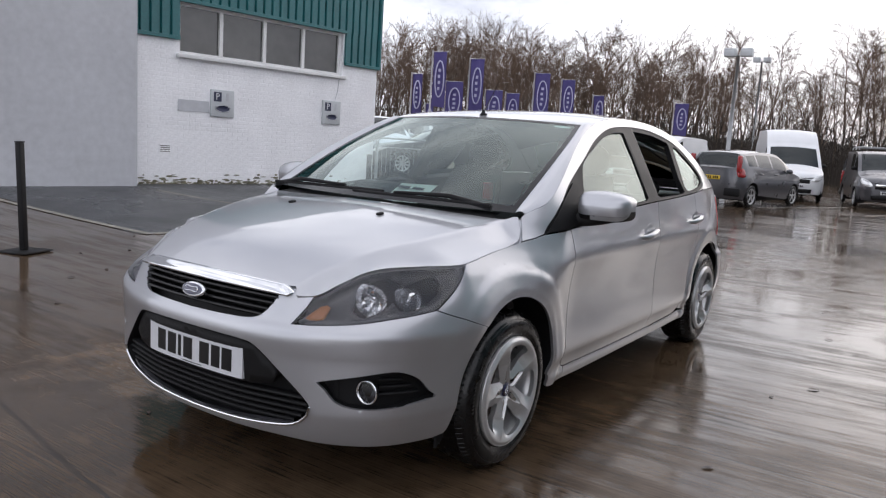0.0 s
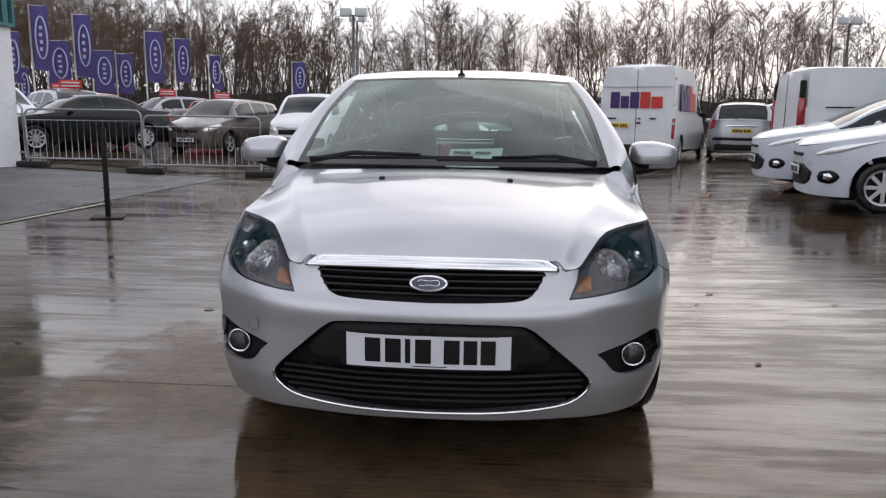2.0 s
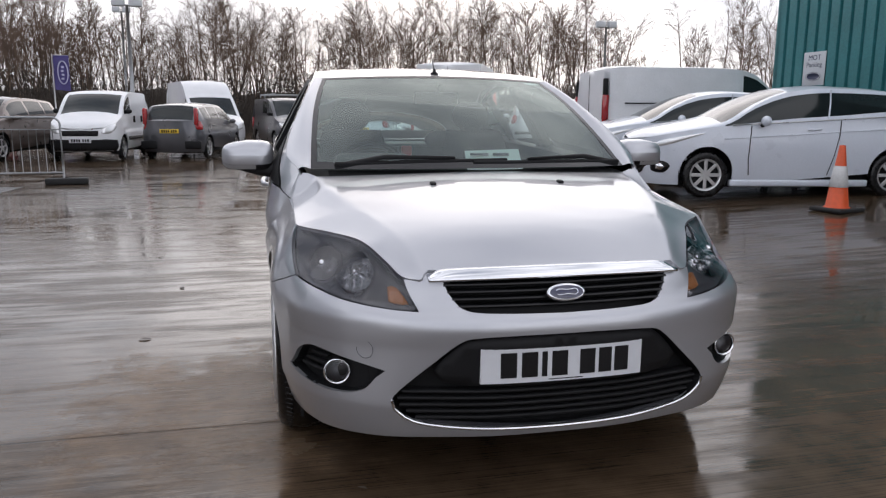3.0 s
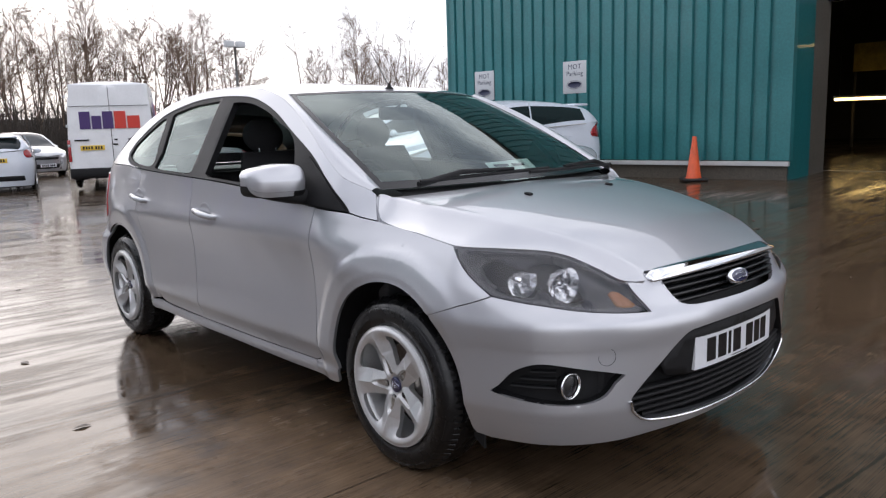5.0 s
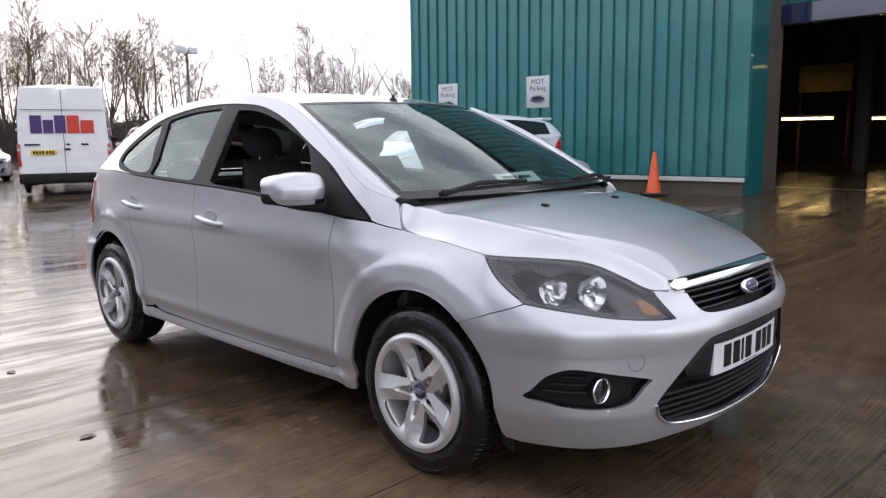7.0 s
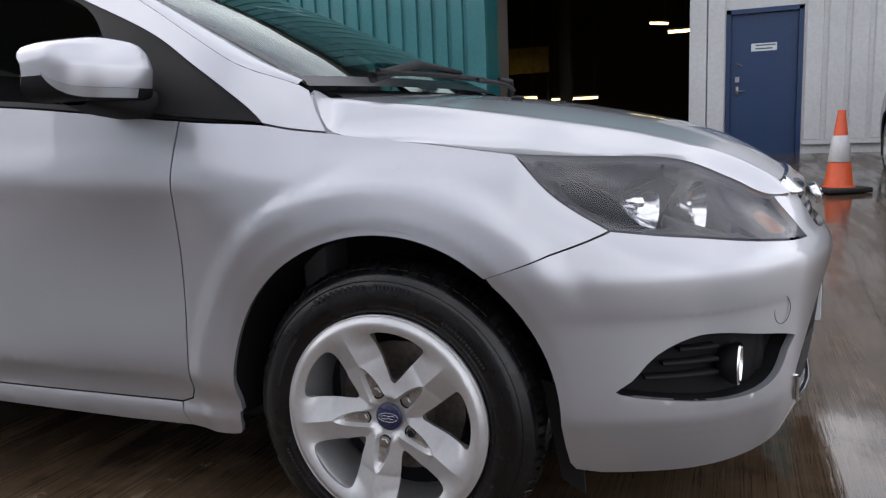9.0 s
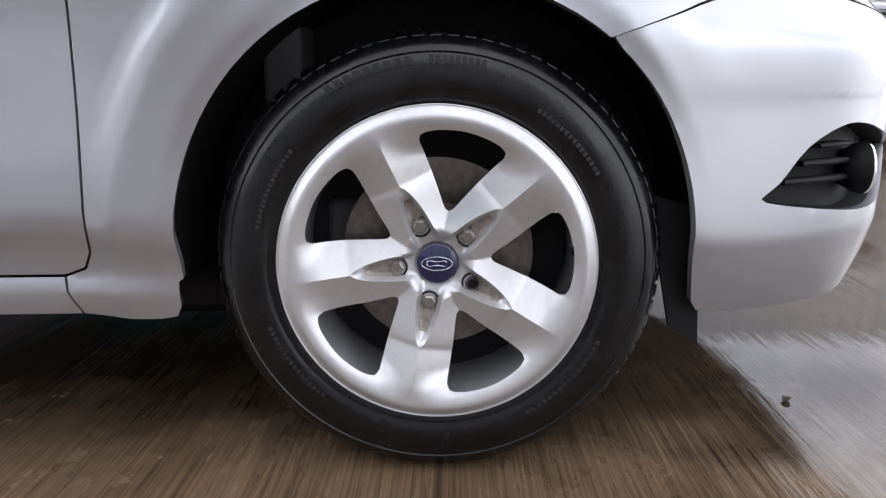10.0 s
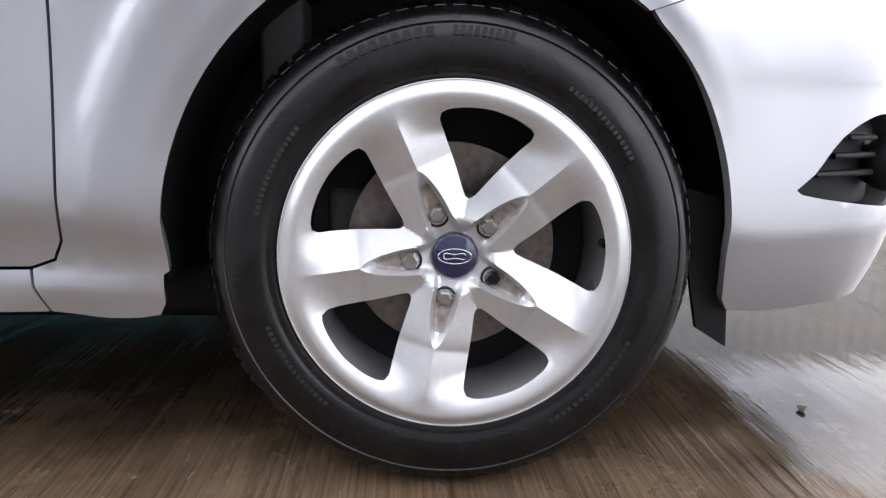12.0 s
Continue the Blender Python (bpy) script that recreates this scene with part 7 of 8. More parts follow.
def van(label, at, heading, paint, L=4.95, W=1.97, H=2.0, high=False, wheels=(0.95, 3.9), r=0.33, side_lamp=True, windows=((1.25, 2.0),), **kw):
    brow = [(1.0, 1.28), (1.75, H - 0.10), (2.1, H - 0.02)] if H < 2.3 else [(1.0, 1.30), (1.72, 1.90), (1.85, 1.99), (2.25, H - 0.22)]
    top = [(0, 0.86), (0.2, 1.0), (0.75, 1.16), *brow, (2.8, H), (L - 0.5, H), (L - 0.05, H - 0.05), (L, H - 0.12)]
    belt = [(0, 0.82), (0.4, 0.98), (0.95, 1.13), (1.4, 1.18), (L - 0.2, 1.24), (L, 1.24)]
    v, patch, chart, sy, end, pt = vehicle(kw.pop("name", "van"), label, "van", at, heading, paint, L, W, belt, top, (0.98, 1.72), (L + 1, L + 2), W / 2 * 0.86, wheels, r=r, arch=r + 0.06, sill=0.28, windows=windows, nose=0.6, tail=0.10, **kw)
    back = [[(sx * W / 2 * f, L, z) for sx, f in ((-1, ff), (1, ff))] for z, ff in ((0.5, 0.93), (1.24, 0.93), (H - 0.10, 0.80))]
    part("rear_panel", loft([[(q, L - 0.008 - (0.03 if z > 1.3 else 0), z) for q in np.linspace(-W / 2 * f, W / 2 * f, 9)] for z, f in ((0.42, 0.92), (1.24, 0.945), (H * 0.8, 0.90), (H - 0.10, 0.80))]), paint, v, smooth=40)
    part("door_gap", box(-0.006, L - 0.012, 0.5, 0.006, L + 0.004, H - 0.14), BLACK_PLASTIC, v)
    part("rear_bumper", box(-W / 2 * 0.97, L - 0.14, 0.27, W / 2 * 0.97, L + 0.09, 0.50, 0.03), BLACK_PLASTIC, v)
    for sx in (1, -1):
        part("tail_lamp", box(sx * W / 2 * 0.94 - 0.035, L - 0.08, 0.66, sx * W / 2 * 0.94 + 0.03, L + 0.015, 1.16, 0.012), RED_LENS, v)
        # black block added in place of the shade inboard of the wheel
        part("rear_wheel_shade", box(sx * W / 2 * 0.8 - 0.12, wheels[1] - 0.2, 0.2, sx * W / 2 * 0.8 + 0.05, wheels[1] + 0.2, 0.4), BLACK_PLASTIC, v)
    patch("headlamp", [(0.50, 0.74), (0.74, 0.74), (0.98, 0.90), (0.95, 0.98), (0.62, 0.90)], LAMP_BOWL, 0.006, True, "clear headlamp")
    patch("grille", [(0.0, 0.80), (0.44, 0.79), (0.42, 0.66), (0.0, 0.66)], BLACK_PLASTIC, 0.006, True, "", False)
    patch("bumper_insert", [(0.0, 0.46), (0.52, 0.46), (0.50, 0.32), (0.0, 0.32)], BLACK_PLASTIC, 0.006, True, "", False)
    plate_on(v, -0.012, 0.55, PLATE_WHITE, False)
    mirrors(v, W / 2 - 0.10, 1.32, 1.28, BLACK_PLASTIC)
    return v, patch, chart, sy, end


custom, cpatch, *_ = van("long white panel van parked behind the superminis", (8.30, 12.05), -6, VAN_WHITE, windows=((1.25, 1.95),))
for sx in (1, -1):
    part("lamp_frame", box(sx * 0.925 - 0.045, 4.86, 1.28, sx * 0.925 + 0.035, 4.962, 1.72, 0.02), BLACK_PLASTIC, custom)
    part("lamp_upper", box(sx * 0.925 - 0.05, 4.84, 0.90, sx * 0.925 + 0.045, 4.970, 1.40, 0.02), RED_LENS, custom)
    part("waist_rub", box(sx * 0.955 - 0.02, 2.9, 1.22, sx * 0.955 + 0.008, 4.5, 1.245, 0.008), BLACK_PLASTIC, custom)

# the courier van: plain blocks of purple and orange-red where its name stands
HDG = radians(67)
courier, kpatch, *_ = van("white high-roof courier van with purple and orange lettering blocks", (3.66 + math.cos(HDG) * 2.85, 16.30 + math.sin(HDG) * 2.85), 67, VAN_WHITE, L=5.65, W=1.97, H=2.50, wheels=(0.95, 4.65), r=0.34)
plate_on(courier, 5.662, 0.0, PLATE_YELLOW, True)
for ob in [o for o in courier.children if o.name.startswith("number_plate")][-1:]:
    ob.matrix_basis = pose(0.43, 5.668, 0.97, 0, 0, 180)


def lettering(parent, m, scale=1.0):
    """The wordmark as plain blocks, purple and orange-red."""
    s = scale
    shapes = [((0.0, 0.20, 0, 0.40), PURPLE), ((0.225, 0.40, 0, 0.30), PURPLE), ((0.425, 0.62, 0, 0.40), PURPLE), ((0.645, 0.86, 0, 0.40), ORANGE_RED), ((0.885, 1.12, 0, 0.29), ORANGE_RED)]
    for (a, b, c, d), mt in shapes:
        part("lettering_block", moved(box(a * s, -0.004, c * s, b * s, 0.004, d * s), m), mt, parent, smooth=False)


lettering(courier, pose(0.66, 5.654, 1.40, 0, 0, 180) @ Matrix.Diagonal((1.16, 1, 1, 1)))
lettering(courier, pose(-0.955, 4.75, 1.35, -4, 0, -90) @ Matrix.Diagonal((2.0, 1, 1.7, 1)))
part("door_bar", box(-0.85, 5.64, 1.92, 0.85, 5.66, 1.93), BLACK_PLASTIC, courier)
for z, x0, x1 in ((1.13, -0.8, -0.5), (1.13, 0.05, 0.12), (1.13, 0.35, 0.5), (1.02, 0.02, 0.12)):
    part("latch", box(-x1, 5.645, z, -x0, 5.67, z + 0.035), BLACK_PLASTIC, courier)
for sx in (1, -1):
    for z in (1.45, 1.0, 2.1):
        part("hinge", box(sx * 0.93 - 0.03, 5.60, z, sx * 0.93 + 0.02, 5.67, z + 0.06), SIGN_GREY, courier)

dark_van, *_ = van("dark grey small van with roof rack, parked facing the yard", (-0.15, 27.0), 284, GREY_PAINT, L=4.3, W=1.80, H=1.90, wheels=(0.85, 3.5), r=0.31, windows=((1.2, 1.9), (2.0, 2.7)))
part("chrome_grille_bar", box(-0.42, -0.03, 0.74, 0.42, 0.02, 0.82, 0.01), CHROME, dark_van)
for yy in (1.9, 2.6, 3.3):
    part("rack_bar", tube([(-0.75, yy, 1.90), (-0.72, yy, 2.0), (0.72, yy, 2.0), (0.75, yy, 1.90)], 0.02, 6), GALV, dark_van)
for xx in (-0.6, 0.6):
    part("rack_rail", tube([(xx, 1.6, 2.02), (xx, 3.9, 2.02)], 0.02, 6), GALV, dark_van)
van("pale van with a ladder rack parked beyond the dark one", (2.2, 31.5), 284, VAN_WHITE, L=4.6, W=1.85, H=1.95, wheels=(0.9, 3.7))
van("white high-roof van parked facing the yard", (-3.3, 28.2), 288, VAN_WHITE, L=5.3, W=1.97, H=2.55, wheels=(0.95, 4.3), r=0.34, windows=((1.25, 1.9),))
small_van, spatch, schart, ssy, send = van("small white delivery van parked behind the barrier", (-5.35, 19.6), 267, VAN_WHITE, L=4.25, W=1.75, H=1.85, wheels=(0.85, 3.45), r=0.31)
spatch("front_bumper", [(0.0, 0.56), (0.62, 0.58), (0.92, 0.56), (0.98, 0.40), (0.92, 0.29), (0.0, 0.29)], BLACK_PLASTIC, 0.016, True, "unpainted black bumper", False)
spatch("rub_strip", [(ssy(1.30), 0.62), (ssy(3.0), 0.62), (ssy(3.0), 0.53), (ssy(1.30), 0.53)], BLACK_PLASTIC, 0.012, True, "black side rub strip", False)
for sx in (1, -1):
    for yy in (2.05, 2.95):
        part("door_handle", box(sx * 0.86 - 0.02, yy, 0.98, sx * 0.86 + 0.03, yy + 0.05, 1.16, 0.01), BLACK_PLASTIC, small_van)

MPV = dict(belt=[(0, 0.72), (0.4, 0.86), (0.9, 0.96), (1.4, 1.0), (2.5, 1.03), (3.6, 1.07), (4.1, 1.05)], top=[(0, 0.74), (0.15, 0.83), (0.55, 0.96), (0.85, 1.06), (1.3, 1.32), (1.65, 1.50), (2.0, 1.555), (2.6, 1.565), (3.3, 1.53), (3.75, 1.47), (3.98, 1.1), (4.1, 1.05)], y_screen=(0.86, 1.68), y_roof=(3.72, 3.98), hr=0.60)


def family_car(label, at, heading, paint, group="", name="hatchback_car", drop=0.0, **kw):
    v, patch, chart, sy, end, pt = vehicle(name, label, "car", at, heading, paint, 4.1, 1.76, wheels=(0.82, 3.38), r=0.31, arch=0.36, windows=((1.35, 2.20), (2.28, 3.05), (3.12, 3.6)), nose=0.6, tail=0.40, group=group, **MPV, **kw)
    patch("headlamp", [(0.48, 0.66 - drop), (0.74, 0.66 - drop), (1.05, 0.80 - drop), (1.0, 0.86 - drop), (0.62, 0.77 - drop)], LAMP_BOWL, 0.006, True, "clear headlamp")
    patch("grille", [(0.0, 0.70 - drop * 0.6), (0.40, 0.70 - drop * 0.6), (0.36, 0.62 - drop * 0.2), (0.0, 0.61 - drop * 0.2)], BLACK_PLASTIC, 0.005, True, "", False)
    patch("intake", [(0.0, 0.48), (0.44, 0.46), (0.36, 0.32), (0.0, 0.31)], BLACK_PLASTIC, 0.005, True, "", False)
    patch("tail_lamp", [(end - 0.98, 0.84), (end - 0.74, 0.84), (end - 0.72, 1.04), (end - 0.92, 1.04)], RED_LENS, 0.008, True, "red tail lamp")
    plate_on(v, -0.012, 0.42, PLATE_WHITE, False)
    plate_on(v, 4.105, 0.78, PLATE_YELLOW, True)
    mirrors(v, 0.82, 1.40, 1.03, paint)
    handles(v, (2.05, 2.95), 0.86, 0.92, paint)
    return v


note = family_car("dark grey hatchback parked beside a painted bay line", (-3.0, 20.7), 76, GREY_PAINT)
for sx in (1, -1):
    part("rear_corner", box(sx * 0.60 - 0.24, 3.98, 0.30, sx * 0.60 + 0.20, 4.10, 0.52, 0.03), BLACK_PLASTIC, note, "black lower bumper")
    part("tall_tail_lamp", box(sx * 0.70 - 0.05, 3.86, 0.95, sx * 0.70 + 0.06, 3.99, 1.40, 0.03), RED_LENS, note)
family_car("bronze family car parked behind the barrier", (-7.75, 18.7), 258, BROWN_PAINT)
estate = family_car("silver estate car parked with its tail to the yard", (7.25, 19.4), 73, PALE_GREY_PAINT, name="estate_car")
for sx in (1, -1):
    part("roof_rail", tube([(sx * 0.58, 1.9, 1.52), (sx * 0.59, 2.1, 1.60), (sx * 0.59, 3.3, 1.58), (sx * 0.58, 3.5, 1.50)], 0.018, 6), BLACK_PLASTIC, estate)
part("bumper_insert", box(-0.72, 4.06, 0.52, 0.72, 4.125, 0.60, 0.02), BLACK_PLASTIC, estate, "black bumper insert")
part("tailgate_bar", box(-0.40, 4.09, 0.885, 0.40, 4.118, 0.925, 0.008), CHROME, estate)
part("rear_skirt", box(-0.66, 4.00, 0.26, 0.66, 4.11, 0.42, 0.03), BLACK_PLASTIC, estate)
family_car("red hatchback parked among silver cars", (9.6, 22.5), 250, RED_PAINT, group="far parked cars")
family_car("silver hatchback parked near the woods", (4.2, 27.5), 280, PALE_GREY_PAINT, group="far parked cars")
family_car("red hatchback under a red sale topper", (-14.6, 21.8), 215, RED_PAINT, group="sale cars")
family_car("silver hatchback under a red sale topper", (-12.6, 25.6), 235, PALE_GREY_PAINT, group="sale cars")
family_car("white hatchback parked past the brick wall", (-13.2, 16.0), 318, WHITE_PAINT, group="sale cars")
family_car("silver hatchback parked past the brick wall", (-12.4, 18.6), 318, PALE_GREY_PAINT, group="sale cars")
family_car("red hatchback parked with its tail to the barrier", (-10.2, 25.0), 95, RED_PAINT, group="sale cars")
family_car("dark hatchback in the far row of sale cars", (-16.6, 18.8), 318, GREY_PAINT, group="sale cars")
family_car("silver car parked far back by the woods", (12.8, 29.0), 250, PALE_GREY_PAINT, group="far parked cars")

v, patch, chart, sy, end, pt = vehicle("saloon_car", "black saloon car parked behind the barrier", "car", (-10.75, 16.1), 230, BLACK_PAINT, 4.6, 1.80,
    [(0, 0.68), (0.4, 0.80), (1.2, 0.92), (2.5, 0.97), (3.9, 1.02), (4.6, 0.98)], [(0, 0.70), (0.2, 0.80), (0.9, 0.93), (1.25, 1.0), (1.8, 1.27), (2.2, 1.40), (2.7, 1.43), (3.2, 1.39), (3.95, 1.10), (4.45, 1.05), (4.6, 0.99)],
    (1.27, 2.15), (3.2, 3.95), 0.56, (0.92, 3.65), r=0.32, arch=0.37, windows=((1.75, 2.55), (2.63, 3.45)), nose=0.7, tail=0.5, spokes=10)
patch("tail_lamp", [(end - 0.92, 0.78), (end - 0.55, 0.80), (end - 0.55, 0.92), (end - 0.92, 0.94)], RED_LENS, 0.008)
patch("headlamp", [(0.5, 0.62), (0.8, 0.64), (1.05, 0.76), (0.7, 0.72)], LAMP_BOWL, 0.006)
plate_on(v, 4.605, 0.72, PLATE_YELLOW, True)
mirrors(v, 0.84, 1.75, 0.98, BLACK_PAINT)

# the dark car nose-on behind the filming spot
near, patch, chart, sy, end, pt = vehicle("family_car", "dark grey tall car parked facing the silver hatchback", "car", (6.52, -3.15), 180, GREY_PAINT, 4.4, 1.80,
    [(0, 0.93), (0.3, 0.965), (0.9, 1.01), (1.5, 1.04), (2.6, 1.08), (3.8, 1.11), (4.4, 1.08)], [(0, 0.945), (0.10, 0.985), (0.45, 1.05), (0.9, 1.11), (1.05, 1.15), (1.5, 1.38), (1.95, 1.57), (2.4, 1.63), (3.2, 1.61), (3.9, 1.50), (4.25, 1.12), (4.4, 1.08)],
    (1.06, 1.98), (3.9, 4.25), 0.62, (0.86, 3.55), r=0.33, arch=0.385, sill=0.25, windows=((1.55, 2.35), (2.43, 3.2), (3.27, 3.8)), nose=0.50, tail=0.4)


def chart_line(pts, off):
    """A closed line on the nose, both halves, from points of one half."""
    half = [Vector(chart(a, b, off)) for a, b in pts]
    return half + [Vector((-p.x, p.y, p.z)) for p in reversed(half)]


hexagon = [(p[0], p[1]) for p in curve_through([(0.02, 0.835, 0), (0.20, 0.833, 0), (0.36, 0.815, 0), (0.46, 0.735, 0), (0.505, 0.665, 0), (0.47, 0.605, 0), (0.38, 0.560, 0), (0.20, 0.545, 0), (0.02, 0.543, 0)], 0.03)]
patch("grille", [(0.0, 0.835)] + hexagon + [(0.0, 0.543)], BLACK_PLASTIC, 0.004, True, "black hexagonal grille", False)
part("grille_rim", tube(chart_line(hexagon, 0.010), 0.010, 8, closed=True), CHROME, near, "thin chrome hexagonal grille rim")
for z, w in ((0.77, 0.38), (0.70, 0.44), (0.63, 0.44)):
    part("grille_bar", tube(chart_line([(a, z) for a in np.linspace(0.0, w, 12)], 0.006)[1:-1], 0.008, 6), GLOSS_BLACK, near)
patch("upper_slot", [(0.0, 0.905), (0.30, 0.915), (0.42, 0.925), (0.34, 0.895), (0.0, 0.873)], BLACK_PLASTIC, 0.004, True, "", False)
patch("lamp_bezel", [(0.42, 0.815), (0.58, 0.745), (0.86, 0.725), (1.06, 0.735), (1.14, 0.90), (0.98, 0.925), (0.70, 0.915), (0.50, 0.875)], LAMP_INNER, 0.004, True, "grey headlamp housing", True)
patch("headlamp", [(0.60, 0.80), (0.72, 0.765), (0.82, 0.80), (0.80, 0.87), (0.66, 0.87)], LAMP_BOWL, 0.008, True, "clear headlamp")
patch("indicator_lamp", [(0.88, 0.775), (1.02, 0.77), (1.07, 0.87), (0.92, 0.885)], LAMP_BOWL, 0.008, True)
patch("intake", [(0.0, 0.475), (0.46, 0.465), (0.54, 0.42), (0.50, 0.345), (0.0, 0.335)], BLACK_PLASTIC, 0.004, True, "", False)
patch("fog_slot", [(0.74, 0.49), (1.02, 0.50), (1.04, 0.40), (0.74, 0.385)], BLACK_PLASTIC, 0.004, True, "slatted fog lamp slot", False)
for sx in (1, -1):
    for z in (0.415, 0.44, 0.465):
        rail = [Vector(chart(a, z, 0.007)) for a in np.linspace(0.76, 1.01, 9)]
        part("fog_slat", tube([Vector((sx * p.x, p.y, p.z)) for p in rail], 0.006, 6), CHROME, near)
part("lower_rim", tube(chart_line([(a, 0.305 + 0.045 * smoothstep(0.75, 1.15, a)) for a in np.linspace(0.0, 1.15, 26)], 0.008)[1:-1], 0.010, 8), CHROME, near, "chrome line along the bumper's foot")
nose_badge = part("badge", moved(lathe([(-0.010, 0.001), (-0.010, 0.9), (-0.004, 1.0), (0.004, 1.0)], 32), Matrix.Diagonal((1, 0.080, 0.034, 1))), CHROME, near, "plain oval badge", m=pose(0, 0.026, 0.905, 0, 0, 90))
part("badge_face", moved(lathe([(-0.0135, 0.0005), (-0.0110, 0.96)], 32), Matrix.Diagonal((1, 0.064, 0.025, 1))), BADGE_BLUE, nose_badge)
mirrors(near, 0.86, 1.45, 1.10, GREY_PAINT)
handles(near, (2.20, 3.05), 0.885, 0.97, GREY_PAINT)

# ---- loose things in the yard ----
def barrier_post(x, y, lean=0.0):
    t = thing("barrier_post", "slim black steel barrier post on a flat base plate", "post", "black barrier posts", pose(x, y, land(x, y) + 0.002, 0, lean, 20))
    part("shaft", box(-0.027, -0.027, 0.012, 0.027, 0.027, 0.985, 0.004), BLACK_PLASTIC, t)
    part("base_plate", box(-0.17, -0.17, 0, 0.17, 0.17, 0.014, 0.004), BLACK_PLASTIC, t)
    part("cap", box(-0.03, -0.03, 0.985, 0.03, 0.03, 0.998, 0.004), BLACK_PLASTIC, t)
    return t


barrier_post(-4.74, 0.90, -1.5)
barrier_post(-4.15, 4.98)


def traffic_cone(x, y, tall=0.75, turn=0.0, band=True):
    t = thing("traffic_cone", "orange and white traffic cone on a black rubber foot" if band else "plain orange traffic cone on a dark foot", "cone", "traffic cones", pose(x, y, land(x, y) + 0.003, 0, 0, turn))
    k = tall / 0.75
    part("cone_body", lathe([(0.04 * k, 0.150 * k), (0.055 * k, 0.135 * k), (0.06 * k, 0.125 * k), (0.74 * k, 0.034 * k), (0.75 * k, 0.028 * k), (0.75 * k, 0.022 * k), (0.70 * k, 0.020 * k)], 28, axis="z"), CONE_ORANGE, t)
    if band:
        part("white_sleeve", lathe([(0.28 * k, 0.100 * k), (0.283 * k, 0.103 * k), (0.52 * k, 0.0705 * k), (0.523 * k, 0.067 * k)], 28, axis="z"), CONE_WHITE, t, "dirty white sleeve")
    part("foot", box(-0.21 * k, -0.21 * k, 0, 0.21 * k, 0.21 * k, 0.045 * k, 0.014), BLACK_RUBBER, t)
    part("cone_tip", lathe([(0.74 * k, 0.036 * k), (0.757 * k, 0.034 * k), (0.757 * k, 0.012 * k)], 18, axis="z"), CONE_ORANGE, t)


traffic_cone(5.45, 4.40, 0.74, 12)
traffic_cone(8.72, 4.30, 0.70, 40, False)
traffic_cone(5.90, -1.57, 0.76, 25)


def barrier_panel(x, y, turn, w=2.25, h=1.08):
    t = thing("crowd_barrier", "galvanised steel crowd barrier panel", "barrier", "crowd barriers", pose(x, y, land(x, y), 0, 0, turn))
    r = 0.12
    line = [(0.03, 0, 0.16)] + [(0.03 + r - r * math.cos(a), 0, h - r + r * math.sin(a)) for a in np.linspace(0, math.pi / 2, 6)] + [(w - 0.03 - r + r * math.sin(a), 0, h - r + r * math.cos(a)) for a in np.linspace(0, math.pi / 2, 6)] + [(w - 0.03, 0, 0.16)]
    part("frame", tube(line + [line[0]], 0.019, 8), GALV, t)
    for k in range(1, 18):
        u = 0.03 + (w - 0.06) * k / 18
        part("bar", tube([(u, 0, 0.16), (u, 0, h - 0.20)], 0.0065, 5), GALV, t)
    part("rail", tube([(0.03, 0, h - 0.20), (w - 0.03, 0, h - 0.20)], 0.010, 6), GALV, t)
    for u in (0.03, w - 0.03):
        part("leg", tube([(u, 0, 0.05), (u, 0, 0.5)], 0.019, 8), GALV, t)
    return t


def barrier_foot(x, y, turn):
    t = thing("rubber_block", "black rubber foot block under a crowd barrier", "foot block", "barrier feet", pose(x, y, land(x, y) + 0.002, 0, 0, turn))
    part("block", box(-0.33, -0.11, 0, 0.33, 0.11, 0.11, 0.02), BLACK_RUBBER, t)
    part("socket", lathe([(0.10, 0.03), (0.135, 0.03), (0.135, 0.022)], 14, axis="z"), BLACK_RUBBER, t)


for (xa, ya), turn in (((-6.48, 10.72), 5), ((-8.72, 10.60), 4), ((-10.95, 10.45), 4)):
    barrier_panel(xa, ya, turn)
for xa, ya in ((-4.22, 10.90), (-6.46, 10.72), (-8.65, 10.60)):
    barrier_foot(xa, ya, 6)


def banner(x, y, top, low, w, sway=0.0, turn=0.0):
    t = thing("banner_flag", "blue-violet banner with a pale oval on a white pole", "flag", "banner flags", pose(x, y, land(x, y), 0, 0, turn))
    g = land(x, y)
    part("pole", tube([(0, 0, 0), (0, 0, top - g + 0.05)], [0.04, 0.028], 8), POLE_WHITE, t)
    part("arm", tube([(0, 0, top - g), (w, 0, top - g)], 0.012, 6), POLE_WHITE, t)
    n = 14
    rows = [[(0.05 + (w - 0.05) * u + sway * v * v * 0.4, 0.05 * math.sin(6 * u + 3 * v) + sway * v * u, top - g - (top - low) * v - 0.06 * u * v) for u in np.linspace(0, 1, 8)] for v in np.linspace(0, 1, n)]
    part("cloth", loft(rows), FLAG_BLUE, t)
    mid, hh = (top + low) / 2 - g, (top - low) * 0.33
    ring = [(0.04 + w * 0.52 + w * 0.30 * math.cos(a) + sway * 0.1, -0.075, mid + hh * math.sin(a)) for a in np.linspace(0, 2 * math.pi, 30, endpoint=False)]
    part("oval_print", tube(ring, 0.030, 5, closed=True), FLAG_MARK, t)
    for k in range(4):
        zb = mid - hh * 0.62 + hh * 0.34 * k
        part("print_bar", box(w * (0.46 + 0.03 * (k % 2)), -0.082, zb, w * (0.62 + 0.03 * (k % 2)), -0.066, zb + hh * 0.17), FLAG_MARK, t, smooth=False)


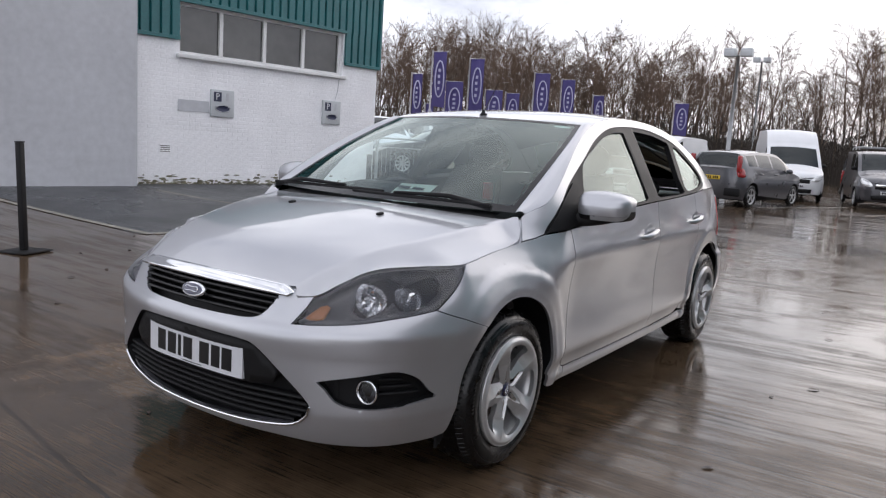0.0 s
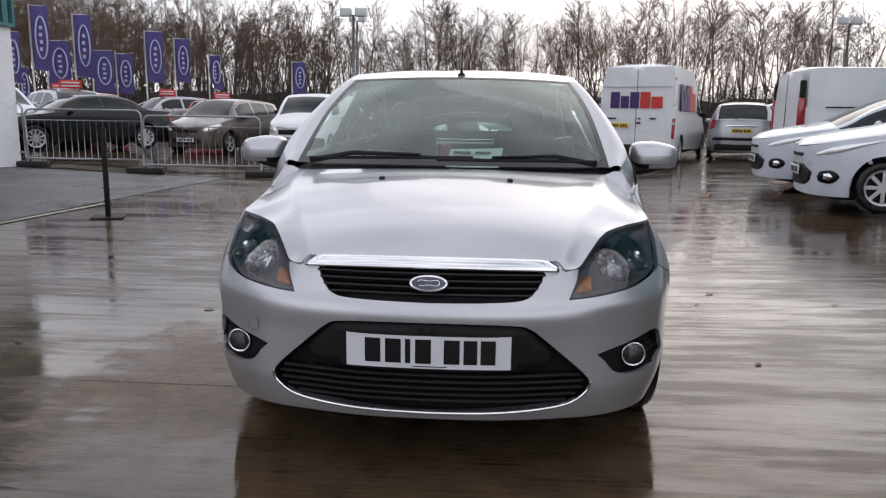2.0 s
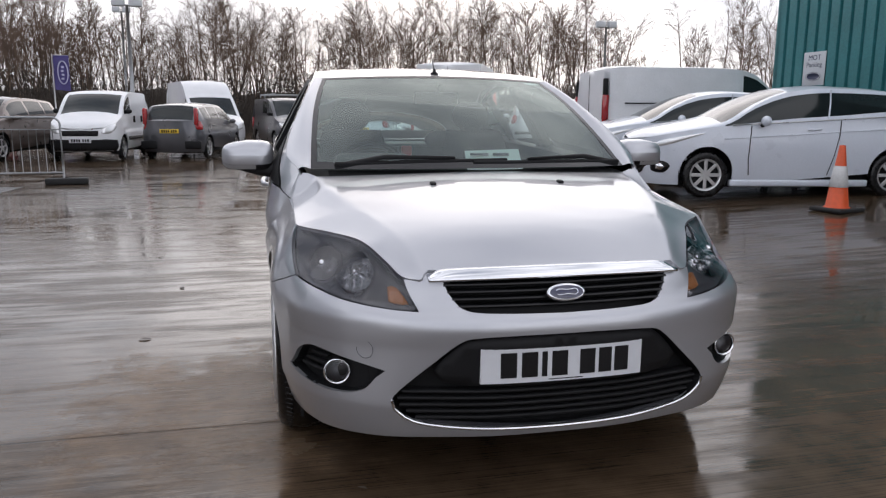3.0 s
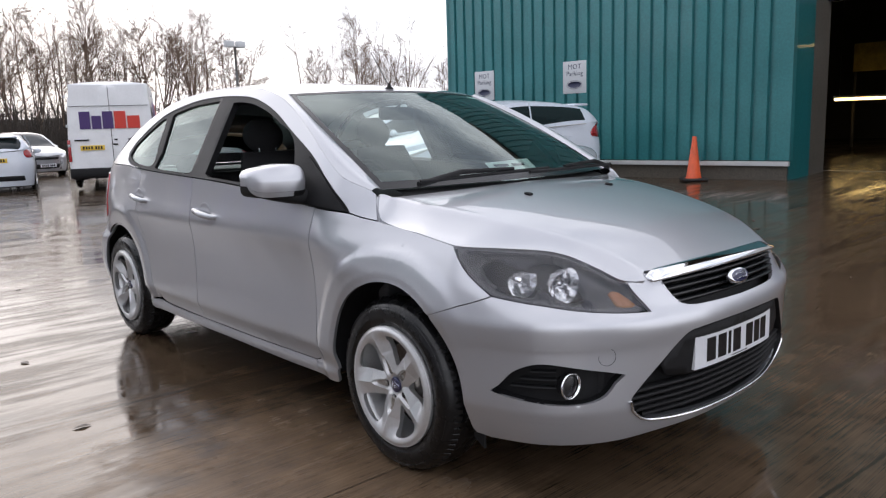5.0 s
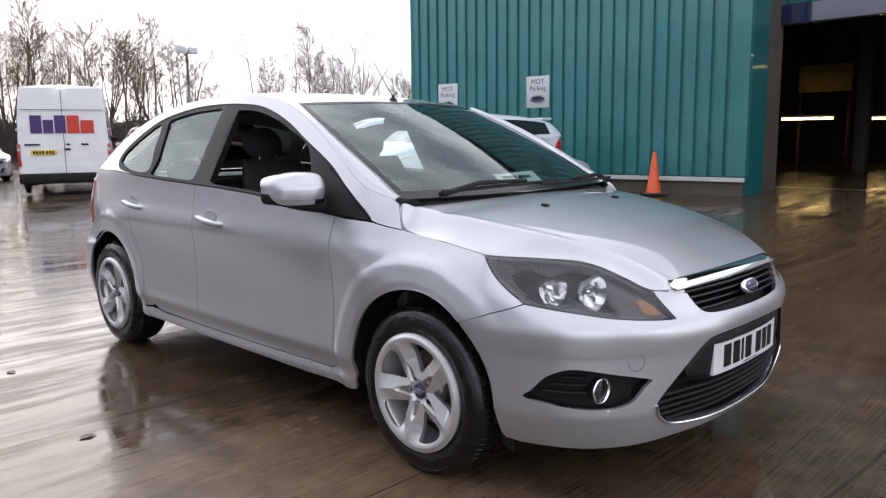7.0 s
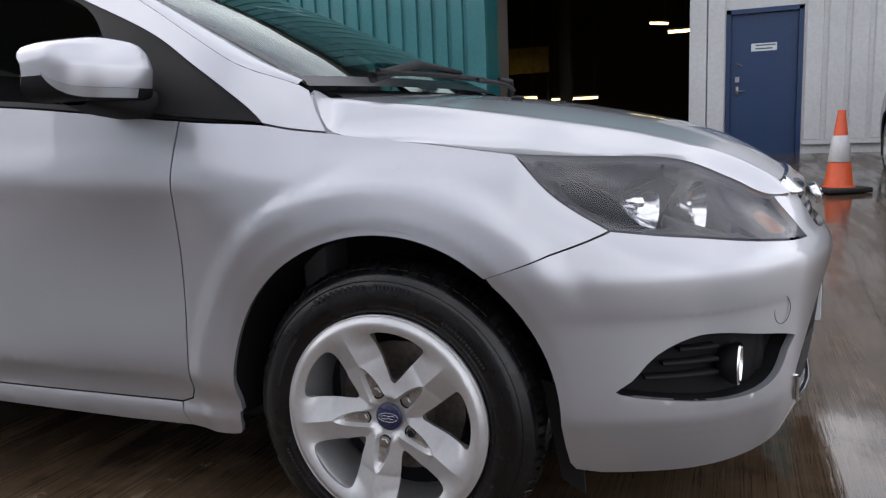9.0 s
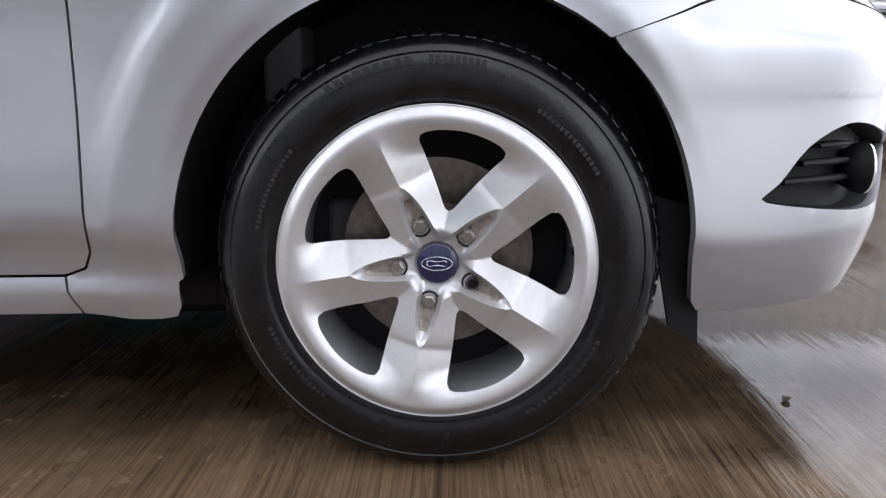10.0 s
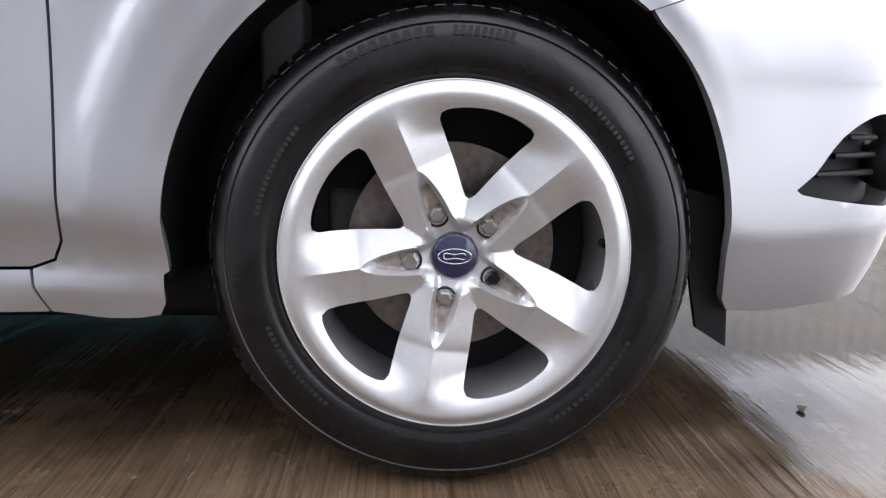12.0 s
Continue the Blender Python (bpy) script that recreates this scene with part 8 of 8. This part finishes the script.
for row in ((-16.8, 22.3, 3.82, 2.14, 0.55), (-16.1, 22.7, 4.74, 2.57, 0.72), (-16.8, 24.7, 3.75, 2.08, 0.98), (-16.5, 26.1, 4.87, 2.5, 0.8), (-17.4, 29.0, 3.75, 2.01, 1.05), (-17.0, 30.3, 3.71, 1.97, 0.85),
            (-16.8, 32.8, 4.95, 2.6, 1.0), (-16.4, 35.2, 4.85, 2.7, 0.9), (-15.6, 37.7, 4.22, 2.43, 0.75, 0.5), (-11.4, 39.2, 4.0, 2.29, 0.95), (-19.5, 27.0, 2.9, 1.4, 0.5)):
    banner(*row[:4], row[4] * 0.82, row[5] if len(row) > 5 else 0.0, 25)


def sale_topper(x, y, z):
    t = thing("sale_topper", "red and white sale board on a car roof", "board", "sale boards", pose(x, y, z, 0, 0, 30))
    part("board", box(-0.30, -0.02, 0, 0.30, 0.02, 0.24, 0.01), RED_PLASTIC, t)
    part("text_bar", box(-0.24, -0.026, 0.05, 0.24, -0.02, 0.09), PLATE_WHITE, t)
    part("text_bar", box(-0.24, -0.026, 0.14, 0.24, -0.02, 0.18), PLATE_WHITE, t)


for x, y in ((-14.6, 21.8), (-12.6, 25.6), (-10.2, 25.0), (-12.4, 18.6), (-16.6, 18.8)):
    sale_topper(x, y, land(x, y) + 1.575)


def floodlight_mast(x, y, h):
    t = thing("floodlight_mast", "tall grey floodlight mast with paired lamps", "mast", "floodlight masts", pose(x, y, land(x, y)))
    part("mast", tube([(0, 0, 0), (0, 0, h)], [0.11, 0.06], 10), GALV, t)
    part("crossbar", tube([(-0.5, 0, h), (0.5, 0, h)], 0.04, 6), GALV, t)
    for u in (-0.35, 0.35):
        part("lamp_head", box(u - 0.26, -0.18, h - 0.05, u + 0.26, 0.18, h + 0.32, 0.04), SIGN_GREY, t)


floodlight_mast(18.5, 39.0, 6.0)
floodlight_mast(-10.8, 55.9, 8.2)
floodlight_mast(-6.6, 32.5, 5.8)


def works_sign(u, z):
    t = thing("workshop_sign", "white workshop parking sign on teal cladding", "sign", "workshop signs", RIGHT @ pose(u, 0.046, z))
    part("panel", box(-0.25, 0.0, -0.29, 0.25, 0.012, 0.29, 0.004), SIGN_GREY, t)
    part("first_line", moved(words("MOT", 0.13, 0.001), pose(0, 0.0135, 0.185, 90, 0, 0)), SIGN_DARK, t, smooth=False)
    part("second_line", moved(words("Parking", 0.12, 0.001), pose(0, 0.0135, 0.065, 90, 0, 0)), SIGN_DARK, t, smooth=False)
    part("mark_ground", moved(lathe([(0.0, 0.001), (0.0, 1.0), (-0.003, 1.0)], 32, axis="z"), pose(0, 0.0145, -0.135, 90) @ Matrix.Diagonal((0.165, 0.075, 1, 1))), SIGN_DARK, t, "plain dark oval")
    part("mark_rim", tube([(0.15 * math.cos(a), 0.016, -0.135 + 0.062 * math.sin(a)) for a in np.linspace(0, 2 * math.pi, 36, endpoint=False)], 0.005, 5, closed=True), PLATE_WHITE, t)


works_sign(0.95, 2.02)
works_sign(3.09, 2.05)

# wet leaves and litter on the concrete
leaf_rng = random.Random(11)
bits = []
for k in range(90):
    x, y = leaf_rng.uniform(-6, 6), leaf_rng.uniform(-3.5, 7)
    s = leaf_rng.uniform(0.012, 0.04)
    a = leaf_rng.uniform(0, 6.28)
    bits.append(moved(loft([[(-s, 0, 0), (-s * 0.3, -s * 0.5, 0.004)], [(-s * 0.2, s * 0.45, 0.005), (s * 0.5, -s * 0.3, 0.003)], [(s * 0.6, s * 0.3, 0.004), (s, 0, 0.001)]]), pose(x, y, land(x, y) + 0.003, 0, 0, math.degrees(a))))
tagged(part("fallen_leaves", join(*bits), WET_LEAF, None), "wet brown leaves scattered on the concrete", "leaves", kind="stuff")


# ---- the bare woods behind the yard ----
def off_axis(rng, d, lean):
    """A way that leans off d by an angle, to any side."""
    side = d.cross(Vector((rng.uniform(-1, 1), rng.uniform(-1, 1), rng.uniform(-1, 1)))).normalized()
    return (d * math.cos(lean) + side * math.sin(lean)).normalized()


def limb(rng, out, p, d, length, r, n, lift=0.08, tip=0.35):
    """A bent limb; gives the places along it."""
    spots = []
    for k in range(n):
        d = (d + Vector((rng.uniform(-0.08, 0.08), rng.uniform(-0.08, 0.08), lift))).normalized()
        q = p + d * length / n
        out.append((p, q, r * (1 - (1 - tip) * k / n), r * (1 - (1 - tip) * (k + 1) / n)))
        spots.append((p, q, d))
        p = q
    return spots


def spray(rng, out, spots, length, count, twigs, start=0.2):
    """Side shoots along a limb, each with finer ones."""
    for j in range(count):
        g = start + (0.999 - start) * (j + rng.random()) / count
        i = min(int(g * len(spots)), len(spots) - 1)
        a, b, d = spots[i]
        s = a.lerp(b, g * len(spots) - i)
        sub = limb(rng, out, s, off_axis(rng, d, rng.uniform(0.30, 0.75)), length * rng.uniform(0.5, 1.0), 0.013, 2, 0.12)
        for k in range(twigs):
            a2, b2, d2 = sub[rng.randrange(2)]
            s2 = a2.lerp(b2, rng.uniform(0.2, 1.0))
            e2 = s2 + off_axis(rng, d2, rng.uniform(0.2, 0.65)) * length * rng.uniform(0.35, 0.7)
            out.append((s2, e2, 0.008, 0.005))
            for i3 in range(3):
                s3 = s2.lerp(e2, rng.uniform(0.3, 1.0))
                out.append((s3, s3 + off_axis(rng, (e2 - s2).normalized(), rng.uniform(0.2, 0.7)) * length * rng.uniform(0.2, 0.45), 0.0068, 0.004))


def tree_lines(rng, height, fork):
    """Limbs of a bare tree as rows of (start, end, radius, radius)."""
    out = []
    up = Vector((rng.uniform(-0.06, 0.06), rng.uniform(-0.06, 0.06), 1)).normalized()
    if fork:
        bole = limb(rng, out, Vector((0, 0, 0)), up, height * rng.uniform(0.16, 0.30), 0.12, 3, 0.0, 0.8)
        for k in range(rng.randrange(4, 7)):
            main = limb(rng, out, bole[-1][1], off_axis(rng, up, rng.uniform(0.06, 0.36)), height * rng.uniform(0.55, 0.76), 0.055, 5, 0.05, 0.2)
            spray(rng, out, main, height * 0.17, 9, 5, 0.28)
    else:
        bole = limb(rng, out, Vector((0, 0, 0)), up, height * 0.98, 0.095, 9, 0.05, 0.12)
        for k in range(24):
            g = 0.30 + 0.69 * (k + rng.random()) / 24
            i = min(int(g * 9), 8)
            a, b, d = bole[i]
            side = limb(rng, out, a.lerp(b, g * 9 - i), off_axis(rng, d, rng.uniform(0.5, 1.0)), height * (0.09 + 0.20 * (1 - g)) * rng.uniform(0.7, 1.2), 0.022, 3)
            spray(rng, out, side, height * 0.085, 4, 4)
    return out


def ribbons(lines, vs, fs, offset, rng):
    for a, b, r0, r1 in lines:
        d = b - a
        n1 = d.cross(Vector((rng.uniform(-0.3, 0.3), 1, 0.1))).normalized()
        n2 = d.cross(n1).normalized()
        k = len(vs)
        if r0 > 0.02:
            for p, r in ((a, r0), (b, r1)):
                for c, s in ((1, 0), (-0.5, 0.866), (-0.5, -0.866)):
                    vs.append(tuple(offset + p + n1 * (r * c) + n2 * (r * s)))
            fs += [(k, k + 1, k + 4, k + 3), (k + 1, k + 2, k + 5, k + 4), (k + 2, k, k + 3, k + 5)]
        else:
            vs += [tuple(offset + a + n1 * r0), tuple(offset + a - n1 * r0), tuple(offset + b - n1 * r1), tuple(offset + b + n1 * r1)]
            fs.append((k, k + 1, k + 2, k + 3))


wood_rng = random.Random(21)
kinds = []
for fork in (1, 1, 0, 1, 0, 1, 0):
    kv, kf = [], []
    ribbons(tree_lines(wood_rng, 9.0, fork), kv, kf, Vector((0, 0, 0)), wood_rng)
    kinds.append((np.array(kv), kf))
wood_top = spline([(20, 7.2), (44, 6.8), (48.5, 7.4), (50.5, 9.6), (53, 9.8), (55, 10.2), (58, 9.6), (59.4, 8.5), (62, 5.4), (64, 8.6), (67, 10.0), (72, 10.6), (80, 10.0), (88, 9.8), (94, 10.2), (100, 9.2), (107, 8.8), (114, 8.8), (122, 9.6), (130, 8.0), (160, 7.5)])
vs, fs = [], []
for k in range(430):
    az = 24 + 132 * (k + wood_rng.uniform(-0.4, 0.4)) / 300 if k < 300 else 103 + 53 * (k - 300 + wood_rng.random()) / 130
    if 59.9 < az < 61.4 or 48.0 < az < 49.2:
        continue
    sparse = az < 63
    if sparse and wood_rng.random() < 0.30:
        continue
    rad = wood_rng.uniform(56, 70) if k < 300 else wood_rng.uniform(68, 80)
    px, py = rad * math.cos(radians(az)), rad * math.sin(radians(az))
    sc = wood_top(az) * rad / 62 * wood_rng.uniform(0.72, 1.10) * (1.08 if az > 100 else 1.0) / 9.0
    which_kind = wood_rng.choice((2, 4, 6, 0)) if 63 < az < 84 else wood_rng.randrange(7)
    kv, kf = kinds[which_kind]
    w = wood_rng.uniform(0, 6.28)
    wide = wood_rng.uniform(0.85, 1.25)
    turn = np.array([[math.cos(w) * wide, -math.sin(w) * wide, 0], [math.sin(w) * wide, math.cos(w) * wide, 0], [0, 0, 1]])
    base = len(vs)
    vs += ((kv * sc) @ turn.T + (px, py, land(px, py))).tolist()
    fs += [tuple(i + base for i in f) for f in kf]
me = bpy.data.meshes.new("bare_woods")
me.from_pydata(vs, [], fs)
me.materials.append(TWIGS)
tagged(new("bare_woods", me), "bare brown winter trees in a dense belt", "trees", kind="stuff")
vs, fs = [], []
for k in range(12000):
    az = radians(wood_rng.uniform(22, 158))
    rad = wood_rng.uniform(50, 66)
    hgt = wood_rng.uniform(1.2, 4.6) * (1.0 if math.degrees(az) > 62 else 0.75)
    a = Vector((rad * math.cos(az), rad * math.sin(az), -0.3))
    b = a + Vector((wood_rng.uniform(-0.9, 0.9), wood_rng.uniform(-0.9, 0.9), hgt))
    ribbons([(a, b, 0.018, 0.010)], vs, fs, Vector((0, 0, 0)), wood_rng)
    for j in range(3):
        s = a.lerp(b, wood_rng.uniform(0.3, 1.0))
        ribbons([(s, s + Vector((wood_rng.uniform(-0.8, 0.8), wood_rng.uniform(-0.8, 0.8), wood_rng.uniform(0.1, 0.9))), 0.014, 0.008)], vs, fs, Vector((0, 0, 0)), wood_rng)
me = bpy.data.meshes.new("undergrowth")
me.from_pydata(vs, [], fs)
me.materials.append(SCRUB)
tagged(new("undergrowth", me), "tangled brown undergrowth at the wood's edge", "bushes", kind="stuff")
bank = []
for az in np.linspace(20, 160, 90):
    c, s = math.cos(radians(az)), math.sin(radians(az))
    hz = 2.9 + 0.7 * noise.noise((az * 0.25, 0, 0)) + 0.35 * noise.noise((az * 1.1, 3, 0))
    if az < 62:
        hz *= 0.75
    bank.append([(r * c, r * s, z) for r, z in ((60, -0.5), (61, hz * 0.5), (63, hz * 0.85), (66, hz), (72, hz * 1.05), (80, -0.5))])
tagged(part("scrub_bank", loft(bank), SCRUB, None), "dark brambly bank under the trees", "bank", kind="stuff")

wall_bricks(L_END, 0.05, 2.68, [(0.86, 2.36, 4.78, 3.4), (1.50, 1.38, 2.06, 1.93), (4.14, 1.39, 4.70, 1.94), (0.55, 0.72, 0.77, 0.88)])
